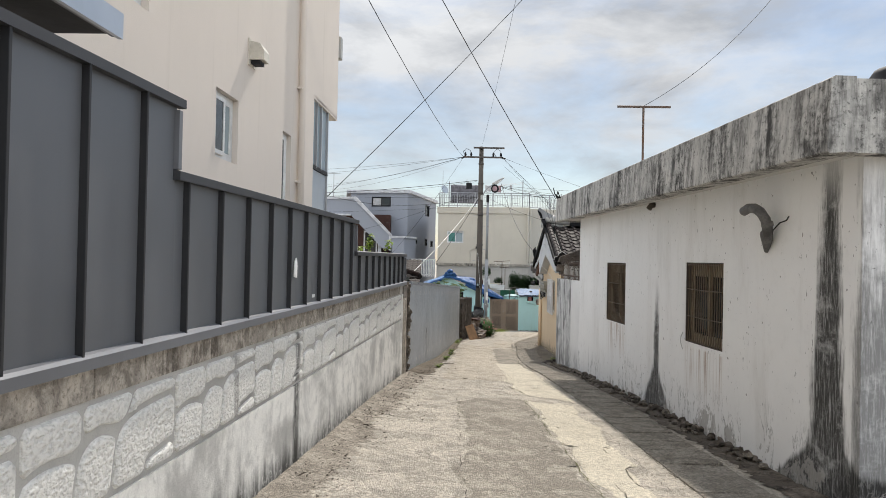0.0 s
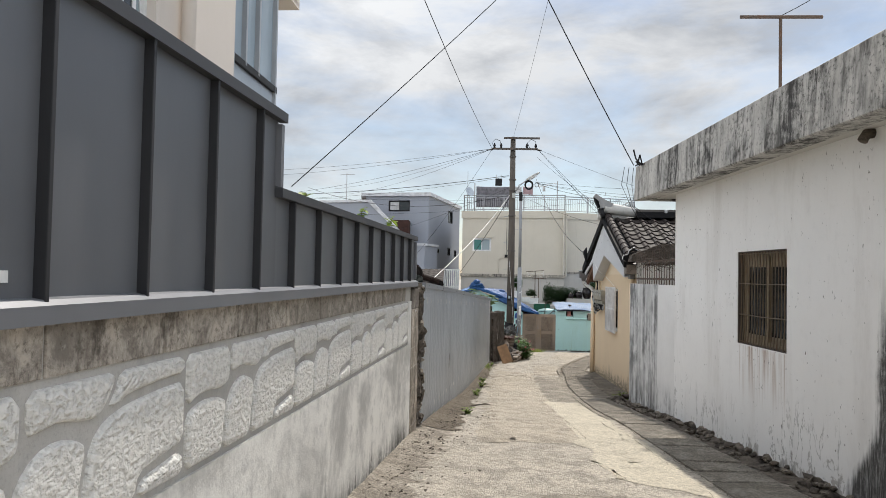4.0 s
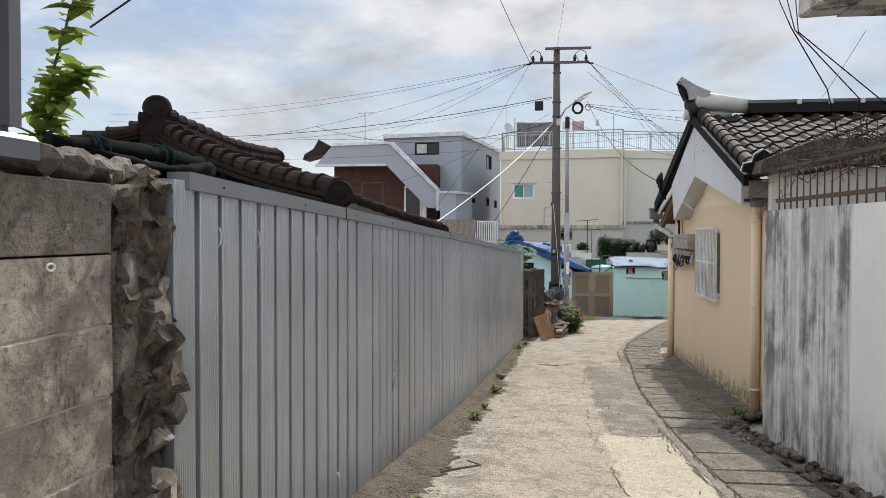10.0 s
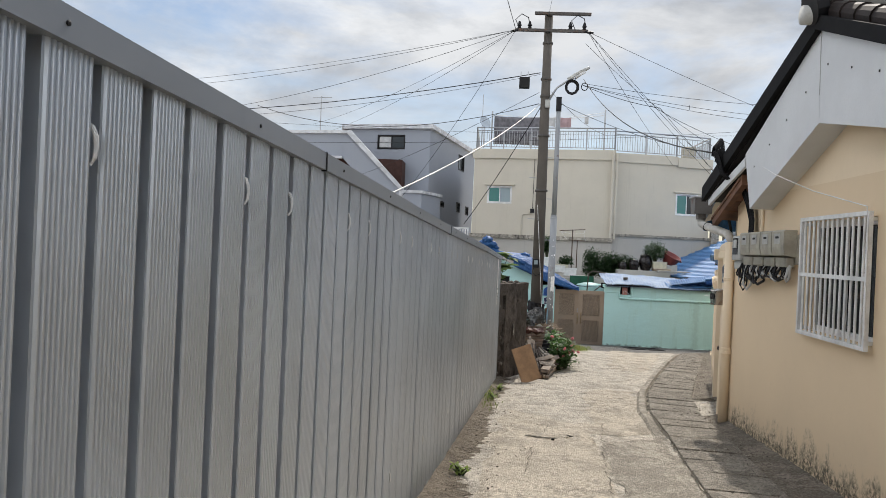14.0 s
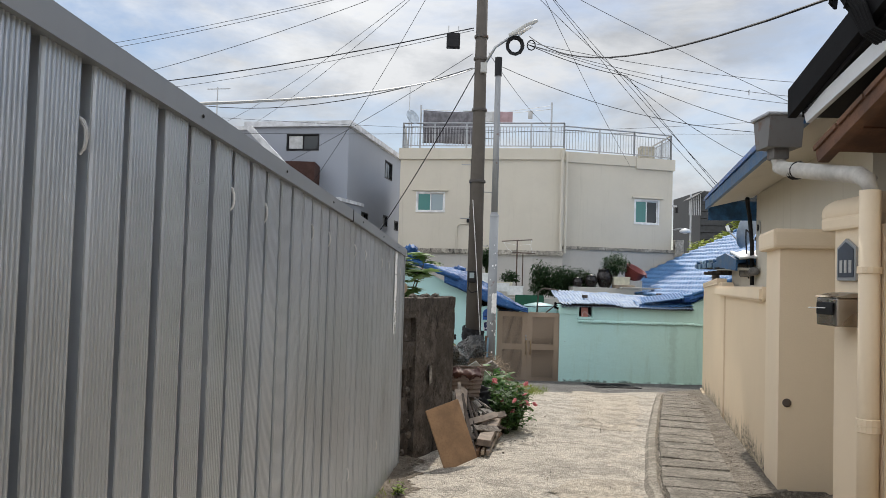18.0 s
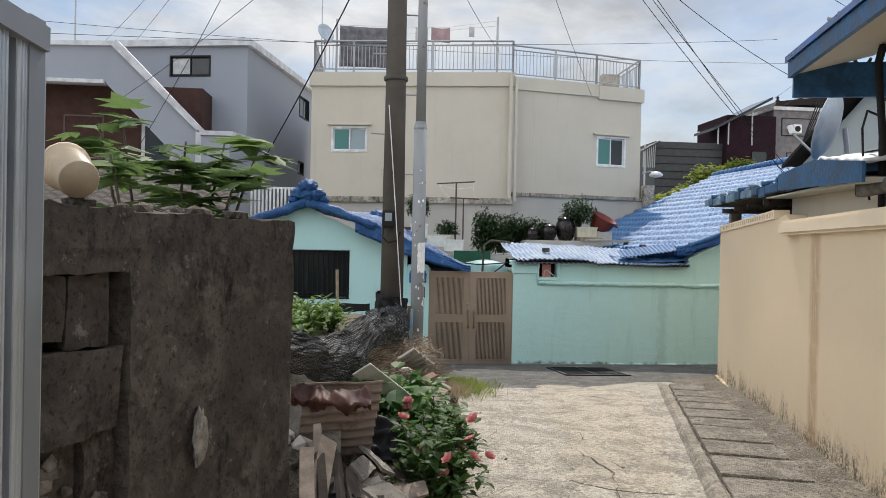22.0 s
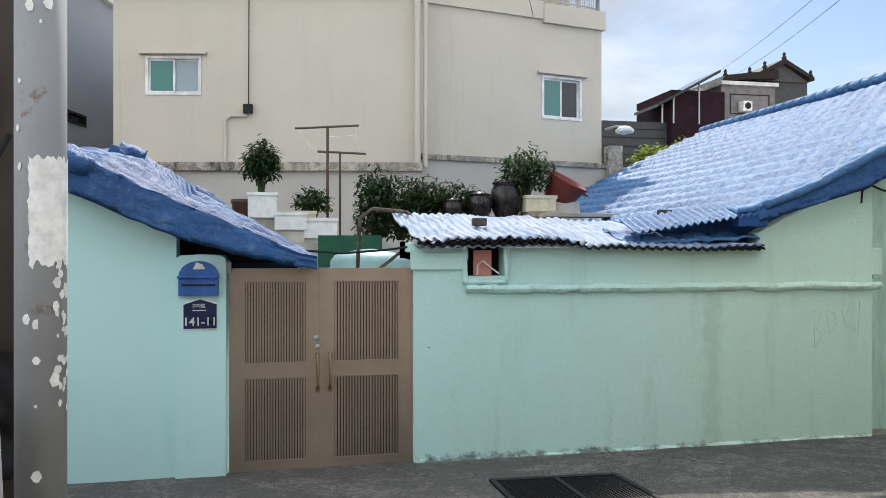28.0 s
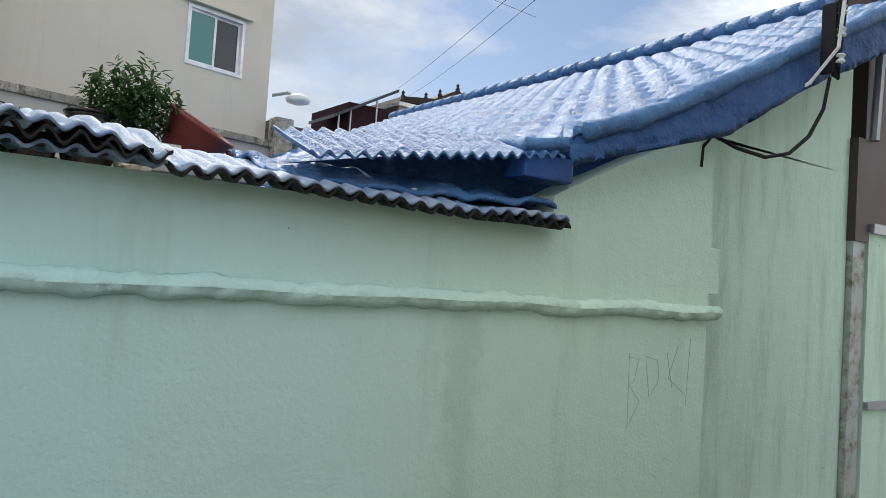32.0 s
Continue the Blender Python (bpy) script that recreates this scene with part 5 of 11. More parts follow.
        if spike is None:
            spike = part("spike", tube([(0, 0, 0), (0, 0, 0.62)], 0.009, seg=6, r1=0.003), RUST, v, m=mm)
        else:
            again(spike, v, mm)
    vine = bmesh.new()
    for q in range(110):
        a0 = (rng.uniform(6.9, 9.5), -0.11 + rng.uniform(-0.25, 0.12), 1.45 + rng.uniform(-0.05, 0.32))
        pts = [a0]
        for i in range(3):
            a0 = (a0[0] + rng.uniform(-0.25, 0.25), a0[1] + rng.uniform(-0.08, 0.1), a0[2] + rng.uniform(-0.09, 0.10))
            pts.append(a0)
        tube(pts, 0.005, vine, 4, 0.002)
    tagged(part("dry_vine", vine, TWIG, v, "tangle of brown dry vine"), kind="stuff")
    # sloping cement cover behind the low wall
    b = thing("lean_to_roof", RIGHT, "dark cement sheet lean-to roof behind the low wall", "roof")
    part("sheet", solid(60, 2, lambda i, j: (6.8 + 2.75 * i, -0.28 - 2.2 * j, 1.50 + 0.45 * j + 0.02 * math.sin(i * 110)), 0.02), OLD, b)


STAINED_PALE = plaster("dull white plaster", (0.62, 0.60, 0.56), (0.16, 0.15, 0.14), 0.5, 0.2, 0.15, 0.4)
SOFFIT = plaster("stained soffit plaster", (0.62, 0.61, 0.58), (0.10, 0.095, 0.09), 0.7, 0.4, 0.4, 0.5)
PIPE_GREY = plain("dirty grey pipe", (0.15, 0.145, 0.138), 0.6, 0, 9, 0.5)
OCHRE = metal_paint("tan painted sash", (0.25, 0.195, 0.125), 0.65, 0.0, rust=0.4)
BAR = metal_paint("brown rusted bar", (0.13, 0.098, 0.066), 0.7, 0.0, rust=0.35)
REVEAL = plain("dark brown painted reveal", (0.075, 0.06, 0.053), 0.7, 0, 5, 0.4)
BROWN_WALL = plaster("brown peeled plaster", (0.22, 0.145, 0.085), (0.10, 0.08, 0.06), 0.7, 0.5, 0.4, 0.8)
TWIG = plain("dry twig", (0.055, 0.042, 0.033), 0.9)
build_white()


# ---- yellow house ----
def yellow_damp():
    g = Net("cream plaster with mould marks")
    c = (0.74, 0.59, 0.405)
    n1, n2 = g.noise(0.8, 5, 0.6), g.noise(9, 5, 0.65)
    col = g.mix(g.step(n1, 0.3, 0.75, 0, 0.16), c, tint(c, 0.75))
    col = g.mix(g.step(n2, 0.5, 0.85, 0, 0.14), col, tint(c, 0.78))
    x, y, z = g.xyz()
    fall = g.math("ADD", z, g.math("MULTIPLY", g.math("SUBTRACT", y, 31.4), 0.052))
    s = g.noise(1.0, 7, 0.78, g.scaled(3.4, 3.4, 1.6), 0.5)
    speck = g.noise(24, 6, 0.78)
    m = g.math("MULTIPLY", g.step(speck, 0.40, 0.56), g.step(g.math("ADD", fall, g.math("MULTIPLY", s, -1.15)), -2.30, -2.02, 1, 0))
    col = g.mix(g.math("MULTIPLY", m, 0.9), col, (0.06, 0.055, 0.045))
    # brown band at the wall's step: a stain, with the step's shading coloured in
    col = rain_run(g, col, 34.54, 0.15, (0.40, 0.24, 0.12), 0.6)
    g.bump(g.math("ADD", n2, g.math("MULTIPLY", g.noise(65, 3), 0.4)), 0.3, 0.004)
    return g.done(col, 0.85, 0, 0.25)


YELLOW_DAMP = yellow_damp()


def tile_piece(pw, pl):
    """One S-shaped roof tile, its length down the slope (x across, y up the slope)."""
    bm = bmesh.new()
    n = 8
    prof = []
    for k in range(n + 1):
        f = k / n
        z = 0.045 * math.sin(math.pi * min(1, f / 0.45)) if f < 0.45 else -0.012 * math.sin(math.pi * (f - 0.45) / 0.55)
        prof.append((pw * f, z))
    up = [[bm.verts.new((u, y, z + dz)) for u, z in prof] for y, dz in ((0.0, 0.028), (pl * 1.06, 0.0))]
    for k in range(n):
        bm.faces.new((up[0][k], up[0][k + 1], up[1][k + 1], up[1][k]))
    lip = [bm.verts.new((u, 0.0, z)) for u, z in prof]
    for k in range(n):
        bm.faces.new((lip[k], lip[k + 1], up[0][k + 1], up[0][k]))
    return bm


def build_yellow():
    h = thing("yellow_house", HOUSE, "cream yellow plastered house with a dark tiled gable roof", "house")
    turn = pose(0, 0, 0, 0, 0, 90)
    part("wall", holed(0, 5.88, -2.2, 1.30, -0.2, 0.0, [(2.20, 3.53, -0.09, 0.95)]), YELLOW_DAMP, h, m=turn)
    part("wall_near", box(0.2, 7, 0, 0.2, -2.2, 1.55), YELLOW, h)
    part("wall_far", box(0.2, 7, 5.68, 5.88, -2.2, 1.45), YELLOW, h)
    PK = (2.83, 2.62)
    part("gable_wall", prism([(0, 1.30), (5.88, 1.30), (5.7, 1.48), (PK[0], 2.50), (0.2, 1.46)], 0.0, 0.2, "x"), YELLOW, h)
    # white verge boards, a deep box along each slope, widest at the peak
    def board(a0, a1, b0, b1):
        """a0, a1: foot and head of the outer end; b0, b1: foot and head at the peak."""
        bm = prism([a0, b0, b1, a1], -0.25, -0.22, "x")
        prism([a0, b0, (b0[0], b0[1] + 0.03), (a0[0], a0[1] + 0.03)], -0.22, 0.0, "x", bm)
        part("verge_board", bm, WHITE_BOARD, h, "white sheet metal verge board")
    board((0.08, 1.235), (0.10, 1.58), (2.796, 1.775), (2.826, 2.60))
    board((4.60, 1.125), (4.84, 1.76), (2.80, 1.775), (2.83, 2.60))
    part("board_return", prism([(4.60, 1.125), (4.84, 1.76), (4.80, 1.775), (4.56, 1.14)], -0.219, 0.0, "x"), WHITE_BOARD, h)
    part("seam", prism([(2.805, 2.02), (2.812, 2.02), (2.832, 2.58), (2.825, 2.58)], -0.254, -0.2505, "x"), GREYP, h, "open board seam")
    part("verge_strip", prism([(4.84, 1.62), (6.36, 1.27), (6.40, 1.36), (4.84, 1.73)], -0.25, -0.22, "x"), WHITE_BOARD, h, "narrow white verge strip")
    for q in range(10):
        y0 = 0.35 + 0.46 * q
        zz = 1.45 + 0.30 * y0 if y0 < 2.8 else 2.22 - 0.38 * (y0 - 2.8)
        part("screw", box(-0.256, -0.251, y0, y0 + 0.016, zz, zz + 0.016), BLACK, h)
    part("roof_deck", prism([(-0.2, 1.46), (PK[0], 2.60), (PK[0], 2.66), (-0.2, 1.52)], -0.25, 7, "x"), BLACK, h)
    part("roof_deck", prism([(PK[0], 2.60), (6.42, 1.32), (6.42, 1.38), (PK[0], 2.66)], -0.25, 7, "x"), BLACK, h)
    part("verge_trim", prism([(-0.24, 1.44), (PK[0], 2.60), (PK[0], 2.73), (-0.24, 1.57)], -0.31, -0.252, "x"), TRIM_BLACK, h, "black verge trim")
    part("verge_trim", prism([(PK[0], 2.58), (6.50, 1.33), (6.50, 1.52), (PK[0], 2.75)], -0.31, -0.252, "x"), TRIM_BLACK, h, "black verge trim")
    # bare boards under the far eave
    for q in range(4):
        part("eave_board", prism([(5.15 + 0.30 * q, 1.50 - 0.107 * q), (5.43 + 0.30 * q, 1.40 - 0.107 * q), (5.44 + 0.30 * q, 1.43 - 0.107 * q), (5.16 + 0.30 * q, 1.53 - 0.107 * q)], -0.215, 0.9, "x"), RAW_WOOD, h, "bare reddish eave board")
    part("rafter", prism([(5.1, 1.44), (6.30, 1.00), (6.34, 1.10), (5.1, 1.56)], -0.20, -0.13, "x"), RAW_WOOD, h, "bare reddish eave timber")
    # near slope, tile by tile
    ang = math.degrees(math.atan2(PK[1] - 1.48, PK[0] + 0.2))
    ca, sa = math.cos(radians(ang)), math.sin(radians(ang))
    pw, pl = 0.285, 0.335
    first = None
    for j in range(10):
        for i in range(25):
            m = pose(0.0 + pw * i, -0.24 + 0.318 * j * ca, 1.55 + 0.318 * j * sa, ang, 0, 0)
            if first is None:
                first = part("tile", tile_piece(pw, pl), ROOFTILE, h, m=m, smooth=False)
            else:
                again(first, h, m)
    part("far_tiles", sheet(150, 40, lambda i, j: (-0.25 + 7.2 * i, PK[0] + 3.62 * j, 2.70 - 1.28 * j + 0.03 * abs(math.sin(i * 80)) - 0.02 * ((j * 12) % 1))), ROOFTILE, h)
    # round verge tiles and ridge
    barrel = None
    for j in range(12):
        m = pose(-0.17, -0.26 + 0.272 * j, 1.61 + 0.272 * sa / ca * j, ang, 0, 0)
        if barrel is None:
            bm = tube([(0, 0.0, 0.0), (0, 0.30, 0.0)], 0.095, seg=14, r1=0.080)
            barrel = part("verge_tile", bm, ROOFTILE, h, m=m, smooth=False)
        else:
            again(barrel, h, m)
    lobes = [(-0.22, -0.06), (-0.20, 0.03), (-0.11, 0.05), (-0.09, 0.13), (0.0, 0.19), (0.09, 0.13), (0.11, 0.05), (0.20, 0.03), (0.22, -0.06), (0.0, -0.12)]
    part("eave_ornament", prism(lobes, -0.03, 0.03, "y"), TRIM_BLACK, h, "black lobed eave tile", m=pose(-0.12, -0.30, 1.66, 12, 0, 0))
    part("eave_mortar", prism([(a * 1.05, b * 1.05 + 0.002) for a, b in lobes], 0.031, 0.045, "y"), PAPER, h, "white mortar rim", m=pose(-0.12, -0.30, 1.66, 12, 0, 0))
    r0 = PK[0]
    part("ridge", prism([(r0 - 0.18, 2.72), (r0 + 0.18, 2.72), (r0 + 0.16, 2.87), (r0 + 0.08, 2.93), (r0 - 0.08, 2.93), (r0 - 0.16, 2.87)], 0.52, 7.0, "x"), TRIM_BLACK, h, "black ridge cap")
    part("ridge_hood", tube([(-0.26, r0, 2.95), (0.1, r0, 2.91), (0.35, r0, 2.87), (0.58, r0, 2.84)], 0.15, seg=16, r1=0.11), GREYP, h, "grey metal ridge hood", smooth=True)
    part("ridge_end", tube([(-0.36, r0, 2.79), (-0.26, r0, 2.82)], 0.16, seg=16), BLACK, h, "black round ridge end tile")
    part("ridge_roll", tube([(-0.40, r0 + 0.06, 2.74), (0.3, r0 + 0.06, 2.76)], 0.085, seg=14), GREYP, h, "grey round ridge roll", smooth=True)
    part("ridge_crest", prism([(-0.36, 2.94), (-0.10, 2.98), (-0.04, 3.06), (-0.24, 3.15), (-0.48, 3.30), (-0.52, 3.24), (-0.40, 3.10)], r0 - 0.14, r0 + 0.14, "y"), CREST, h, "grey horned crest")
    part("crest_face", prism([(-0.10, 0.02), (0.10, 0.02), (0.11, 0.20), (0, 0.31), (-0.11, 0.20)], -0.012, 0.05, "x"), TRIM_BLACK, h, "black flower panel of the crest", m=pose(-0.385, r0, 2.94, 0, -25, 0))
    for q in range(14):
        part("ridge_clip", box(1.2 + 0.45 * q, 1.27 + 0.45 * q, r0 - 0.175, r0 - 0.145, 2.84, 2.92, bevel=0.01), STEEL, h)
    # window with its white grille
    HW = HOUSE @ pose(0, 0, 0, 0, 0, 90)
    w = thing("window_3", HW, "sliding window behind a white steel grille on the yellow house", "window", kind="structure")
    part("window_frame", holed(2.20, 3.53, -0.09, 0.95, -0.12, -0.06, [(2.26, 3.47, -0.03, 0.89)]), WHITE, w)
    part("pane", box(2.26, 2.88, -0.10, -0.09, -0.03, 0.89), GLASS, w)
    part("pane", box(2.86, 3.47, -0.085, -0.075, -0.03, 0.89), GLASS, w)
    part("sash_rail", box(2.26, 2.31, -0.088, -0.07, -0.03, 0.89), WHITE, w)
    part("sash_rail", box(2.845, 2.895, -0.074, -0.06, -0.03, 0.89), WHITE, w)
    # unlit room: a near-black sheet behind the panes
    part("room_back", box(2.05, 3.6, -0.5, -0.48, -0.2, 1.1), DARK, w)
    g = thing("window_grille", HW, "white painted steel window grille standing off the yellow wall", "grille")
    part("grille_frame", holed(2.165, 3.565, -0.125, 0.985, 0.05, 0.085, [(2.20, 3.53, -0.09, 0.95)]), WHITE, g)
    bar = None
    for q in range(13):
        mm = pose(2.27 + 0.1 * q, 0.066, -0.10)
        if bar is None:
            bar = part("bar", tube([(0, 0, 0), (0, 0, 1.06)], 0.012, seg=8), WHITE, g, m=mm)
        else:
            again(bar, g, mm)
    part("cross_bar", box(2.19, 3.54, 0.052, 0.080, 0.425, 0.46), WHITE, g)
    for z in (-0.08, 0.91):
        for u in (2.20, 3.50):
            part("bracket", box(u, u + 0.03, -0.01, 0.05, z, z + 0.03), WHITE, g)
    # gutters and downpipes
    dp = thing("downpipe", HOUSE, "cream painted downpipe on the house corner", "pipe")
    pn = part("pipe", tube([(-0.06, 0.14, 1.12), (-0.06, 0.14, -1.45)], 0.055, seg=14), YELLOW, dp, smooth=True)
    for z in (1.02, 0.0, -1.0):
        part("clip", lathe([(0.057, 0), (0.061, 0.004), (0.061, 0.020), (0.057, 0.024)], 14), YELLOW, pn, m=pose(-0.06, 0.14, z))
    part("hopper", box(-0.26, 0.02, -0.24, -0.02, 1.30, 1.50, bevel=0.012), GUTTER, dp, "brown-grey gutter box")
    part("outlet", box(-0.17, -0.05, -0.16, 0.02, 1.20, 1.30, bevel=0.02), RUST_STEEL, dp)
    part("elbow", tube([(-0.11, -0.06, 1.24), (-0.09, 0.04, 1.22), (-0.06, 0.12, 1.18), (-0.06, 0.14, 1.10)], 0.05, seg=12), YELLOW, dp, smooth=True)
    part("gutter", prism([(-0.32, 1.34), (-0.20, 1.34), (-0.20, 1.49), (-0.22, 1.49), (-0.22, 1.36), (-0.30, 1.36), (-0.30, 1.49), (-0.32, 1.49)], 0.03, 7, "x"), GUTTER, dp)
    d2 = thing("downpipe", HOUSE, "cream painted downpipe beside the gate pier", "pipe")
    pipe = part("pipe", tube([(-0.06, 5.94, 0.78), (-0.06, 5.94, -1.62)], 0.060, seg=14), YELLOW, d2, smooth=True)
    for z in (0.28, -0.62, -0.66):
        part("collar", lathe([(0.062, 0), (0.068, 0.004), (0.068, 0.04), (0.062, 0.044)], 14), YELLOW, pipe, m=pose(-0.06, 5.94, z))
    bend = part("bend", tube([(-0.06, 5.94, 0.76), (-0.062, 5.96, 0.84), (-0.075, 6.04, 0.885), (-0.11, 6.25, 0.925), (-0.20, 6.75, 1.02), (-0.215, 6.83, 1.05), (-0.22, 6.85, 1.12)], 0.055, seg=14), PALE_PIPE, d2, "grey plastic bend", smooth=True)
    for q in range(3):
        part("cable_tie", lathe([(0.058, 0), (0.064, 0.006), (0.058, 0.012)], 12), BLACK, bend, m=pose(-0.175, 6.62 + 0.025 * q, 0.995, -80 + 6 * q, 10, 0))
    part("outlet", box(-0.28, -0.16, 6.79, 6.91, 1.10, 1.20, bevel=0.02), RUST_STEEL, d2, "rusted outlet")
    part("hopper", prism([(6.74, 1.18), (6.95, 1.18), (7.00, 1.40), (6.70, 1.40)], -0.34, -0.10, "x"), RUST_STEEL, d2, "dented grey hopper head")
    part("hopper_lip", box(-0.36, -0.08, 6.69, 7.01, 1.395, 1.42, bevel=0.008), STEEL, d2)
    # meters: four broad covers in a row and a small old one beside them
    mt = thing("electric_meter_box", HOUSE, "row of grey electricity meters in a plastic box", "meter")
    part("back_plate", box(-0.035, 0.0, 3.74, 5.22, 0.53, 0.83, bevel=0.01), GREY_BOX, mt)
    for q in range(4):
        y0 = 3.76 + 0.362 * q
        c = part("meter_cover", prism([(-0.035, 0.60), (-0.15, 0.62), (-0.165, 0.70), (-0.165, 0.86), (-0.15, 0.875), (-0.035, 0.875)], y0, y0 + 0.34, "y"), GREY_BOX, mt)
        part("meter_window", box(-0.170, -0.166, y0 + 0.10, y0 + 0.26, 0.735, 0.84), GREYP, c, "pale reading window")
        part("dial_bar", box(-0.1725, -0.1705, y0 + 0.13, y0 + 0.22, 0.79, 0.812), BLACK, c)
        part("terminal_cover", box(-0.12, -0.036, y0 + 0.03, y0 + 0.33, 0.50, 0.60, bevel=0.015), GREY_BOX, c)
        for k in range(5):
            part("rib", box(-0.126, -0.1205, y0 + 0.05, y0 + 0.31, 0.515 + 0.017 * k, 0.522 + 0.017 * k), GREY_BOX, c)
    old = part("old_meter", box(-0.14, -0.02, 5.27, 5.60, 0.545, 0.85, bevel=0.03), GREYP, mt, "small grey meter with a glass dial")
    part("dial_glass", box(-0.146, -0.141, 5.34, 5.53, 0.62, 0.82), GLASS, old)
    part("dial_face", box(-0.149, -0.1465, 5.37, 5.50, 0.70, 0.80), GREYP, old)
    part("old_base", box(-0.11, -0.02, 5.30, 5.58, 0.44, 0.545, bevel=0.02), GREYP, mt)
    rng = random.Random(2)
    for q in range(30):
        y0 = 3.80 + 0.055 * q
        y1 = max(3.78, min(y0 + rng.uniform(0.10, 0.55) * (1 if q % 2 else -1), 5.45))
        dip = rng.uniform(0.08, 0.17) if y0 < 4.6 else rng.uniform(0.12, 0.33)
        part("cable_loop", tube([(-0.09, y0, 0.52), (-0.10 - 0.03 * rng.random(), y0, 0.52 - dip * 0.4), (-0.12 - 0.02 * rng.random(), y0 * 0.9 + y1 * 0.1, 0.52 - dip * 0.8), (-0.11, y0 * 0.6 + y1 * 0.4, 0.52 - dip), (-0.09, y0 * 0.2 + y1 * 0.8, 0.52 - dip * 0.8), (-0.09, y1, 0.52 - dip * 0.35), (-0.08, y1, 0.52)], 0.010 if q % 3 else 0.014, seg=6), BLACK if q % 4 else GREYP, mt)
    cb = thing("cable_bundle", HOUSE, "bundle of black cables over the eave and down to the meters", "cable")
    for q in range(9):
        o = 0.018 * (q - 4)
        part("cable", tube([(-0.34, 5.78 + o, 1.92), (-0.36 - 0.01 * (q % 3), 5.66 + o, 1.88 + 0.3 * o), (-0.345, 5.56 + o, 1.74), (-0.31, 5.52 + 0.8 * o, 1.60), (-0.20, 5.46 + o, 1.50), (-0.10, 5.36 + o, 1.40), (-0.06 - 0.012 * (q % 3), 5.20 + o, 1.22), (-0.06, 5.12 + o, 1.02), (-0.07, 5.10 + o, 0.86)], 0.014 if q % 2 else 0.010, seg=6), TRIM_BLACK, cb)
    for q in range(7):
        r = 0.10 + 0.014 * q
        part("coil", tube([(-0.37 + 0.012 * q, 5.72 + r * math.cos(a * 0.5), 1.86 + 1.15 * r * math.sin(a * 0.5)) for a in range(9)], 0.010, seg=6), TRIM_BLACK, cb)
    part("side_loop", tube([(-0.08, 5.25, 1.36), (-0.10, 5.0, 1.34), (-0.10, 4.78, 1.26), (-0.09, 4.74, 1.20), (-0.09, 4.95, 1.17), (-0.08, 5.2, 1.22)], 0.009, seg=6), TRIM_BLACK, cb)
    part("conduit", tube([(-0.02, 4.86, 1.24), (-0.02, 4.87, 0.86)], 0.014, seg=8), YELLOW, cb, "cream painted conduit")
    wt = thing("tie_wire", HOUSE, "thin white wire on the gable", "cable")
    part("wire", tube([(-0.256, 4.20, 1.55), (-0.26, 3.78, 1.42), (-0.12, 3.2, 1.22), (-0.095, 2.5, 1.08), (-0.092, 2.19, 1.02), (-0.09, 2.16, 0.75), (-0.09, 2.15, 0.0)], 0.005, seg=5), WHITE, wt)


PALE_PIPE = plain("pale grey pipe plastic", (0.50, 0.48, 0.44), 0.6, 0, 6, 0.25)
GUTTER = plain("brown-grey gutter paint", (0.24, 0.205, 0.175), 0.6, 0, 5, 0.3)
RUST_STEEL = metal_paint("stained steel", (0.16, 0.155, 0.15), 0.6, 0.2, rust=0.4)
CREST = plain("grey cement crest", (0.27, 0.275, 0.28), 0.7)
RAW_WOOD = plain("bare red timber", (0.15, 0.075, 0.045), 0.75, 0, 6, 0.4, 60)
WHITE_BOARD = plain("white sheet metal", (0.60, 0.615, 0.63), 0.5, 0.0, 1.5, 0.08, 60, 0.05)
GREY_BOX = plain("beige grey meter plastic", (0.36, 0.34, 0.28), 0.6, 0, 5, 0.3)
build_yellow()


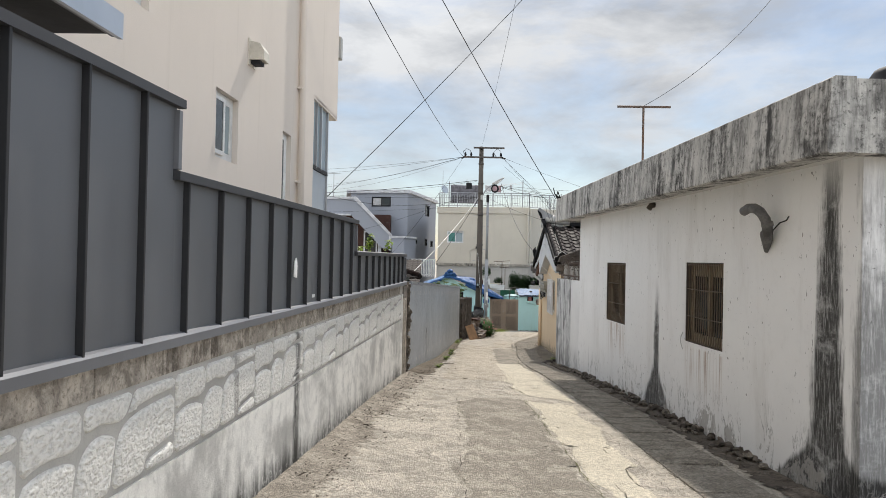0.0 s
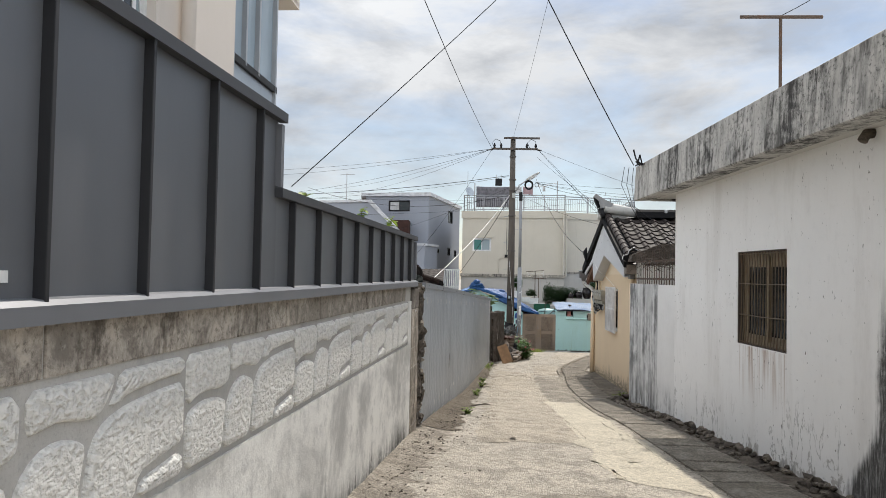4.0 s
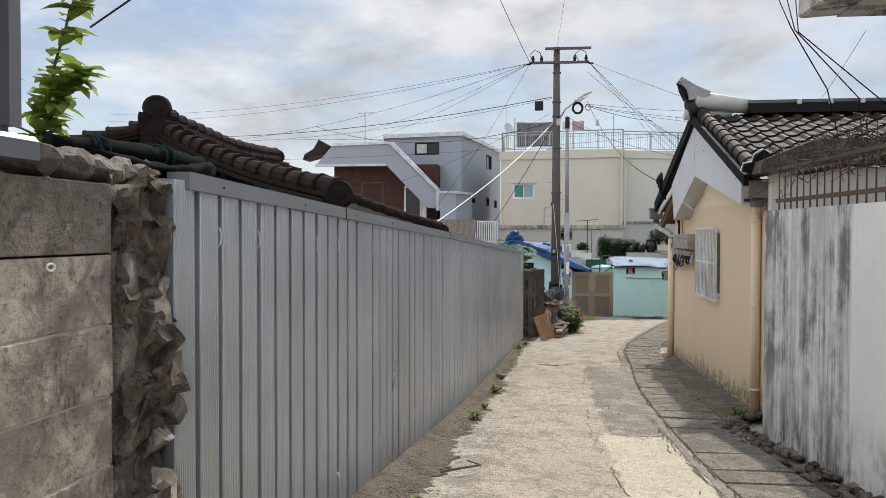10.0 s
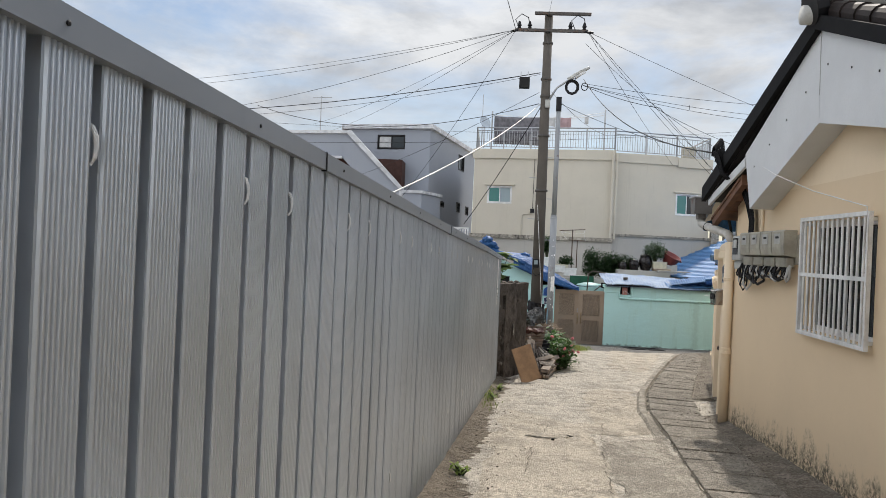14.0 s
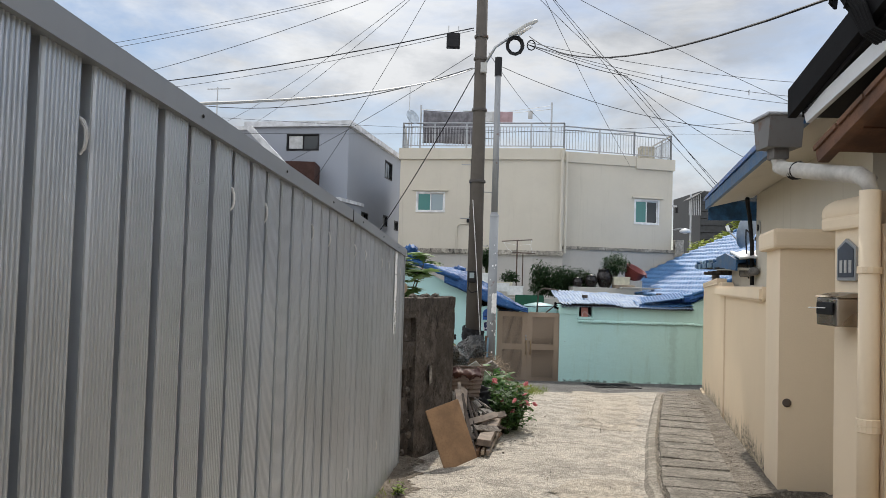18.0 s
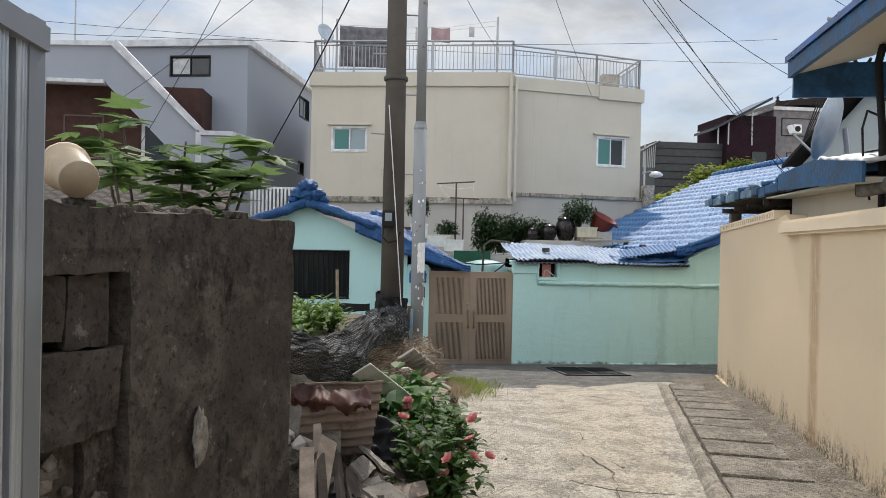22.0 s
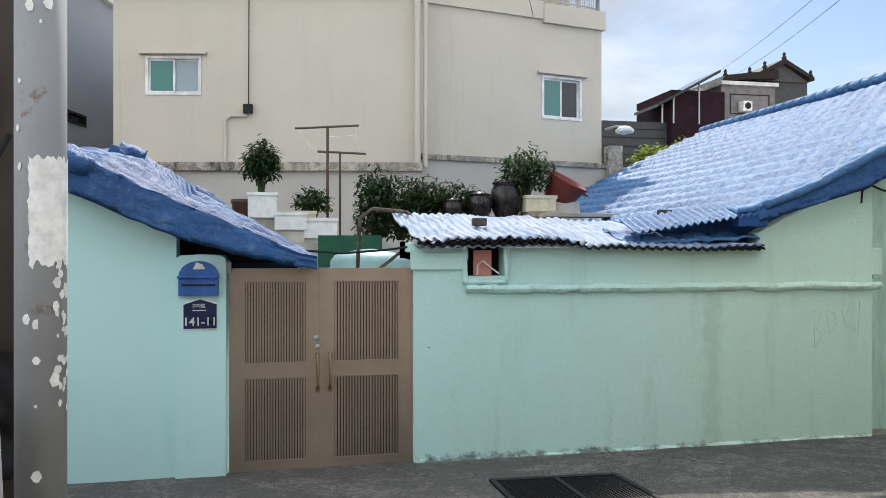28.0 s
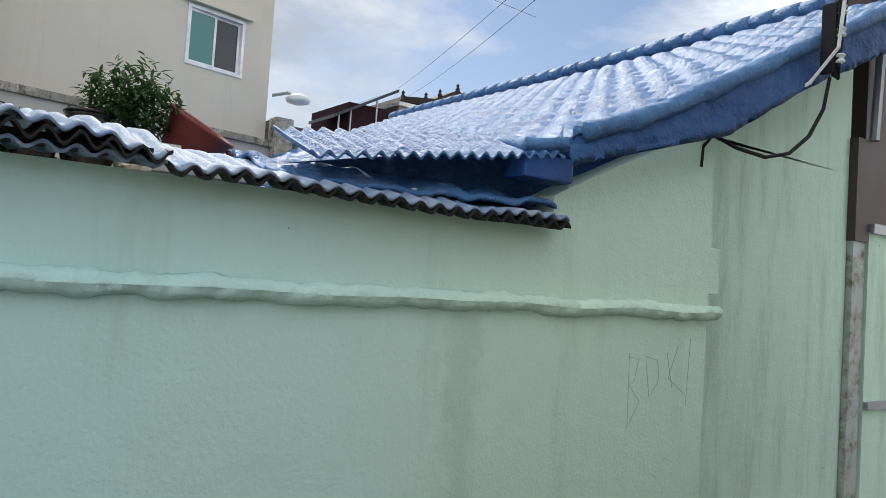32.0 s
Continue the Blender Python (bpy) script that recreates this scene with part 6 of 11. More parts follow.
# ---- yellow yard wall and gate piers ----
def build_yard_wall():
    p1 = thing("gate_pier", HOUSE, "cream yellow gate pier with a rounded cap against the house", "pillar")
    part("shaft", box(0.0, 0.42, 5.89, 6.46, -2.4, 0.58), YELLOW, p1)
    bm = tube([(0.10, 6.02, 0.68), (0.10, 6.08, 0.69), (0.10, 6.58, 0.69), (0.10, 6.64, 0.68)], 0.105, seg=16)
    part("cap", bm, YELLOW, p1, smooth=True)
    part("cap_base", box(-0.03, 0.46, 5.96, 6.60, 0.57, 0.66, bevel=0.02), YELLOW, p1)
    n = thing("house_plate", HOUSE, "small dark house number plate", "sign")
    plate = part("plate", prism([(6.17, 0.24), (6.40, 0.24), (6.40, 0.45), (6.285, 0.51), (6.17, 0.45)], -0.02, -0.003, "x"), STEEL, n)
    part("face", prism([(6.19, 0.26), (6.38, 0.26), (6.38, 0.44), (6.285, 0.487), (6.19, 0.44)], -0.024, -0.021, "x"), NAVY_GREY, plate)
    for q in range(3):
        part("digit_bar", box(-0.028, -0.0245, 6.21 + 0.055 * q, 6.24 + 0.055 * q, 0.29, 0.37), GREYP, plate)
    mb = thing("steel_mailbox", HOUSE, "small stainless steel mailbox", "mailbox")
    case = part("body", box(-0.17, -0.003, 6.10, 6.36, -0.05, 0.13, bevel=0.012), STAINLESS, mb)
    part("lid", prism([(-0.185, 0.132), (-0.003, 0.132), (-0.003, 0.165), (-0.09, 0.158)], 6.08, 6.38, "y"), STAINLESS, case)
    part("flap", box(-0.186, -0.172, 6.13, 6.33, 0.02, 0.10, bevel=0.006), BLACK, case, "open dark flap")
    part("paper", box(-0.28, -0.19, 6.20, 6.24, 0.06, 0.066), PAPER, mb)

    w = thing("wall_yellow_yard", YWALL, "cream yellow yard wall with a rounded coping and mould at its foot", "wall", kind="structure")
    part("wall", prism([(0.9, -2.6), (5.55, -2.6), (5.55, 0.03), (0.9, 0.05)], -0.2, 0.035, "y"), YELLOW_DAMP, w)
    part("wall", prism([(5.55, -2.6), (9.95, -2.6), (9.95, 0.115), (6.55, 0.21), (6.2, 0.24), (6.0, 0.16), (5.55, 0.14)], -0.2, 0.0, "y"), YELLOW_DAMP, w)
    cop = prism([(0.94, 0.03), (6.08, 0.02), (6.12, 0.05), (6.10, 0.165), (0.94, 0.185)], -0.27, 0.10, "y")
    bmesh.ops.bevel(cop, geom=cop.edges[:], offset=0.025, segments=2, affect="EDGES")
    part("coping", cop, YELLOW, w)
    part("screed", box(0.9, 9.9, -0.02, 0.05, -2.6, -2.05), YELLOW_DAMP, w)
    # pierced strip on the lower part
    ps = thing("pierced_coping", YWALL, "pierced cement coping blocks on the yard wall", "coping")
    blk = None
    for q in range(27):
        u = 6.62 + 0.122 * q
        m = pose(u, 0, lerp(u, [(6.55, 0.208), (9.95, 0.112)]))
        if blk is None:
            blk = part("pierced_block", holed(0.0, 0.12, 0.002, 0.10, -0.14, 0.02, [(0.035, 0.085, 0.025, 0.078)]), YELLOW, ps, m=m)
        else:
            again(blk, ps, m)
    p = thing("gate_pillar", YWALL, "cream yellow plastered gate pillar with a square cap", "pillar")
    part("shaft", box(0.13, 0.92, -0.50, 0.04, -2.4, 0.54), YELLOW, p)
    part("cap", box(0.07, 1.00, -0.56, 0.11, 0.54, 0.72, bevel=0.03), YELLOW, p)
    part("bolt_hole", lathe([(0.035, 0), (0.04, 0.012), (0.02, 0.018)], 10), RUST, p, m=pose(0.13, -0.03, -0.86, 0, -90, 0))
    part("hinge", box(0.10, 0.16, -0.54, -0.50, 0.30, 0.42), RUST, p, "rusty gate hinge")
    part("hinge", box(0.10, 0.16, -0.54, -0.50, -1.2, -1.08), RUST, p, "rusty gate hinge")
    gt = thing("yard_gate", YWALL, "dark red-brown steel gate standing open behind the pillar", "gate")
    part("leaf", box(0.16, 1.0, -0.60, -0.565, -1.66, 0.34), BROWN_GATE, gt)
    for z in (-1.60, -0.62, 0.28):
        part("leaf_rail", box(0.14, 1.0, -0.563, -0.54, z, z + 0.05), BROWN_GATE, gt)
    # the recess between the piers
    rc = thing("wall_recess", I4, "cream yellow wall set back behind the gate piers", "wall", kind="structure")
    part("wall", box(5.9, 6.1, 27.6, 31.2, -2.4, 0.3), YELLOW, rc)
    part("wall", box(4.05, 5.9, 27.45, 27.6, -2.4, 0.5), YELLOW, rc)
    st = thing("door_step", I4, "worn concrete door step", "step")
    part("step", box(4.35, 5.85, 28.2, 29.5, -1.95, -1.68, bevel=0.02), EDGE, st)

    # house with blue eaves behind the wall
    b = thing("blue_eaved_house", YARD, "cream house with a wide blue fascia behind the yard wall", "house")
    part("wall", box(-2.6, 2.62, -5.0, -0.22, -2.4, 1.62), CREAM, b)
    part("wall", box(2.62, 8.2, -5.0, -1.8, -2.4, 0.45), CREAM, b)
    vent = part("vent_hole", lathe([(0.10, 0), (0.115, 0.012), (0.06, 0.02)], 14), GREYP, b, "patched vent hole", m=pose(2.33, -0.219, 1.02, -90, 0, 0))
    # near-black disc for the shade in the hole
    part("vent_dark", lathe([(0.05, 0), (0.052, 0.01), (0.03, 0.012)], 12), DARK, vent, m=pose(0, 0, 0.021))
    # wide eave on the lane side, level, its soffit rising to the wall
    part("soffit", prism([(0.42, 1.36), (-0.22, 1.52), (-0.22, 1.56), (0.42, 1.40)], -3.4, 2.96, "x"), CREAM, b)
    part("fascia", box(-3.4, 2.97, 0.42, 0.46, 1.34, 1.47), BLUE_TRIM, b, "blue painted fascia board")
    part("fascia_end", box(2.93, 2.97, -4.2, 0.419, 1.17, 1.46), BLUE_TRIM, b, "blue painted fascia board")
    part("roof_sheet", prism([(0.48, 1.475), (-3.8, 2.1), (-3.8, 2.15), (0.48, 1.525)], -3.4, 2.99, "x"), BLUE, b)
    hose = thing("corner_cable", YARD, "thick black cable bent down the house corner", "cable")
    part("cable", tube([(2.35, -0.05, 1.44), (2.5, -0.08, 1.36), (2.58, -0.12, 1.2), (2.60, -0.16, 0.8), (2.61, -0.17, 0.2)], 0.03, seg=8), BLACK, hose, smooth=True)
    part("wire", tube([(2.60, -0.14, 0.95), (2.75, -0.1, 1.02), (2.9, -0.12, 0.9), (2.92, -0.14, 0.6), (2.8, -0.15, 0.3)], 0.010, seg=6), BLACK, hose)
    # low eave in blue tiles further on
    LE = line_frame((4.78, 31.39), (6.73, 39.17))
    le = thing("low_blue_eave", LE, "low eave of blue painted tiles over the yard wall", "roof")
    # near-black slab stands in for the shade under the eave
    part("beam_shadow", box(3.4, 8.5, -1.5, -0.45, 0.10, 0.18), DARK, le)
    part("soffit", prism([(2.4, 0.41), (5.2, 0.455), (5.2, 0.465), (2.4, 0.45)], -0.5, -0.04, "y"), GREY_PALE, le, "pale plastered soffit")
    part("fascia", prism([(2.3, 0.40), (4.5, 0.50), (4.5, 0.66), (3.4, 0.69), (2.3, 0.56)], 0.005, 0.03, "y"), BLUE_TRIM, le, "blue painted fascia")
    part("white_sheet", solid(30, 10, lambda i, j: (2.5 + 1.1 * i, -0.06 - 0.4 * j, -0.02 + lerp(2.5 + 1.1 * i, [(2.3, 0.60), (3.4, 0.73), (3.8, 0.72)]) + 0.05 * noise.noise(Vector((i * 6, j * 3, 1))) + 0.04 * j), 0.03), WHITE_BOARD, le, "crumpled pale plastic sheet", smooth=True)
    part("deck", prism([(2.95, 0.47), (8.6, 0.53), (8.6, 0.57), (2.95, 0.51)], -1.9, -0.06, "y"), OLD, le)
    rng = random.Random(41)
    kinds = {}
    for q in range(20):
        u = 2.95 + 0.285 * q
        mat = BLUE_TRIM if q < 9 or q % 3 == 0 else BLUE_CHALK
        m = pose(u, -0.03 + rng.uniform(-0.015, 0.012), 0.55 + 0.01 * (u - 3.0) + rng.uniform(-0.016, 0.014), rng.uniform(-1.5, 1.5), rng.uniform(-2.5, 2.0), rng.uniform(-1, 1)) @ Matrix.Diagonal((1, 1, rng.uniform(0.8, 1.1), 1))
        if mat not in kinds:
            bm = solid(8, 3, lambda i, j: (0.285 * i, -0.02 - 1.3 * j, 0.035 * math.sin(math.pi * i) + 0.12 * j + 0.03), 0.05)
            box(0.004, 0.280, -0.02, 0.02, -0.075, 0.03, bm, bevel=0.012)
            kinds[mat] = part("eave_tile", bm, mat, le, m=m)
        else:
            again(kinds[mat], le, m)
        if q % 2 == 0:
            part("tile_lap", lumpy([(u, 0.0, 0.60 + 0.01 * (u - 3.0)), (u + 0.01, -0.12, 0.615 + 0.01 * (u - 3.0)), (u + 0.01, -0.5, 0.655 + 0.01 * (u - 3.0))], 0.032, q + 1.0, 0.014, 10), mat, le, "thickly painted tile lap", smooth=True)
    for q in range(4):
        u = 5.6 + 0.75 * q
        part("rafter", box(u, u + 0.06, -1.8, -0.12, 0.40, 0.465), OLD, le)
    part("wall", box(2.7, 5.2, -0.5, -0.32, -2.4, 0.47), CREAM, le)
    # back wall near black: the depth of the shaded opening is in its colour
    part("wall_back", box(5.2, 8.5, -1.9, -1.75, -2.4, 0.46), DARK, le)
    part("end_post", box(8.35, 8.5, -0.5, -0.35, -2.4, 0.5), WOODS_GREY, le)
    ac = thing("round_duct", YARD, "rusty round duct under the low eave", "pipe")
    duct = part("duct", tube([(2.2, -0.14, 0.40), (2.55, -0.14, 0.39), (2.70, -0.10, 0.38), (2.74, -0.03, 0.375)], 0.062, seg=14), PIPE_GREY, ac, smooth=True)
    # shade inside the duct is a near-black disc on its end
    part("duct_mouth", tube([(2.742, -0.026, 0.375), (2.744, -0.022, 0.375)], 0.048, seg=14), DARK, duct)
    # dish
    ds = thing("satellite_dish", YARD, "pale blue-grey satellite dish on the low eave", "dish")
    DISH_AT = Vector((6.47, 35.76, 1.18))
    dm = YARD.inverted() @ Matrix.Translation(DISH_AT) @ Vector((-0.66, 0.66, 0.30)).to_track_quat("Z", "Y").to_matrix().to_4x4() @ Matrix.Scale(0.76, 4)
    part("reflector", lathe([(0.02, 0.0), (0.2, 0.02), (0.38, 0.07), (0.50, 0.13), (0.505, 0.115), (0.38, 0.05), (0.2, 0.0), (0.02, -0.02)], 28), DISH, ds, m=dm, smooth=True)
    arm = part("arm", tube([(0, -0.45, 0.1), (0, -0.2, 0.55)], 0.018, seg=8), STEEL, ds, m=dm)
    part("receiver", tube([(0, -0.22, 0.52), (0, -0.12, 0.60)], 0.04, seg=10), WHITE, arm)
    part("mount", tube([DISH_AT + Vector((0.12, -0.08, -0.56)), DISH_AT + Vector((0.06, -0.06, -0.02))], 0.03, seg=8), STEEL, ds, m=YARD.inverted())
    # dark tiled roof further back with a ridge end
    dk = thing("dark_tiled_roof", YARD, "dark tiled roof with an ornate ridge end behind the dish", "roof")
    inv = YARD.inverted()
    part("slope", solid(60, 6, lambda i, j: (8.45 + 4 * i, 38.4 - 1.9 * j, 2.30 + 0.2 * i - 1.0 * j + 0.03 * abs(math.sin(i * 40))), 0.06), ROOFTILE, dk, m=inv)
    part("slope", solid(60, 6, lambda i, j: (8.45 + 4 * i, 38.4 + 1.9 * j, 2.30 + 0.2 * i - 1.0 * j + 0.03 * abs(math.sin(i * 40))), 0.06), ROOFTILE, dk, m=inv)
    part("gable", prism([(36.7, 1.3), (40.1, 1.3), (38.4, 2.2)], 8.7, 8.8, "x"), GREY_PALE2, dk, m=inv)
    part("wall", box(8.7, 12, 36.8, 40, -2.4, 1.32), GREY_PALE2, dk, m=inv)
    part("ridge", tube([(8.4, 38.4, 2.38), (12.4, 38.4, 2.58)], 0.10, seg=10), ROOFTILE, dk, m=inv)
    part("ridge_end", tube([(8.36, 38.4 + 0.13 * math.cos(a * 0.52), 2.52 + 0.13 * math.sin(a * 0.52)) for a in range(13)], 0.035, seg=8), BLACK, dk, m=inv)
    part("ridge_horn", tube([(8.36, 38.2, 2.30), (8.36, 38.1, 2.42), (8.36, 38.02, 2.44), (8.36, 37.94, 2.52)], 0.045, seg=8, r1=0.02), BLACK, dk, m=inv)
    part("ridge_horn", tube([(8.36, 38.6, 2.30), (8.36, 38.7, 2.42), (8.36, 38.78, 2.44), (8.36, 38.86, 2.52)], 0.045, seg=8, r1=0.02), BLACK, dk, m=inv)

GREY_PALE = plaster("pale soffit plaster", (0.50, 0.49, 0.45), (0.2, 0.19, 0.17), 0.4, 0.2, 0.1, 0.3)
GREY_PALE2 = plaster("pale grey wall", (0.42, 0.45, 0.45), (0.2, 0.21, 0.21), 0.4, 0.2, 0.1, 0.3)
WOODS_GREY = plain("grey post wood", (0.20, 0.17, 0.14), 0.85, 0, 8, 0.4)
BROWN_GATE = metal_paint("red-brown gate paint", (0.09, 0.045, 0.035), 0.5, 0.1, rust=0.2)
NAVY_GREY = plain("dark grey enamel", (0.05, 0.06, 0.08), 0.4)
BLUE_TRIM = plain("blue trim paint", (0.026, 0.10, 0.22), 0.45, 0, 6, 0.5, 25, 0.35, 0.012, vary=0.4)
BLUE_CHALK = plain("chalky worn blue paint", (0.17, 0.27, 0.36), 0.6, 0, 7, 0.6, 25, 0.35, 0.012, vary=0.5)
DISH = plain("pale dish paint", (0.42, 0.47, 0.52), 0.45)


build_yard_wall()


# ---- mint houses and the gate ----
MINT_P = pose(0, MINT_Y, 0)


POST_X = 11.44
BIG_RISE = [(7.55, -0.175), (8.1, 0.01), (8.6, 0.235), (9.58, 0.715), (10.56, 1.19), (12.75, 2.22)]


def build_mint():
    w = thing("wall_mint", MINT_P, "mint green plastered yard wall with a raised band", "wall", kind="structure")
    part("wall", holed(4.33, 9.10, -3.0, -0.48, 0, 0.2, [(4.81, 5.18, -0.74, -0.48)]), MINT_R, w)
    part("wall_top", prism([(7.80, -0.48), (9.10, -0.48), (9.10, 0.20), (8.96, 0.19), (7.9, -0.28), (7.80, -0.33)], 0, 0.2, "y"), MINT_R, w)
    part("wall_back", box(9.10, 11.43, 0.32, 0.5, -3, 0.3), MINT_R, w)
    part("gable_back", prism([(9.10, 0.3), (11.43, 0.3), (11.43, 1.42), (9.10, 0.27)], 0.32, 0.5, "y"), MINT_R, w)
    def band(i, j):
        u = 4.81 + 4.37 * i
        a = 2 * math.pi * j
        r = 0.045 + 0.008 * noise.noise(Vector((u * 4, 0, 0))) + 0.014 * noise.fractal(Vector((u * 11, j * 3, 0)), 0.7, 2.0, 4)
        return (u, -0.005 - max(0, r * math.cos(a)) * 1.1, -0.858 - 0.008 * i + 0.95 * r * math.sin(a) + 0.014 * noise.noise(Vector((u * 2.2, 5, 0))))
    part("band", sheet(420, 14, band), MINT_R, w, smooth=True)
    for pts in ([(4.805, -0.012, -0.80), (4.80, -0.015, -0.60), (4.81, -0.012, -0.455)], [(4.81, -0.012, -0.79), (5.0, -0.016, -0.795), (5.19, -0.012, -0.79)], [(5.195, -0.012, -0.79), (5.20, -0.015, -0.62), (5.19, -0.012, -0.455)]):
        part("window_surround", lumpy(pts, 0.026, 7.0 + pts[0][0], 0.016, 10, 0.025), MINT_R, w, smooth=True)
    part("lintel", box(4.30, 4.80, -0.03, 0.0, -0.68, -0.52, bevel=0.012), MINT_R, w)
    part("lintel", box(4.30, 4.48, 0.02, 0.35, -0.52, -0.43, bevel=0.012), MINT_R, w)
    part("gate_side_wall", box(1.3, 2.28, 0.06, 0.26, -3, -0.55), MINT_L, w)
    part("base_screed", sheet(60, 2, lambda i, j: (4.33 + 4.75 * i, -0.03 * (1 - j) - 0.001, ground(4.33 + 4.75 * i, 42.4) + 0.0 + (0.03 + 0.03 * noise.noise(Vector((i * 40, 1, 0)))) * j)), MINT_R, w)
    # things let into the wall
    o = thing("pink_vent_board", MINT_P, "pink board with a bent white wire in the wall opening", "board")
    part("board", box(4.90, 5.07, 0.05, 0.08, -0.739, -0.50), PINK, o)
    # near-black sheet closes the opening and gives its shade
    part("dark_back", box(4.78, 5.2, 0.22, 0.24, -0.8, -0.45), DARK, o)
    part("bent_wire", tube([(4.93, 0.03, -0.73), (4.93, 0.02, -0.64), (4.98, 0.02, -0.60), (5.08, 0.02, -0.68), (5.14, 0.03, -0.72)], 0.008, seg=6), WHITE, o)
    jb = thing("junction_box", MINT_P, "mint painted junction box on the wall corner", "box")
    part("box", box(9.10, 9.24, 0.02, 0.12, -0.76, -0.48, bevel=0.012), MINT_R, jb)
    part("stub", tube([(9.14, 0.07, -0.80), (9.14, 0.07, -0.76)], 0.02, seg=8), RUST, jb)
    # gate post with mailbox and plate
    p = thing("gate_post", MINT_P, "mint green gate post with a rounded top", "pillar")
    bm = bmesh.new()
    box(2.29, 2.70, -0.08, 0.3, -3, -0.60, bm)
    tb = prism([(2.29, -0.60), (2.70, -0.60), (2.695, -0.57), (2.66, -0.545), (2.495, -0.535), (2.33, -0.545), (2.295, -0.57)], -0.08, 0.3, "y")
    part("shaft", bm, MINT_L, p)
    part("top", tb, MINT_L, p)
    mb = thing("blue_mailbox", MINT_P, "blue arched steel mailbox with flaking paint", "mailbox")
    arch = [(2.325, -0.88), (2.645, -0.88), (2.645, -0.72)] + [(2.485 + 0.16 * math.cos(a * math.pi / 10), -0.72 + 0.13 * math.sin(a * math.pi / 10)) for a in range(1, 10)] + [(2.325, -0.72)]
    case = part("body", prism(arch, -0.15, -0.081, "y"), BLUE_PAINT, mb)
    part("lip", box(2.315, 2.655, -0.17, -0.15, -0.735, -0.715, bevel=0.004), BLUE_PAINT, case)
    part("slot", box(2.35, 2.62, -0.154, -0.1505, -0.80, -0.785), BLACK, mb)
    part("fleck", prism([(2.44, -0.66), (2.54, -0.66), (2.52, -0.62), (2.47, -0.60)], -0.1535, -0.1505, "y"), WHITE, mb, "patch of flaked white paint")
    s = thing("number_plate", MINT_P, "dark blue house number plate reading 141-11", "sign")
    outline = [(2.35, -1.17), (2.635, -1.17), (2.635, -0.95), (2.49, -0.905), (2.35, -0.95)]
    part("rim", prism(outline, -0.092, -0.081, "y"), PAPER, s)
    part("plate", prism([(a + (0.008 if a < 2.4 else -0.008 if a > 2.6 else 0), b + (0.008 if b < -1.1 else -0.009)) for a, b in outline], -0.096, -0.0925, "y"), NAVY, s)
    for txt, size, at in (("141-11", 0.098, (2.4925, -1.135)), ("구지로", 0.040, (2.48, -0.985))):
        cu = bpy.data.curves.new("lettering", "FONT")
        cu.body, cu.size, cu.align_x, cu.extrude, cu.offset = txt, size, "CENTER", 0.001, 0.0012
        tmp = new("lettering_curve", cu)
        bpy.context.view_layer.update()
        me = bpy.data.meshes.new_from_object(tmp.evaluated_get(bpy.context.evaluated_depsgraph_get()))
        bpy.data.objects.remove(tmp)
        me.materials.clear()
        me.materials.append(WHITE)
        ob = new("lettering", me)
        ob.parent = s
        ob.matrix_basis = pose(at[0], -0.0985, at[1], 90, 0, 0)
    part("small_print", box(2.43, 2.54, -0.0975, -0.0965, -1.012, -1.004), WHITE, s)
    # gate
    g = thing("metal_gate", MINT_P, "brown painted double steel gate with slatted panels", "gate")
    slat = None
    for x0, x1, hinge in ((2.715, 3.505, 0), (3.515, 4.315, 1)):
        holes = [(x0 + 0.12 + (0.015 if not hinge else -0.01), x1 - (0.12 if hinge else 0.135), -1.49, -0.78), (x0 + 0.12 + (0.015 if not hinge else -0.01), x1 - (0.12 if hinge else 0.135), -2.35, -1.63)]
        leaf = part("leaf", holed(x0, x1, -2.44, -0.66, 0.06, 0.10, holes), BRONZE, g)
        for h in holes:
            part("back_sheet", box(h[0], h[1], 0.088, 0.096, h[2], h[3]), BRONZE_DARK, leaf)
            n = 22
            for q in range(n):
                u = h[0] + (h[1] - h[0]) * (q + 0.5) / n
                mm = Matrix.LocRotScale((u, 0.074, h[2]), Euler((0, 0, 0)), (1, 1, h[3] - h[2]))
                if slat is None:
                    slat = part("slat", box(-0.0075, 0.0075, -0.012, 0.010, 0, 1), BRONZE, leaf, m=mm)
                else:
                    again(slat, leaf, mm)
            part("mitre_frame", holed(h[0] - 0.012, h[1] + 0.012, h[2] - 0.012, h[3] + 0.012, 0.053, 0.0605, [h]), BRONZE, leaf)
        u = 3.475 if not hinge else 3.585
        hd = part("handle", tube([(u, 0.06, -1.42), (u, 0.015, -1.44), (u, 0.0, -1.50), (u, 0.0, -1.66), (u, 0.015, -1.72), (u, 0.06, -1.74)], 0.013, seg=8), BRASS, leaf, "worn bronze pull handle", smooth=True)
        for z in (-1.43, -1.73):
            part("rose", box(u - 0.02, u + 0.02, 0.045, 0.061, z - 0.03, z + 0.03, bevel=0.006), BRASS, hd)
    part("lock", lathe([(0.022, 0), (0.024, 0.012), (0.012, 0.018)], 12), STEEL, g, "round steel lock", m=pose(3.465, 0.06, -1.28, 90, 0, 0))
    part("lock", lathe([(0.022, 0), (0.024, 0.012), (0.012, 0.018)], 12), STEEL, g, "round steel lock", m=pose(3.475, 0.06, -1.36, 90, 0, 0))
    part("meeting_strip", box(3.495, 3.525, 0.045, 0.06, -2.42, -0.67), BRONZE, g)
    part("gate_jamb", box(4.315, 4.335, 0.04, 0.14, -2.5, -0.66), BRONZE, g)
    part("hinge_bar", box(2.70, 2.735, 0.03, 0.1, -0.70, -0.60), STEEL, g)
    d = thing("door_sill", MINT_P, "cracked concrete gate sill", "step")
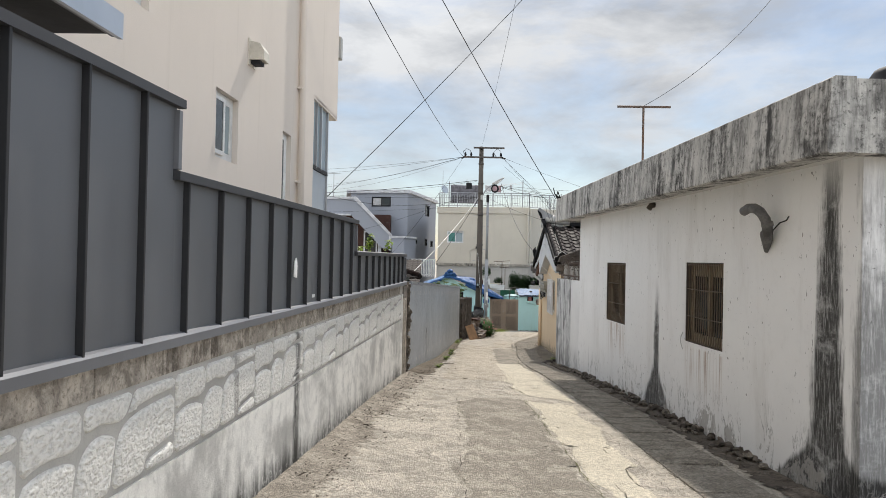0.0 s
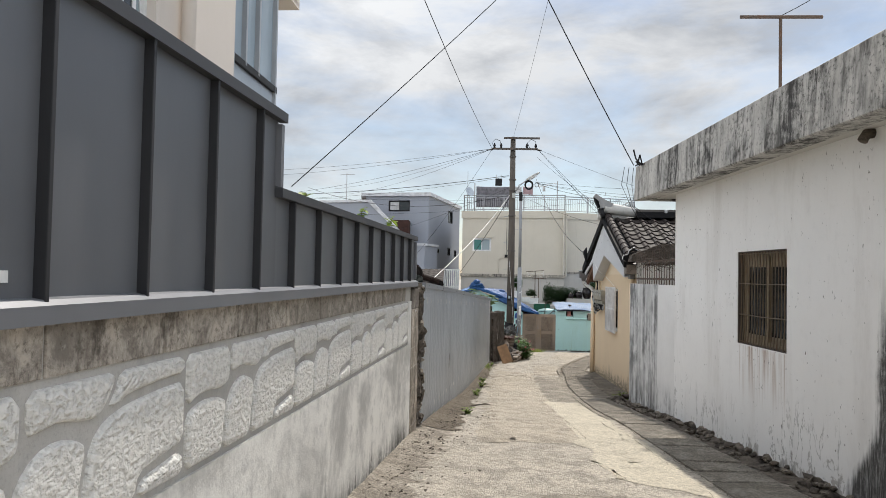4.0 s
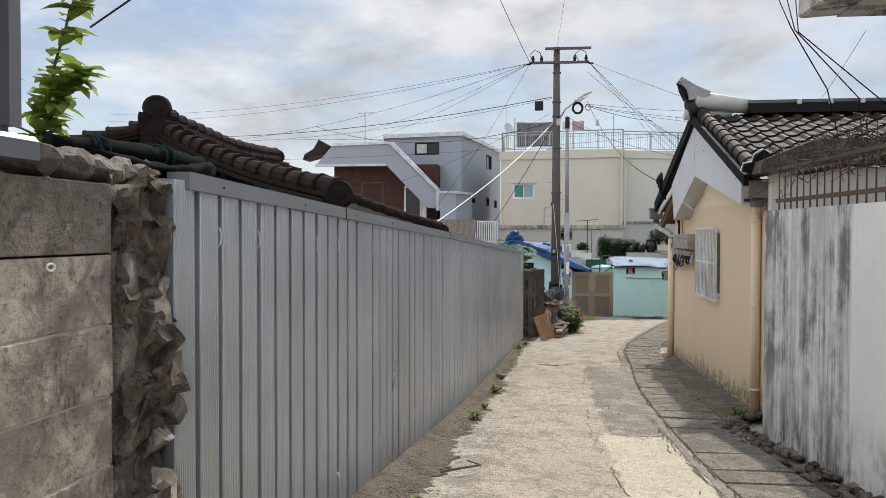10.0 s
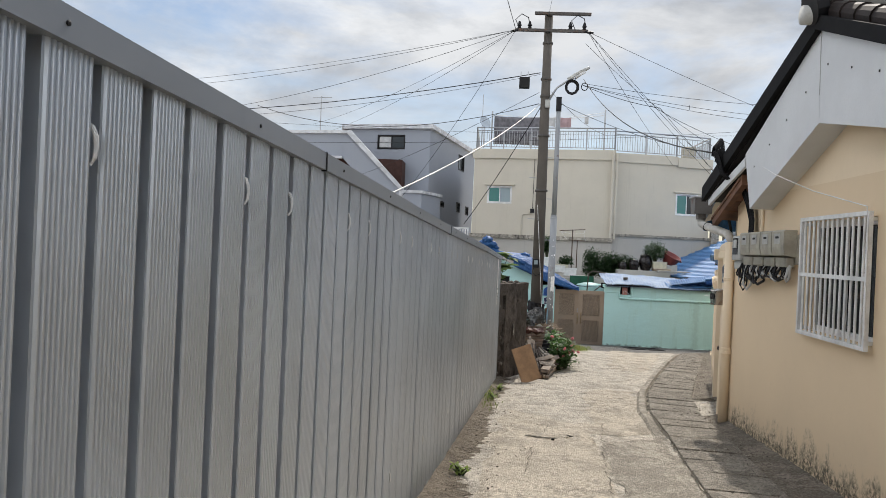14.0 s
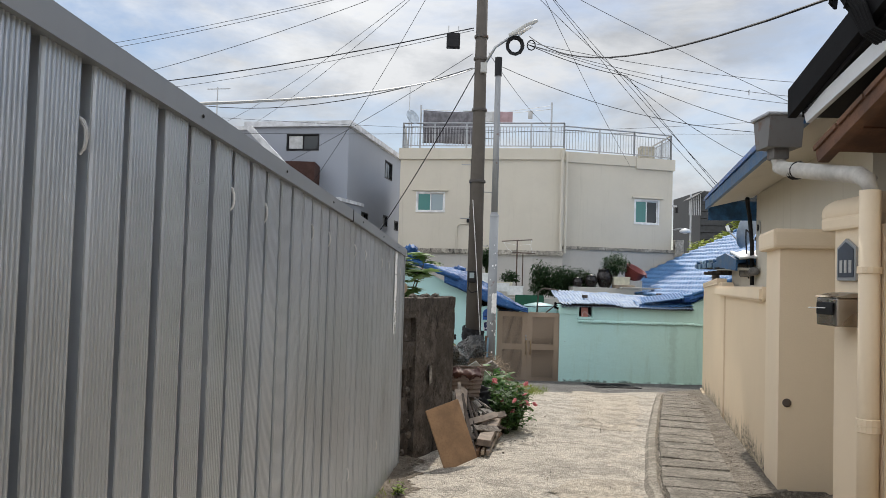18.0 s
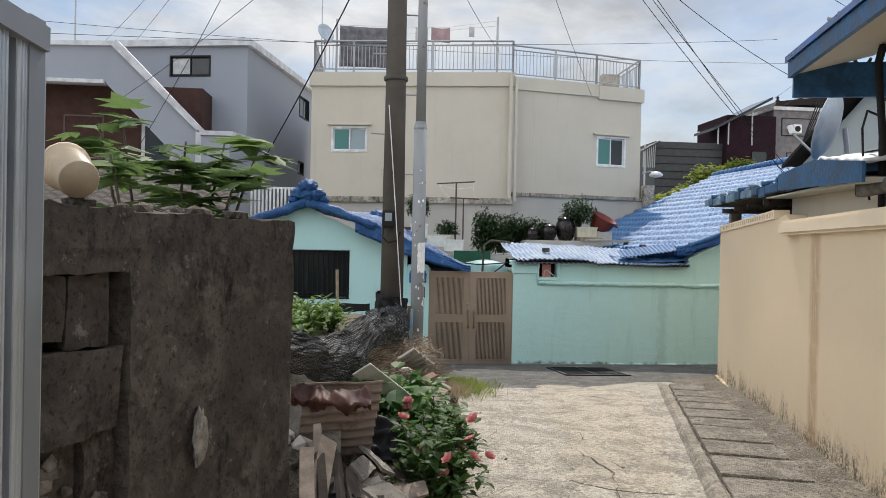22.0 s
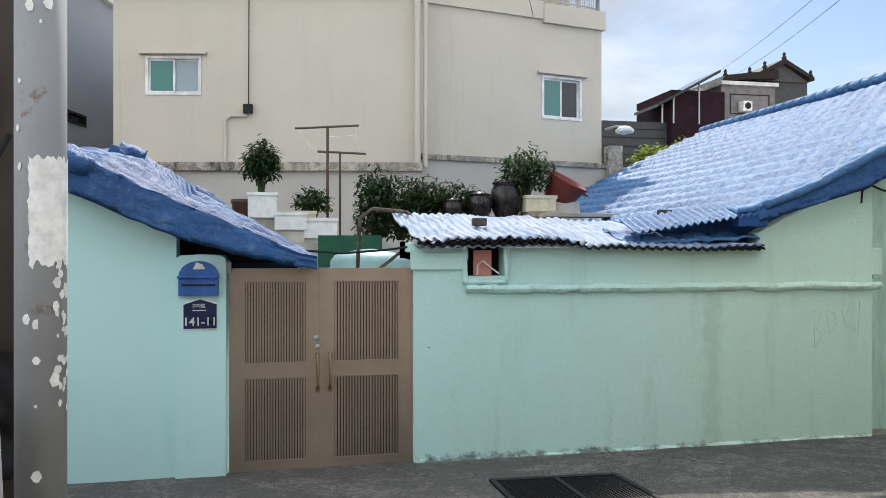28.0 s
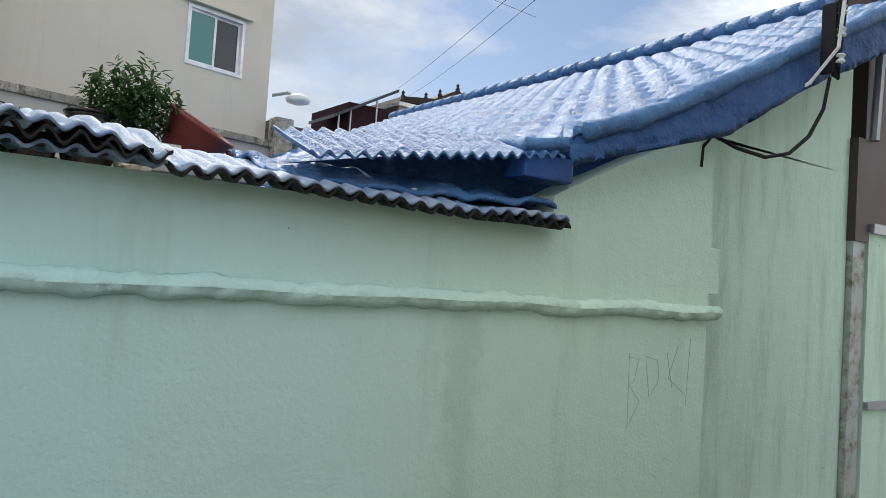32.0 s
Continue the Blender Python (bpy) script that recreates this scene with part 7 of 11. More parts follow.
    part("sill", box(2.30, 4.40, -0.28, 0.2, -2.9, -2.455, bevel=0.03), PATCH_MID, d)

    # little house with the blue ridge
    h = thing("mint_house", MINT_P, "small mint green house with a blue painted tiled roof", "house")
    part("wall", holed(-1.34, 2.288, -3, -0.30, 0, 0.2, [(-0.08, 1.20, -1.22, -0.31)]), MINT_L, h)
    part("gable", prism([(-1.34, -0.30), (2.288, -0.30), (1.4, 0.04), (0.42, 0.50), (-0.5, 0.18), (-1.34, -0.10)], 0, 0.2, "y"), MINT_L, h)
    part("side_wall", box(-1.34, -1.14, 0.2, 6, -3, -0.2), MINT_L, h)
    part("side_wall", box(2.05, 2.25, 0.2, 6, -3, -0.3), MINT_L, h)
    left = [(-1.80, -0.13), (-1.2, 0.03), (-0.4, 0.30), (0.42, 0.62)]
    right = [(0.42, 0.62), (1.0, 0.43), (1.68, 0.19), (2.01, 0.01), (2.41, -0.16), (2.82, -0.33), (3.28, -0.53), (3.46, -0.58)]
    lift = [(0.42, 0.0), (1.0, 0.02), (1.49, 0.18), (1.82, 0.30), (2.26, 0.24), (2.94, 0.12), (3.46, 0.03)]
    def slope(rows, sgn):
        """Tiles run down from the ridge; past the gable the eave also drops towards the lane."""
        lo, hi = rows[0][0], rows[-1][0]
        def fn(i, j):
            x = lo + (hi - lo) * i
            y = -0.24 + (lerp(x, [(1.9, 5.4), (2.35, 1.25)]) if sgn > 0 else 5.4) * j
            up = lerp(x, lift) * min(1, (y + 0.24) / 1.1) if sgn > 0 else 0
            wave = 0.035 * max(0, math.sin(y * 2 * math.pi / 0.27)) + 0.022 * (((x - lo) / 0.24) % 1) * -sgn
            return (x, y, lerp(x, rows) + up + wave + 0.035 * noise.noise(Vector((x * 5, y * 5, 2))) + 0.018 * noise.noise(Vector((x * 13, y * 13, 6))))
        return solid(66, 130, fn, 0.05)
    part("roof_slope", slope(left, -1), BLUE_PATCHED, h, smooth=True)
    part("roof_slope", slope(right, 1), BLUE_DEEP, h, smooth=True)
    for rows in (left, right[:3]):
        bm = lumpy([(x, -0.26, z - 0.03) for x, z in rows], 0.08, rows[0][0], 0.035)
        part("verge_roll", bm, BLUE_DEEP, h, "thick blue painted verge roll", smooth=True)
    low = [(1.30, 0.10), (1.68, -0.05), (2.11, -0.25), (2.46, -0.38), (2.82, -0.48), (3.13, -0.55), (3.46, -0.60)]
    def face(i, j):
        x = 1.30 + 2.16 * i
        a, b = lerp(x, low), lerp(x, right) + 0.03
        return (x, -0.29 + 0.03 * noise.noise(Vector((x * 5, j * 3, 1))) + 0.04 * j, a + (b - a) * j + 0.018 * noise.noise(Vector((x * 7, j * 2, 4))))
    part("verge_face", solid(60, 8, face, 0.06), BLUE_DEEP, h, "thick blue painted verge", smooth=True)
    part("ridge_roll", lumpy([(0.42, -0.30, 0.70), (0.42, 1.0, 0.68), (0.42, 3.0, 0.66), (0.42, 5.2, 0.66)], 0.12, 4, 0.04), BLUE_DEEP, h, smooth=True)
    # lumpy ridge end
    rng = random.Random(5)
    for (x, z, r) in ((0.42, 0.86, 0.17), (0.27, 0.72, 0.15), (0.58, 0.72, 0.15), (0.42, 0.70, 0.16), (0.16, 0.62, 0.10), (0.70, 0.62, 0.10)):
        part("ridge_lump", rock(r, rng.randrange(99), 0.8, 3), BLUE_DEEP, h, m=pose(x, -0.22, z), smooth=True)
    part("end_lump", rock(0.17, 3, 0.9, 3), BLUE_DEEP, h, m=pose(1.72, 0.85, 0.36), smooth=True)
    part("eave_board", box(2.25, 3.3, 0.30, 0.36, -0.95, -0.62), DARKBLUE, h)
    # near-black sheets added for the shade under the verge, beside and over the gate
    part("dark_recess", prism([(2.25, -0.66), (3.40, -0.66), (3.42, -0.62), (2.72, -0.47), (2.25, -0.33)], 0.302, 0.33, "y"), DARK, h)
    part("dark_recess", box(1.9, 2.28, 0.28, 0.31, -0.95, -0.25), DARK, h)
    mw = thing("window_4", MINT_P, "dark window behind black iron bars in the mint gable", "window", kind="structure")
    part("window_frame", holed(-0.08, 1.20, -1.22, -0.31, 0.05, 0.10, [(-0.03, 1.15, -1.17, -0.36)]), BLACK, mw)
    part("pane", box(-0.03, 1.15, 0.085, 0.092, -1.17, -0.36), GLASS, mw)
    # the room's darkness is this near-black sheet
    part("room_back", box(-0.2, 1.3, 0.4, 0.42, -1.3, -0.2), DARK, mw)
    bar = None
    for q in range(14):
        mm = pose(-0.03 + 0.091 * q, -0.01, -1.22)
        if bar is None:
            bar = part("bar", box(-0.011, 0.011, -0.012, 0.012, 0, 0.91), BLACK, mw, m=mm)
        else:
            again(bar, mw, mm)
    for z in (-1.22, -1.12, -0.41, -0.32):
        part("cross_bar", box(-0.09, 1.21, 0.0, 0.014, z, z + 0.02), BLACK, mw)

    # corrugated lean-to roof
    r = thing("corrugated_roof", MINT_P, "blue-white painted corrugated lean-to roof", "roof")
    def wavy(x0, x1, y0, y1, z0, z1, amp, pitch, tilt=0.0, dent=0.02):
        def fn(i, j):
            x = x0 + (x1 - x0) * i
            y = y0 + (y1 - y0) * j
            z = z0 + (z1 - z0) * j + tilt * i + amp * math.sin(2 * math.pi * (x + 0.02 * noise.noise(Vector((x, y, 6)))) / pitch) + dent * (noise.noise(Vector((x * 1.7, y * 1.7, 4))) + 0.5 * noise.noise(Vector((x * 5, y * 4, 9))))
            return (x, y, z)
        return solid(int((x1 - x0) / pitch * 8), 24, fn, 0.012)
    part("roof_fringe", wavy(6.45, 7.80, -0.06, 0.30, -0.335, -0.20, 0.014, 0.075, 0.20, 0.01), BLUE_ROOF, r, "corrugated blue edge under the big roof")
    part("sheet", wavy(4.33, 5.92, -0.17, 1.75, -0.385, -0.09, 0.013, 0.092, -0.02, 0.055), PALE_BLUE, r, smooth=True)
    part("sheet", wavy(5.70, 7.78, -0.13, 1.65, -0.435, -0.15, 0.012, 0.092, -0.03, 0.045), PALE_BLUE, r, smooth=True)
    part("under_sheet", wavy(4.34, 5.90, -0.14, 0.2, -0.472, -0.44, 0.012, 0.092, 0.02, 0.01), PALE_BLUE, r, "older sheet under the first")
    part("eave_batten", box(4.36, 5.88, -0.10, -0.02, -0.452, -0.415), BLACK, r, "tarred eave batten")
    part("dark_edge", wavy(4.33, 5.92, -0.178, -0.02, -0.412, -0.385, 0.022, 0.092, -0.02, 0.02), BLACK, r, "tarred lower edge")
    part("dark_edge", wavy(5.92, 7.78, -0.142, -0.06, -0.462, -0.45, 0.018, 0.092, -0.03, 0.02), BLACK, r, "tarred lower edge")
    part("flashing", solid(50, 16, lambda i, j: (6.35 + 1.45 * i, -0.02 + 0.5 * j, -0.42 + 0.04 * i + 0.14 * j + 0.05 * noise.noise(Vector((i * 6, j * 4, 1))) + 0.02 * noise.noise(Vector((i * 19, j * 11, 3)))), 0.02), BLUE_ROOF, r, "crumpled blue painted flashing", smooth=True)
    part("eave_filler", prism([(6.5, -0.46), (8.9, -0.46), (8.9, 0.22), (8.1, -0.02), (7.55, -0.12), (6.5, -0.34)], 0.21, 0.25, "y"), BLUE_DEEP, r)
    part("flashing_end", box(7.55, 7.87, -0.05, 0.10, -0.27, -0.15, bevel=0.012), BLUE_PAINT, r)
    part("brick", box(5.02, 5.16, 0.55, 0.65, -0.26, -0.18, bevel=0.015), OLD, r)
    part("brick", box(7.0, 7.14, 0.5, 0.58, -0.16, -0.08, bevel=0.015), OLD, r)

    # big tiled roof: the slope faces the yard, its verge is over the gable
    b = thing("big_roof", MINT_P, "large blue painted tiled roof", "roof")
    def big(i, j):
        s = i * 5.2
        x = 7.55 + s
        y0 = lerp(x, [(8.82, -0.04), (8.98, -0.24)])
        y = y0 + (9.46 - y0) * j
        row = (s / 0.31) % 1
        rib = abs(math.sin(math.pi * y / 0.275)) ** 0.8
        z = lerp(x, BIG_RISE) + 0.052 * rib + 0.062 * (1 - row) + 0.016 * noise.noise(Vector((x * 2.2, y * 2.2, 8))) + 0.008 * noise.noise(Vector((x * 9, y * 9, 8))) - 0.05 * math.sin(min(1, j * 1.1) * math.pi)
        return (x, y, z)
    part("slope", solid(170, 330, big, 0.05), BLUE_ROOF, b, smooth=True)
    part("far_slope", solid(4, 4, lambda i, j: (12.75 + 4 * i, -0.24 + 9.7 * j, 2.25 - 1.9 * i), 0.1), BLUE_ROOF, b)
    def verge(i, j):
        x = 7.62 + 5.13 * i
        top = lerp(x, [(7.62, -0.10), (8.1, 0.07), (8.6, 0.30), (9.58, 0.79), (10.56, 1.265), (12.75, 2.295)])
        low = lerp(x, [(7.62, -0.184), (8.79, 0.147), (9.61, 0.585), (10.59, 1.02), (12.75, 2.0)])
        return (x, -0.285 + 0.035 * j + 0.022 * noise.fractal(Vector((x * 5, j * 2, 3)), 0.7, 2.0, 4), low + (top - low) * j + 0.012 * noise.noise(Vector((x * 4, j, 5))))
    part("verge_board", solid(160, 8, verge, 0.05), BLUE_DEEP, b, "blue painted verge board", smooth=True)
    part("verge_roll", lumpy([(x, -0.25, lerp(x, BIG_RISE) + 0.06) for x in (7.7, 8.1, 8.62, 9.1, 9.58, 10.56, 11.6, 12.75)], 0.05, 2.0, 0.018), BLUE_ROOF, b, "thick painted verge roll", smooth=True)
    cap = None
    for q in range(34):
        mm = pose(12.72, -0.2 + 0.285 * q, 2.30, 89.3, 0, 0)
        if cap is None:
            cap = part("ridge_tile", tube([(0, 0, 0.03), (0, 0, -0.27)], 0.10, seg=10, r1=0.092), BLUE_ROOF, b, m=mm, smooth=True)
        else:
            again(cap, b, mm)
    # cables down the gable
    c = thing("service_cable", MINT_P, "black service cables fixed to the blue verge", "cable")
    part("bracket", box(9.67, 9.71, -0.40, -0.31, 0.62, 1.05, bevel=0.008), BLACK, c)
    for z in (0.70, 0.86, 1.0):
        part("spool", lathe([(0.018, -0.03), (0.028, -0.02), (0.018, 0.0), (0.028, 0.02), (0.018, 0.03)], 10), WHITE, c, "white insulator spool", m=pose(9.69, -0.425, z))
    for q in range(4):
        part("cable", tube([(10.4, -0.5, 3.6 - 0.2 * q), (9.85 + 0.02 * q, -0.44, 2.0), (9.64 + 0.03 * q, -0.43, 1.1), (9.68, -0.42, 0.8 - 0.05 * q), (9.70 + 0.02 * q, -0.38, 0.60)], 0.011, seg=6), BLACK, c)
    part("drop_cable", tube([(9.70, -0.36, 0.60), (9.66, -0.35, 0.40), (9.56, -0.32, 0.22), (9.42, -0.28, 0.10), (9.27, -0.22, 0.06), (9.12, -0.13, 0.10), (9.02, -0.04, 0.17), (8.98, 0.0, 0.10), (8.97, 0.0, -0.02)], 0.012, seg=6), BLACK, c)
    part("white_cable", tube([(9.66, -0.45, 1.05), (9.63, -0.44, 0.75), (9.58, -0.3, 0.55), (9.50, -0.2, 0.47)], 0.012, seg=6), WHITE, c)
    # next house, past the corner
    nd = thing("brown_neighbour_door", MINT_P, "tall brown metal-clad bay with a patched post", "wall", kind="structure")
    part("post", box(POST_X, POST_X + 0.2, 0.27, 0.5, -3, -0.24), RUST_PATCH, nd)
    part("post_top", box(POST_X - 0.02, POST_X + 0.2, 0.25, 0.52, -0.24, 0.6), BROWN_METAL, nd)
    part("bay", box(POST_X + 0.21, 14.5, 0.30, 0.6, -3, 2.6), BROWN_METAL, nd)
    part("mint_board", box(POST_X + 0.22, 13.0, 0.25, 0.298, -3, -0.15), MINT_R, nd)
    part("rail", box(POST_X + 0.22, 13.0, 0.21, 0.25, -0.16, -0.08), STEEL, nd)
    part("rail", box(POST_X + 0.22, 13.0, 0.21, 0.25, -1.6, -1.54), STEEL, nd)
    part("pole", tube([(POST_X + 0.2, 0.23, 0.6), (POST_X + 0.38, 0.23, 2.6)], 0.04, seg=8), STEEL, nd)
    # scrawl on the wall
    sc = thing("scrawl", MINT_P, "thin scratched scrawl on the mint wall", "marking")
    for pts in ([(8.42, -1.1), (8.43, -1.5)], [(8.42, -1.12), (8.5, -1.13), (8.47, -1.25), (8.43, -1.27), (8.52, -1.36), (8.44, -1.48)], [(8.56, -1.12), (8.66, -1.14), (8.68, -1.25), (8.6, -1.34), (8.56, -1.14)],
                [(8.74, -1.1), (8.80, -1.3)], [(8.84, -1.06), (8.76, -1.24), (8.92, -1.34)], [(8.95, -1.02), (8.93, -1.4)]):
        part("scratch", tube([(x, -0.001, z) for x, z in pts], 0.0018, seg=4), PENCIL, sc)
    # drain grating
    dg = thing("drain_grating", pose(0, 0, 0), "dark steel drain grating set in the asphalt", "grating")
    zc = ground(5.30, 40.75) + 0.03
    tilt = math.degrees(math.atan2(ground(5, 40.9) - ground(5, 39.9), 1.0))
    dm = pose(5.30, 40.75, zc, tilt, 0, -2) @ Matrix.Diagonal((0.86, 1.42, 1, 1))
    part("frame", holed(-0.62, 0.62, -0.55, 0.55, 0, 0.03, [(-0.57, -0.02, -0.5, 0.5), (0.02, 0.57, -0.5, 0.5)]), BLACK, dg, m=dm @ pose(0, 0, 0, -90, 0, 0))
    # shallow near-black floor gives the shaded depth below the bars
    part("well", box(-0.6, 0.6, -0.5, 0.5, -0.06, -0.04), DARK, dg, m=dm)
    bar = None
    for q in range(34):
        mm = dm @ pose(-0.565 + 0.0342 * q, 0, -0.015)
        if bar is None:
            bar = part("bar", box(-0.009, 0.009, -0.5, 0.5, -0.02, 0.006), RUBBER, dg, m=mm)
        else:
            again(bar, dg, mm)




def mint_wall():
    """Trowelled wall: a bluer coat by the gate, a greener older one past it."""
    g = Net("mint green plaster, weathered")
    x, y, z = g.xyz()
    n1, n2, n3 = g.noise(0.9, 6, 0.62), g.noise(7, 6, 0.68), g.noise(55, 3)
    xx = g.math("ADD", x, g.math("MULTIPLY", g.math("SUBTRACT", n1, 0.5), 1.5))
    col = g.mix(g.step(xx, 5.2, 8.2), (0.53, 0.79, 0.755), (0.62, 0.81, 0.665))
    col = g.mix(g.step(n1, 0.4, 0.7, 0, 0.22), col, (0.48, 0.68, 0.58))
    col = g.mix(g.step(n2, 0.52, 0.78, 0, 0.16), col, (0.42, 0.60, 0.52))
    st = g.noise(1.0, 6, 0.7, g.scaled(2.6, 2.6, 0.3))
    col = g.mix(g.step(st, 0.54, 0.74, 0, 0.4), col, (0.40, 0.56, 0.43))
    seam = g.step(g.math("ABSOLUTE", g.math("ADD", g.math("SUBTRACT", x, 7.30), g.math("MULTIPLY", g.math("SUBTRACT", n2, 0.5), 0.35))), 0.0, 0.16, 1, 0)
    col = g.mix(g.math("MULTIPLY", seam, g.step(z, -0.95, -0.88, 0.38, 0)), col, (0.36, 0.50, 0.38))
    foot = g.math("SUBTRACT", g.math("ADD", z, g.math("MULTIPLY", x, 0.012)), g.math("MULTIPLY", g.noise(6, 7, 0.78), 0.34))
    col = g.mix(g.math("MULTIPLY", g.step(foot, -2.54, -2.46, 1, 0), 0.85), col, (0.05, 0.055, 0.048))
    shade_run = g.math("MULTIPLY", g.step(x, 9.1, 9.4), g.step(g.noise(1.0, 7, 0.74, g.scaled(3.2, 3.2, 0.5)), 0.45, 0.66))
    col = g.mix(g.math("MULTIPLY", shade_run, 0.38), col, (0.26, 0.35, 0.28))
    chip = g.noise(9, 4, 0.6)
    col = g.mix(g.step(chip, 0.735, 0.755, 0, 0.9), col, (0.05, 0.06, 0.05))
    trowel = g.noise(1.0, 4, 0.55, g.scaled(1.6, 1.6, 3.6), 1.2)
    g.bump(g.math("ADD", g.math("MULTIPLY", trowel, 0.7), g.math("ADD", g.math("MULTIPLY", n2, 0.8), g.math("MULTIPLY", n3, 0.4))), 0.55, 0.018)
    return g.done(col, 0.8, 0, 0.3)


MINT_R = mint_wall()
MINT_L = plaster("mint blue-green plaster", (0.52, 0.79, 0.775), (0.24, 0.42, 0.38), 0.2, 0.12, 0.0, 0.3)
PINK = plain("pink board", (0.55, 0.24, 0.21), 0.7)
BLUE_PAINT = plain("blue enamel", (0.03, 0.10, 0.32), 0.38, 0, 4, 0.35)
DARKBLUE = plain("dark blue board", (0.02, 0.04, 0.10), 0.6)
NAVY = plain("navy enamel", (0.012, 0.02, 0.075), 0.35)
BRASS = metal_paint("worn bronze", (0.34, 0.25, 0.15), 0.35, 0.8)
RUBBER = plain("black mat", (0.012, 0.012, 0.013), 0.85, spec=0.15)
PENCIL = plain("pencil grey", (0.40, 0.56, 0.45), 0.9)
BROWN_METAL = metal_paint("brown cladding", (0.075, 0.05, 0.045), 0.5, 0.2)
RUST_PATCH = metal_paint("post of peeling paint", (0.45, 0.50, 0.47), 0.6, 0.1, rust=0.75)


def blue_roof(name, c1, c2, chalk, amount, rough, spec):
    """Thick blue roof coat, chalky where it has worn."""
    g = Net(name)
    n1, n2 = g.noise(1.4, 5, 0.6), g.noise(18, 5, 0.7)
    col = g.mix(g.step(n1, 0.3, 0.7), c1, c2)
    col = g.mix(g.step(n2, 0.48, 0.74, 0, amount), col, chalk)
    worn = g.noise(5, 6, 0.7)
    col = g.mix(g.step(worn, 0.55, 0.7, 0, amount), col, chalk)
    g.bump(g.math("ADD", n2, g.noise(9, 5, 0.65)), 0.7, 0.03)
    return g.done(col, g.step(n2, 0.3, 0.7, rough, rough + 0.2), 0, spec)


def pale_blue():
    g = Net("worn blue-white sheet paint")
    n1, n2 = g.noise(2.2, 5, 0.65), g.noise(1.0, 6, 0.7, g.scaled(14, 3, 14))
    col = g.mix(g.step(n1, 0.3, 0.7), (0.15, 0.215, 0.33), (0.29, 0.35, 0.43))
    col = g.mix(g.step(n2, 0.5, 0.72, 0, 0.6), col, (0.16, 0.29, 0.58))
    col = g.mix(g.step(g.noise(22, 6, 0.75), 0.56, 0.66, 0, 0.48), col, (0.58, 0.61, 0.65))
    g.bump(g.math("ADD", n2, g.noise(40, 4, 0.7)), 0.5, 0.012)
    return g.done(col, 0.62, 0, 0.25)


BLUE_ROOF = blue_roof("thick blue roof coat", (0.03, 0.11, 0.27), (0.065, 0.18, 0.37), (0.28, 0.39, 0.52), 0.30, 0.42, 0.38)
BLUE_PATCHED = blue_roof("patched blue roof coat", (0.03, 0.11, 0.28), (0.08, 0.20, 0.40), (0.50, 0.58, 0.68), 0.75, 0.45, 0.35)
# deeper, less mottled blue for verges, ridge rolls and the right slope
BLUE_DEEP = blue_roof("fresh blue roof coat", (0.009, 0.05, 0.17), (0.02, 0.095, 0.26), (0.16, 0.27, 0.44), 0.28, 0.45, 0.35)
PALE_BLUE = pale_blue()
build_mint()


# ---- buildings behind ----
def sliding_window(name, m, u0, u1, z0, z1, label, glass=(None, None), frame_mat=None, out=0.02, hood=False):
    """A two-sash sliding window in an opening; the wall's face is at y = 0 and the room behind it at y > 0."""
    fm = frame_mat or WHITE
    w = thing(name, m, label, "window", kind="structure")
    part("window_frame", holed(u0, u1, z0, z1, -out, 0.10, [(u0 + 0.05, u1 - 0.05, z0 + 0.05, z1 - 0.05)]), fm, w)
    mid = (u0 + u1) / 2
    for k, (a, b) in enumerate(((u0 + 0.05, mid + 0.02), (mid - 0.02, u1 - 0.05))):
        v = 0.03 + 0.03 * k
        s = part("sash", holed(a, b, z0 + 0.05, z1 - 0.05, v, v + 0.025, [(a + 0.04, b - 0.04, z0 + 0.09, z1 - 0.09)]), fm, w)
        part("pane", box(a + 0.04, b - 0.04, v + 0.008, v + 0.014, z0 + 0.09, z1 - 0.09), glass[k] or GLASS, s)
    # near-black sheet in place of the unlit room
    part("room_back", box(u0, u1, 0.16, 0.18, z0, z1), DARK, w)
    if hood:
        part("hood", box(u0 - 0.12, u1 + 0.12, -0.10, 0.0, z1 + 0.03, z1 + 0.09, bevel=0.01), CREAM, w)
    return w


def railing(name, pts, h, label, step=0.115):
    r = thing(name, I4, label, "railing")
    post = bal = None
    for (x0, y0, z0), (x1, y1, z1) in zip(pts, pts[1:]):
        a, b = Vector((x0, y0, z0)), Vector((x1, y1, z1))
        for hh, rad in ((h, 0.032), (h - 0.14, 0.020), (0.10, 0.020)):
            part("rail", tube([a + Vector((0, 0, hh)), b + Vector((0, 0, hh))], rad, seg=6), STEEL, r)
        n = max(1, round((b - a).length / 1.2))
        for k in range(n + 1):
            mm = Matrix.Translation(a.lerp(b, k / n))
            if post is None:
                post = part("post", box(-0.03, 0.03, -0.03, 0.03, 0, h), STEEL, r, m=mm)
            else:
                again(post, r, mm)
        n = int((b - a).length / step)
        for k in range(1, n):
            mm = Matrix.Translation(a.lerp(b, k / n) + Vector((0, 0, 0.10)))
            if bal is None:
                bal = part("baluster", tube([(0, 0, 0), (0, 0, h - 0.24)], 0.012, seg=5), STEEL, r, m=mm)
            else:
                again(bal, r, mm)
    return r


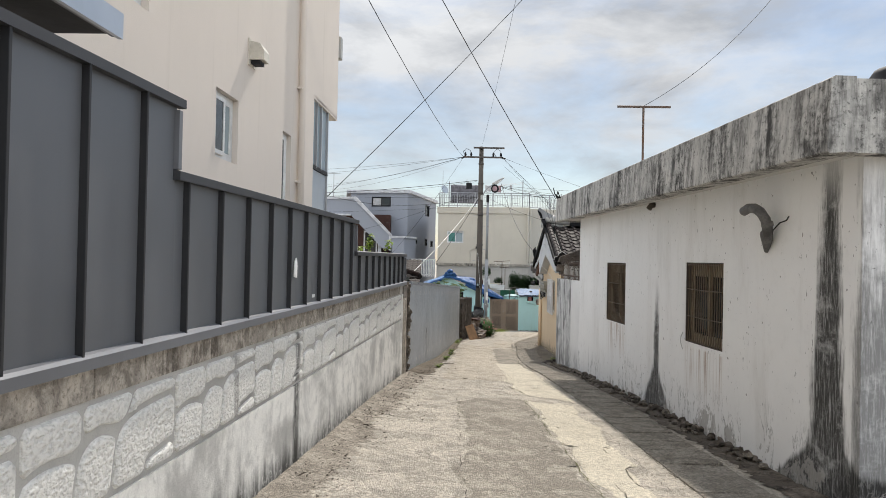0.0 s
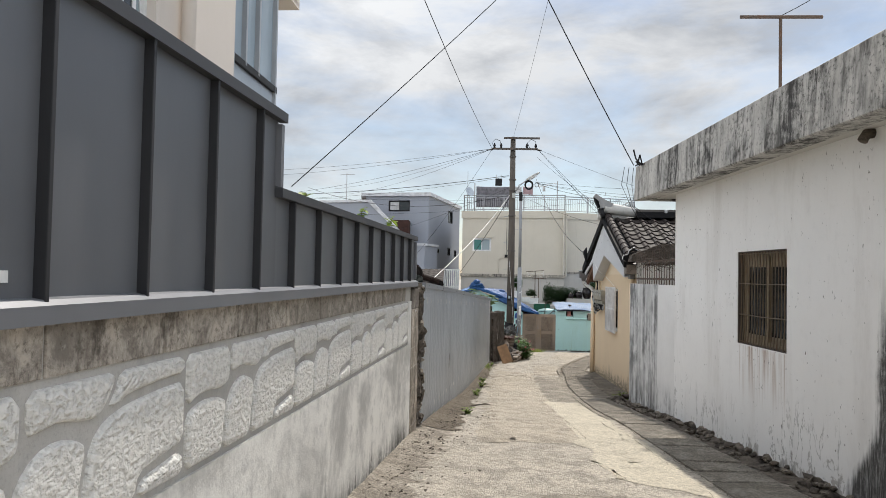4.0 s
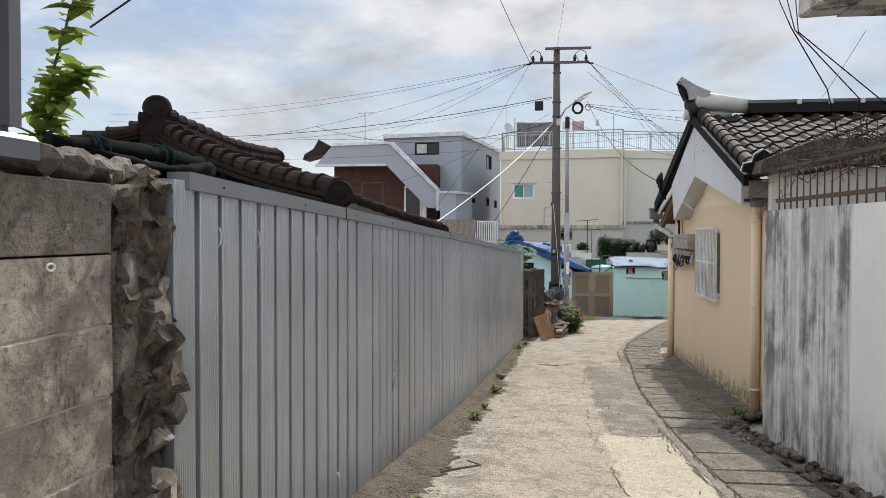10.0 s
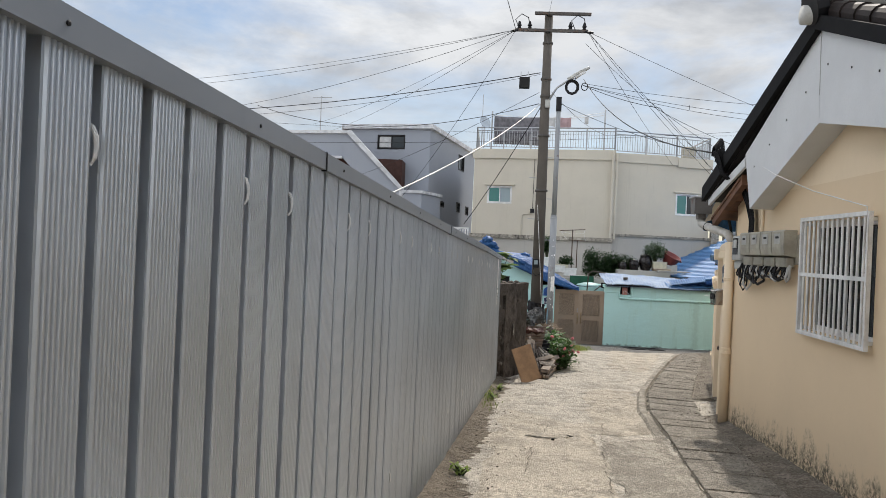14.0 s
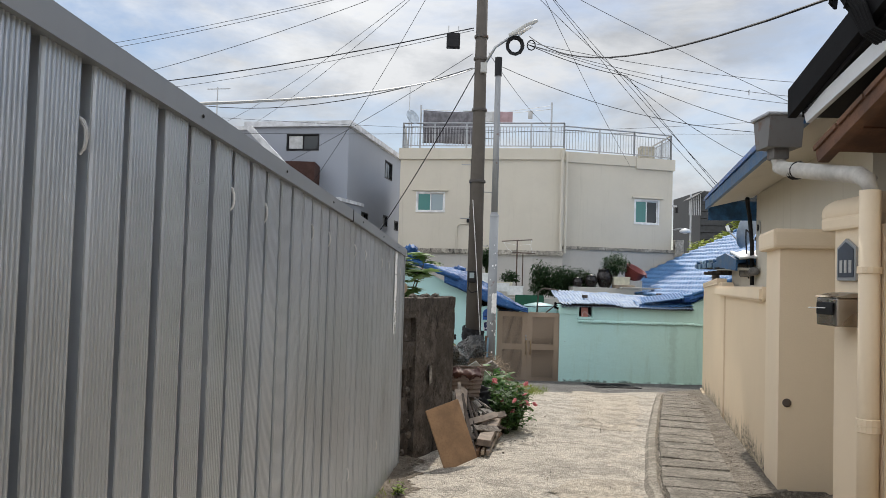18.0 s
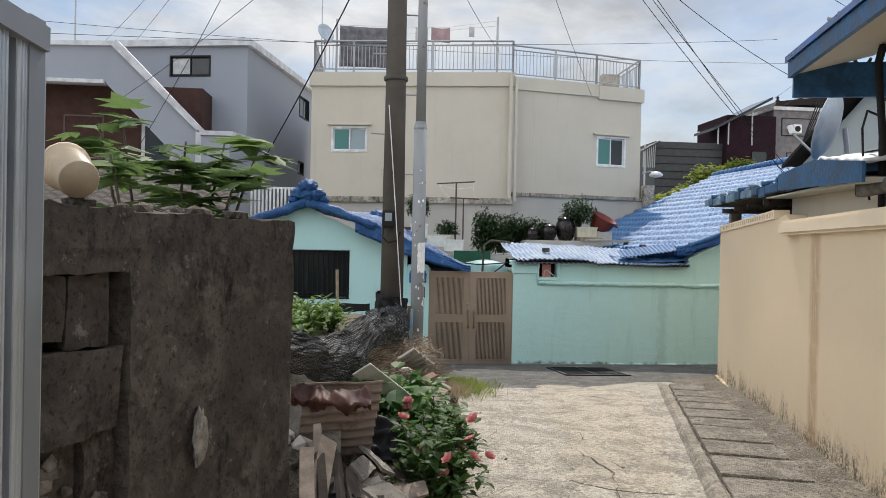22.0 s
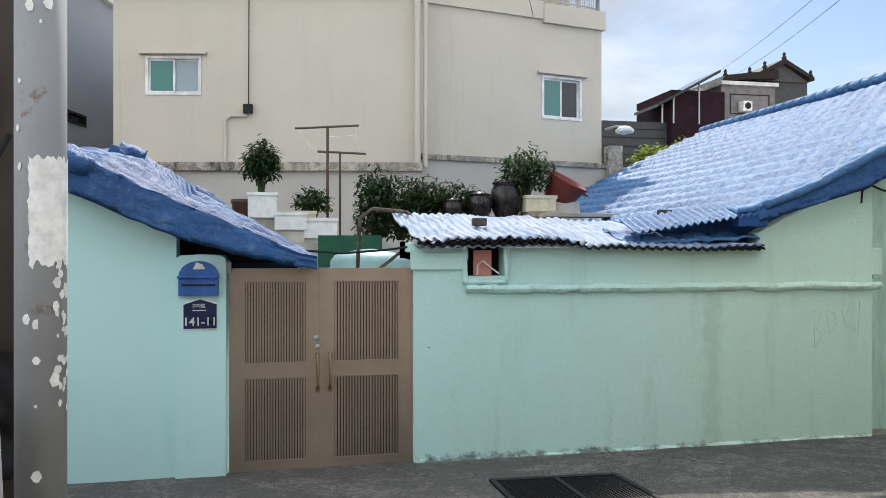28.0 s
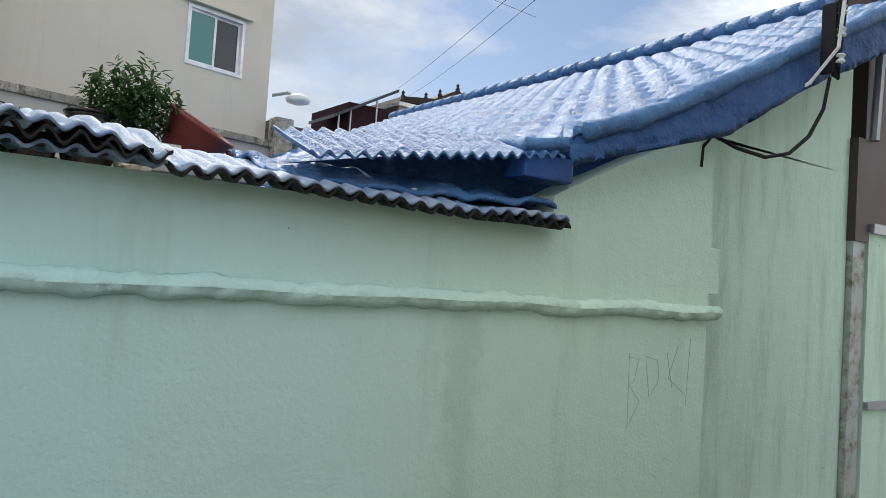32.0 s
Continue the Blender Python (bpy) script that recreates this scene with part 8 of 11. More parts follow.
def build_cream():
    FA, FB, FC = (-0.38, 52.2), (5.85, 51.1), (10.35, 52.3)
    fl, fr = line_frame(FA, FB), line_frame((5.85, 51.32), FC)
    c = thing("cream_building", I4, "two-storey cream rendered house with a stained ledge and roof terrace", "house")
    part("wall_front", holed(0, 6.32, -3, 4.74, 0, 0.25, [(0.66, 1.80, 2.68, 3.48)]), CREAM, c, m=fl)
    part("wall_front", holed(0, 4.61, -3, 4.70, 0, 0.25, [(2.98, 4.05, 2.46, 3.44)]), CREAM, c, m=fr)
    part("wall_core", prism([(-0.38, 52.4), (5.9, 51.5), (10.3, 52.5), (10.2, 60), (-0.3, 60)], -3, 4.7, "z"), CREAM, c)
    part("parapet", box(-0.06, 6.36, -0.08, 0.3, 4.74, 5.17), CREAM, c, m=fl)
    part("parapet", box(-0.02, 3.0, -0.06, 0.3, 4.70, 5.10), CREAM, c, m=fr)
    part("parapet", box(3.0, 4.66, -0.10, 0.3, 4.62, 5.05), CREAM, c, m=fr)
    part("parapet_return", box(0, 6.0, -0.05, 0.2, 4.7, 5.05), CREAM, c, m=line_frame(FC, (10.2, 60)))
    part("ledge", box(-0.05, 6.36, -0.22, 0.0, 1.10, 1.28, bevel=0.01), LEDGE, c, "black-stained concrete ledge", m=fl)
    part("ledge", box(0, 4.75, -0.16, 0.0, 1.38, 1.50, bevel=0.01), LEDGE, c, "black-stained concrete ledge", m=fr)
    # wall below the ledge is greyer: its shade is put into the colour
    part("lower_wall", box(-0.03, 6.34, -0.12, 0.0, -3, 1.10), LEDGE_WALL, c, m=fl)
    part("lower_wall", box(0, 4.7, -0.10, 0.0, -3, 1.38), LEDGE_WALL, c, m=fr)
    part("downpipe", tube([(6.26, -0.16, 5.1), (6.26, -0.16, 1.2)], 0.06, seg=8), CREAM, c, m=fl)
    part("downpipe", tube([(6.42, -0.10, 5.0), (6.42, -0.10, 1.2)], 0.05, seg=8), CREAM, c, m=fl)
    part("conduit", tube([(2.3, -0.03, 1.3), (2.3, -0.03, 2.15), (2.4, -0.03, 2.25), (2.75, -0.03, 2.25)], 0.03, seg=6), CREAM, c, m=fl)
    part("wall_box", box(2.68, 2.86, -0.12, 0, 2.3, 2.48), BLACK, c, m=fl)
    part("cable", tube([(2.78, -0.05, 2.48), (2.79, -0.05, 5.2)], 0.012, seg=5), BLACK, c, m=fl)
    sliding_window("window_5", fl, 0.66, 1.80, 2.68, 3.48, "white sliding window with green glass in the cream facade", (GLASS_GREEN, GLASS_LIGHT), hood=True)
    sliding_window("window_6", fr, 2.98, 4.05, 2.46, 3.44, "white sliding window with green glass in the cream facade", (GLASS_GREEN, GLASS), hood=True)
    railing("roof_railing", [(-0.30, 52.15, 5.17), (5.83, 51.15, 5.17), (5.86, 51.36, 5.10), (8.72, 51.97, 5.08), (10.28, 52.34, 5.05), (10.2, 57, 5.05)], 0.98, "steel railing round the roof terrace")
    railing("roof_railing", [(-0.30, 52.15, 5.17), (-0.30, 58, 5.17)], 0.98, "steel railing round the roof terrace")
    # washing
    lp = thing("washing_line", I4, "washing line of steel posts and cord on the roof", "washing line")
    part("post", tube([(0.35, 52.6, 5.1), (0.35, 52.6, 7.0)], 0.035, seg=8), STEEL, lp)
    part("post", tube([(5.45, 51.9, 5.1), (5.45, 51.9, 7.1)], 0.035, seg=8), STEEL, lp)
    part("cord", tube([(0.35, 52.6, 6.82), (2.2, 52.3, 6.74), (3.9, 52.1, 6.76), (5.45, 51.9, 6.98)], 0.012, seg=5), WHITE, lp)
    part("cord", tube([(0.35, 52.9, 6.75), (2.9, 52.6, 6.66), (5.45, 52.2, 6.9)], 0.012, seg=5), WHITE, lp)
    def cloth(name, label, x0, x1, z0, z1, y, mat, seed):
        t = thing(name, I4, label, "laundry")
        part("cloth", solid_cloth(x0, x1, z0, z1, y, seed), mat, t, smooth=True)
    cloth("grey_blanket", "grey blanket drying on the line", 0.45, 2.55, 5.45, 6.76, 52.45, CLOTH_GREY, 1)
    cloth("pink_towel", "faded pink towel drying on the line", 3.35, 3.95, 6.25, 6.74, 52.1, CLOTH_PINK, 2)
    cloth("grey_towel", "pale grey towel drying on the line", 2.85, 3.25, 6.3, 6.74, 52.15, CLOTH_PALE, 3)
    cloth("white_cloth", "small white cloth drying on the line", 4.55, 4.72, 6.45, 6.80, 52.0, CLOTH_PALE, 4)
    d = thing("roof_dish", I4, "small satellite dish on the roof railing", "dish")
    part("reflector", lathe([(0.02, 0.0), (0.2, 0.03), (0.30, 0.08), (0.305, 0.07), (0.2, 0.015), (0.02, -0.01)], 20), DISH, d, m=pose(0.0, 52.0, 6.35, 70, 0, 40), smooth=True)
    part("mast", tube([(0.0, 52.1, 5.2), (0.0, 52.1, 6.35)], 0.025, seg=6), STEEL, d)
    part("rod", tube([(-0.1, 52.2, 5.2), (-0.1, 52.2, 7.7)], 0.018, seg=6), STEEL, d)
    ac = thing("roof_unit", I4, "pale air conditioner unit on the roof", "air conditioner")
    part("case", box(9.3, 9.9, 53.2, 53.6, 5.0, 5.75, bevel=0.03), GREY_BOX, ac)
    wl_ = thing("wall_lamp", I4, "white street lamp head at the corner of the cream house", "lamp")
    part("arm", tube([(10.4, 52.2, 2.3), (10.6, 52.0, 2.35), (10.75, 51.9, 2.3)], 0.03, seg=6), STEEL, wl_)
    part("head", lathe([(0.02, 0.10), (0.12, 0.08), (0.22, 0.0), (0.20, -0.06), (0.05, -0.10)], 16), WHITE, wl_, m=pose(10.75, 51.9, 2.25), smooth=True)
    part("pier", box(10.42, 10.75, 52.0, 52.3, -3, 1.9), LEDGE, wl_)


def solid_cloth(x0, x1, z0, z1, y, seed):
    def fn(i, j):
        x, z = x0 + (x1 - x0) * i, z1 - (z1 - z0) * j
        return (x, y + 0.05 * j * noise.noise(Vector((x * 4, z * 1.5, seed))), z + 0.03 * math.sin(i * math.pi) * (-1 if j == 0 else 0.5))
    bm = sheet(24, 10, fn)
    geo = bmesh.ops.extrude_face_region(bm, geom=bm.faces[:])
    bmesh.ops.translate(bm, vec=(0, 0.012, 0), verts=[q for q in geo["geom"] if isinstance(q, bmesh.types.BMVert)])
    return bm


CLOTH_GREY = plain("grey blanket", (0.16, 0.155, 0.17), 0.95, 0, 5, 0.4, 60)
CLOTH_PINK = plain("pink towel", (0.36, 0.25, 0.26), 0.95)
CLOTH_PALE = plain("pale cloth", (0.5, 0.5, 0.5), 0.95)
LEDGE = worn("black-stained pale concrete", (0.36, 0.33, 0.28), (0.03, 0.028, 0.025), (0.50, 0.46, 0.40), 0.012)
LEDGE_WALL = plaster("grey lower wall", (0.46, 0.44, 0.40), (0.15, 0.14, 0.13), 0.6, 0.35, 0.1, 0.4)
build_cream()


def build_grey():
    C = (-2.58, 53.4)
    side = line_frame(C, (-0.7, 63.0))
    front = line_frame((-6.75, 54.3), C)
    g = thing("grey_building", I4, "three-storey grey rendered house with a pale roof edge", "house")
    part("wall_front", holed(0, 4.27, -3, 6.2, 0, 0.25, [(1.58, 3.0, 5.22, 5.92)]), GREY_WALL, g, m=front)
    part("wall_side", holed(0, 9.9, -3, 6.2, 0, 0.25, [(5.85, 7.25, 4.9, 5.77), (1.65, 3.1, 2.62, 2.92), (5.8, 6.6, 2.55, 3.1), (8.0, 8.8, 2.5, 3.0)]), GREY_WALL, g, m=side @ Matrix.Scale(-1, 4, (0, 1, 0)) if False else side)
    part("wall_core", prism([(-2.83, 53.8), (-1.05, 62.9), (-8, 63), (-6.6, 54.6)], -3, 6.2, "z"), GREY_WALL, g)
    part("roof_edge", prism([(-2.46, 53.2), (-0.5, 63.1), (-8.3, 63.5), (-7.05, 54.2)], 6.2, 6.42, "z"), GREY_PALE, g, "pale grey roof edge")
    sliding_window("window_7", front, 1.58, 3.0, 5.22, 5.92, "dark sliding window with a louvred half in the grey house", (CREAM_LOUVRE, GLASS), BLACK)
    for k, (a, b, z0, z1) in enumerate(((5.85, 7.25, 4.9, 5.77), (1.65, 3.1, 2.62, 2.92), (5.8, 6.6, 2.55, 3.1), (8.0, 8.8, 2.5, 3.0))):
        sliding_window("window_8", side, a, b, z0, z1, "small dark window in the side of the grey house", (GLASS, GLASS), BLACK)
    # stair house in front: slanting grey parapet over a brick storey
    s = thing("stair_house", I4, "brown brick house with a broad grey slanting parapet", "house")
    part("brick_storey", box(-9.4, -3.75, 52.3, 58.3, -3, 4.55), BRICK, s)
    part("parapet_front", prism([(-10.21, 4.51), (-9.35, 5.50), (-6.12, 5.61), (-6.43, 4.50)], 51.6, 52.3, "y"), GREY_WALL, s)
    part("parapet_slant", prism([(-6.44, 4.50), (-6.12, 5.60), (-3.63, 3.11), (-3.69, 2.16), (-4.2, 2.2)], 51.42, 51.6, "y"), GREY_WALL, s)
    part("slant_cap", prism([(-6.2, 5.54), (-6.06, 5.72), (-3.52, 3.14), (-3.64, 3.04)], 51.32, 51.7, "y"), GREY_PALE, s, "pale cap")
    part("front_cap", prism([(-9.37, 5.48), (-9.31, 5.62), (-6.08, 5.72), (-6.12, 5.58)], 51.5, 52.4, "y"), GREY_PALE, s, "pale cap")
    part("soffit_strip", box(-10.2, -6.4, 51.3, 51.6, 4.40, 4.51), GREY_PALE, s)
    part("end_cap", box(-3.72, -3.54, 51.32, 51.7, 2.05, 3.1), GREY_PALE, s)
    part("stair_block", prism([(-3.48, 51.0), (-2.65, 51.0), (-1.95, 53.2), (-3.48, 53.2)], -3, 2.92, "z"), GREY_WALL, s)
    part("stair_block_cap", prism([(-3.54, 50.92), (-2.58, 50.92), (-1.86, 53.2), (-3.54, 53.2)], 2.92, 3.05, "z"), GREY_PALE, s)
    part("pillar", box(-4.5, -4.3, 51.7, 52.2, -3, 3.8), GREY_PALE, s)
    sliding_window("window_9", pose(0, 52.3, 0), -7.9, -6.7, 2.25, 3.6, "dark window in the brick storey", (GLASS, GLASS), BROWN_METAL)
    d = thing("door_1", I4, "dark glazed door with a pale frame in the brick storey", "door", kind="structure")
    part("door_frame", holed(-5.55, -4.6, 1.0, 3.4, 52.2, 52.29, [(-5.45, -4.7, 1.0, 3.3)]), GREY_PALE, d)
    part("leaf", box(-5.45, -4.7, 52.23, 52.27, 1.0, 3.3), GLASS, d)
    w = thing("white_yard_railing", I4, "white picket railing between the houses", "railing")
    part("rail", box(-2.2, -0.5, 52.0, 52.06, 1.45, 1.52), WHITE, w)
    part("rail", box(-2.2, -0.5, 52.0, 52.06, 0.4, 0.46), WHITE, w)
    pk = None
    for q in range(15):
        mm = pose(-2.15 + 0.115 * q, 51.97, 0.3)
        if pk is None:
            pk = part("picket", box(-0.03, 0.03, 0, 0.02, 0, 1.2), WHITE, w, m=mm)
        else:
            again(pk, w, mm)
    a = thing("roof_aerial", I4, "thin aerial on the slanting parapet", "antenna")
    part("mast", tube([(-7.8, 52.8, 5.4), (-7.8, 52.8, 7.5)], 0.025, seg=6), STEEL, a)
    part("crossbar", tube([(-8.2, 52.8, 7.4), (-7.3, 52.8, 7.45)], 0.02, seg=6), STEEL, a)
    r = thing("ridge_horn", I4, "dark horned tile ridge end behind the parapet", "roof")
    part("horn", prism([(-11.3, 4.9), (-10.2, 5.2), (-9.9, 5.7), (-10.4, 6.0), (-10.7, 5.5), (-11.2, 5.2)], 52.8, 54.2, "y"), ROOFTILE, r)


CREAM_LOUVRE = plain("white louvre", (0.5, 0.5, 0.5), 0.6)
GREY_PALE = plain("pale grey render", (0.56, 0.57, 0.59), 0.8)
build_grey()


def build_beige():
    F = line_frame((-2.25, 6), (-1.93, 13.3))
    b = thing("beige_building", F, "beige rendered three-storey house behind the cladding", "house")
    part("wall", holed(-12, 7.3, -1, 9, 0, 0.3, [(1.15, 1.82, 2.53, 3.2), (3.62, 4.05, 2.2, 3.2), (-0.95, -0.35, 3.42, 4.6), (5.42, 7.3, -1, 4.02)]), BEIGE, b)
    part("wall_core", box(-12, 6.5, 0.5, 8, -1, 9), BEIGE, b)
    part("wall_end", box(6.98, 7.3, 0.3, 8, 4.02, 9), BEIGE, b)
    part("wall_end", box(6.4, 6.6, 0.3, 8, -1, 4.02), BEIGE, b)
    for a, c_, z0, z1 in ((1.15, 1.82, 2.53, 3.2), (3.62, 4.05, 2.2, 3.2), (-0.95, -0.35, 3.42, 4.6)):
        sliding_window("window_10", F, a, c_, z0, z1, "narrow white sliding window in the beige wall", (GLASS, GLASS_LIGHT), WHITE, out=-0.06)
    # steel window bay in the corner
    w = thing("corner_window_bay", F, "grey steel window bay let into the corner of the beige house", "window")
    part("lower_panel", box(5.44, 6.60, 0.04, 0.10, -1, 2.97), BAY_PANEL, w)
    part("upper_glass", box(5.44, 6.60, 0.05, 0.09, 3.0, 4.0), BAY_GLASS, w)
    part("corner_panel", box(6.56, 6.62, 0.10, 1.6, -1, 4.0), BAY_PANEL, w)
    for u in (5.44, 5.74, 6.08, 6.58):
        part("mullion", box(u - 0.02, u + 0.02, 0.01, 0.05, 2.97 if 5.5 < u < 6.5 else -1, 4.0), STEEL, w)
    part("transom", box(5.44, 6.62, 0.01, 0.05, 2.94, 3.0), BLACK, w)
    part("head", box(5.42, 7.3, 0.0, 0.3, 4.0, 4.06), BEIGE, w)
    v = thing("vent_hood", F, "cream plastic vent hood on the beige wall", "vent")
    part("hood", prism([(0.0, 3.72), (-0.17, 3.72), (-0.17, 3.82), (-0.12, 3.90), (0.0, 3.93)], 2.13, 2.33, "x"), WHITE_WARM, v)
    part("backplate", box(2.10, 2.36, -0.012, -0.001, 3.66, 3.95), WHITE_WARM, v)
    part("throat", box(2.15, 2.31, -0.12, -0.02, 3.68, 3.72), BLACK, v)
    p = thing("downpipe", F, "beige downpipe on the beige wall", "pipe")
    part("pipe", tube([(4.38, -0.06, 8.9), (4.38, -0.06, 4.2), (4.41, -0.06, 3.6), (4.38, -0.06, 1.0)], 0.05, seg=10), BEIGE, p, smooth=True)
    for z in (2.6, 3.9, 5.2):
        part("clip", box(4.31, 4.45, -0.07, 0.0, z, z + 0.03), BEIGE, p)
    s = thing("wall_speaker", F, "grey lamp box on the building corner", "lamp")
    part("case", box(7.42, 7.60, -0.02, 0.16, 5.15, 5.55, bevel=0.02), GREYP, s)
    part("arm", box(7.3, 7.42, 0.04, 0.08, 5.3, 5.36), STEEL, s)
    a = thing("metal_awning", F, "grey sheet metal awning with a dark underside", "awning")
    part("sheet", prism([(0.0, 2.98), (-0.67, 2.80), (-0.67, 2.69), (-0.64, 2.69), (-0.64, 2.76), (0.0, 2.92)], -5.6, -2.18, "x"), CLAD_TRIM, a)
    # black strip below the grey sheet: the underside's shade is in its colour
    part("underside", prism([(0.0, 2.70), (-0.64, 2.70), (-0.64, 2.74), (0.0, 2.74)], -5.6, -2.2, "x"), BLACK, a)
    part("trim", box(-5.6, -2.17, -0.695, -0.672, 2.68, 2.81), SHEET, a, "pale edge trim")
    part("strut", tube([(-3.6, 0.0, 2.2), (-3.6, -0.6, 2.69)], 0.025, seg=8), STEEL, a)

WHITE_WARM = plain("cream plastic", (0.62, 0.58, 0.50), 0.5)
BAY_PANEL = metal_paint("pale blue-grey panel", (0.40, 0.44, 0.48), 0.45, 0.2)
BAY_GLASS = glass_mat("blue-grey glass", (0.30, 0.37, 0.42), 0.12)
build_beige()


# ---- old tiled house behind the steel fence ----
def build_hanok():
    h = thing("old_tiled_house", I4, "old hipped house roof of weathered clay tiles behind the fence", "house")
    R0, R1 = Vector((-4.06, 21.74, 2.14)), Vector((-3.95, 26.0, 2.06))
    c0, c1 = Vector((-1.13, 19.15, 1.03)), Vector((-0.90, 26.7, 0.86))
    b0, b1 = Vector((-7.4, 19.2, 1.25)), Vector((-7.2, 28.8, 1.1))
    def plane(a, b, c, d, name):
        """Corrugated tile field: a-b along the eave, d-c along the ridge."""
        n = int((b - a).length / 0.27) * 6
        rows = 12
        def fn(i, j):
            p = a.lerp(b, i).lerp(d.lerp(c, i), j)
            wave = 0.075 * (abs(math.sin(i * math.pi * n / 6))) - 0.045 * ((j * rows) % 1) + 0.02 * noise.noise(p * 4)
            sag = -0.10 * math.sin(math.pi * j)
            return p + Vector((0, 0, wave + sag))
        bm = sheet(n, rows * 3, fn)
        part(name, bm, OLDTILE, h)
    plane(c0, c1, R1, R0, "tile_slope")
    def hip(a, b, top, name):
        """Three-cornered tile field under a hip: the tile rows stay parallel."""
        d = (b - a).normalized()
        f = (top - a).dot(d) / (b - a).length
        up = top - a.lerp(b, f)
        n = int((b - a).length / 0.24) * 6
        def fn(i, j):
            h_ = min(i / f, (1 - i) / (1 - f))
            wave = 0.06 * abs(math.sin(i * math.pi * n / 6)) - 0.04 * ((j * h_ * 14) % 1)
            return a.lerp(b, i) + up * (j * h_) + Vector((0, 0, wave - 0.10 * math.sin(math.pi * j * h_)))
        part(name, sheet(n, 42, fn), OLDTILE, h)
    hip(b0, c0, R0, "tile_slope")
    plane(b1, b0, R0, R1, "tile_slope")
    plane(c1, b1, R1 + Vector((-0.02, 0, 0)), R1, "tile_slope")
    rng = random.Random(6)
    beads = []
    def roll(a, b, n, r, rise=0.0):
        """Round cover tiles lapped one over the next, each flaring towards its lower end."""
        for k in range(n):
            p, q = a.lerp(b, k / n), a.lerp(b, (k + 1) / n)
            sag = -0.10 * math.sin(math.pi * (k + 0.5) / n)
            p, q = p + Vector((0, 0, r * 0.55 + sag + rise + rng.uniform(-0.008, 0.008))), q + Vector((0, 0, r * 0.55 + sag + rise + rng.uniform(-0.008, 0.008)))
            m = Matrix.Translation(p) @ (q - p).to_track_quat("Z", "X").to_matrix().to_4x4() @ Matrix.Diagonal((r * rng.uniform(0.95, 1.06), r * rng.uniform(0.95, 1.06), (q - p).length, 1))
            if not beads:
                beads.append(part("ridge_tile", lathe([(0.0, -0.10), (0.74, -0.10), (0.80, 0.10), (0.90, 0.55), (1.0, 0.86), (1.07, 0.90), (1.07, 1.0), (0.98, 1.03), (0.0, 1.03)], 12), OLDTILE_RED, h, m=m))
            else:
                again(beads[0], h, m)
    for rise, r in ((0.0, 0.13), (0.13, 0.12), (0.25, 0.105)):
        roll(R0, R1, 15, r, rise)
    for a, b, n in ((R0, c0 + Vector((0.1, -0.1, 0.12)), 15), (R0 + Vector((-0.1, 0, 0)), b0, 15), (R1, c1, 14)):
        roll(a, b, n, 0.115, 0.07)
        # the flat tile courses bedded under the round ones
        d = (b - a).normalized()
        side = d.cross(Vector((0, 0, 1))).normalized()
        for lay, w in ((0, 0.17), (1, 0.14)):
            def bed(i, j, lay=lay, w=w, a=a, b=b, side=side):
                p = a.lerp(b, i)
                return p + side * w * (2 * j - 1) * (1 + 0.1 * noise.noise(Vector((i * 40, lay, 2)))) + Vector((0, 0, 0.045 + 0.05 * lay - 0.10 * math.sin(math.pi * i) + 0.01 * noise.noise(Vector((i * 60, j, lay)))))
            part("bed_course", solid(60, 2, bed, 0.035), OLDTILE, h)
    # end tiles: the hip ends in a thick round boss, the ridge in a tall one
    for p, k in ((R0 + Vector((0.02, -0.14, 0.34)), 1.75), (R1 + Vector((0, 0.15, 0.26)), 1.3), (c0 + Vector((0.10, -0.12, 0.21)), 1.35), (c1 + Vector((0.05, 0.05, 0.08)), 1.1)):
        part("ridge_end", lathe([(0.0, -0.10), (0.085, -0.10), (0.10, -0.04), (0.105, 0.02), (0.085, 0.05), (0.05, 0.045), (0.03, 0.06), (0.0, 0.062)], 16), OLDTILE, h, m=Matrix.Translation(p) @ pose(0, 0, 0, 78, 0, 25) @ Matrix.Scale(k, 4), smooth=False)
    part("ridge_shoulder", rough_box(-0.16, 0.16, -0.16, 0.14, -0.28, 0.16, 0.06, 0.03, 4), OLDTILE, h, "stacked tiles under the ridge end", m=Matrix.Translation(R0 + Vector((0.0, -0.10, 0.12))))
    part("wall", prism([(-6.9, 19.9), (-1.7, 19.9), (-1.5, 26.0), (-6.7, 27.9)], -1.6, 1.0, "z"), BEIGE, h)
    # rolled tarpaulin lying on the pier and fence end
    t = thing("rolled_tarpaulin", LEFT, "rolled dark green tarpaulin on the fence end", "tarpaulin")
    part("roll", lumpy([(8.10, 0.27, 1.185), (8.25, 0.24, 1.19), (8.5, 0.18, 1.19), (8.84, 0.13, 1.18)], 0.040, 1.0, 0.02), TARP, t, smooth=True)
    part("roll", lumpy([(8.12, 0.19, 1.14), (8.3, 0.14, 1.12), (8.6, 0.10, 1.12), (8.88, 0.10, 1.15)], 0.036, 2.0, 0.02), TARP, t, smooth=True)
    part("fold", lumpy([(8.15, 0.14, 1.16), (8.38, 0.08, 1.13), (8.65, 0.05, 1.135), (8.84, 0.08, 1.18)], 0.018, 3.0, 0.012), TARP, t, smooth=True)
    for u in (8.26, 8.30, 8.58, 8.62):
        part("strap", tube([(u, 0.236 - 0.2 * (u - 8.25) + 0.050 * math.cos(a), 1.19 + 0.050 * math.sin(a)) for a in [0, 0.8, 1.6, 2.4, 3.2, 4.0, 4.8, 5.6, 6.28]], 0.005, seg=5), GREEN_CLOTH, t, "green cord")


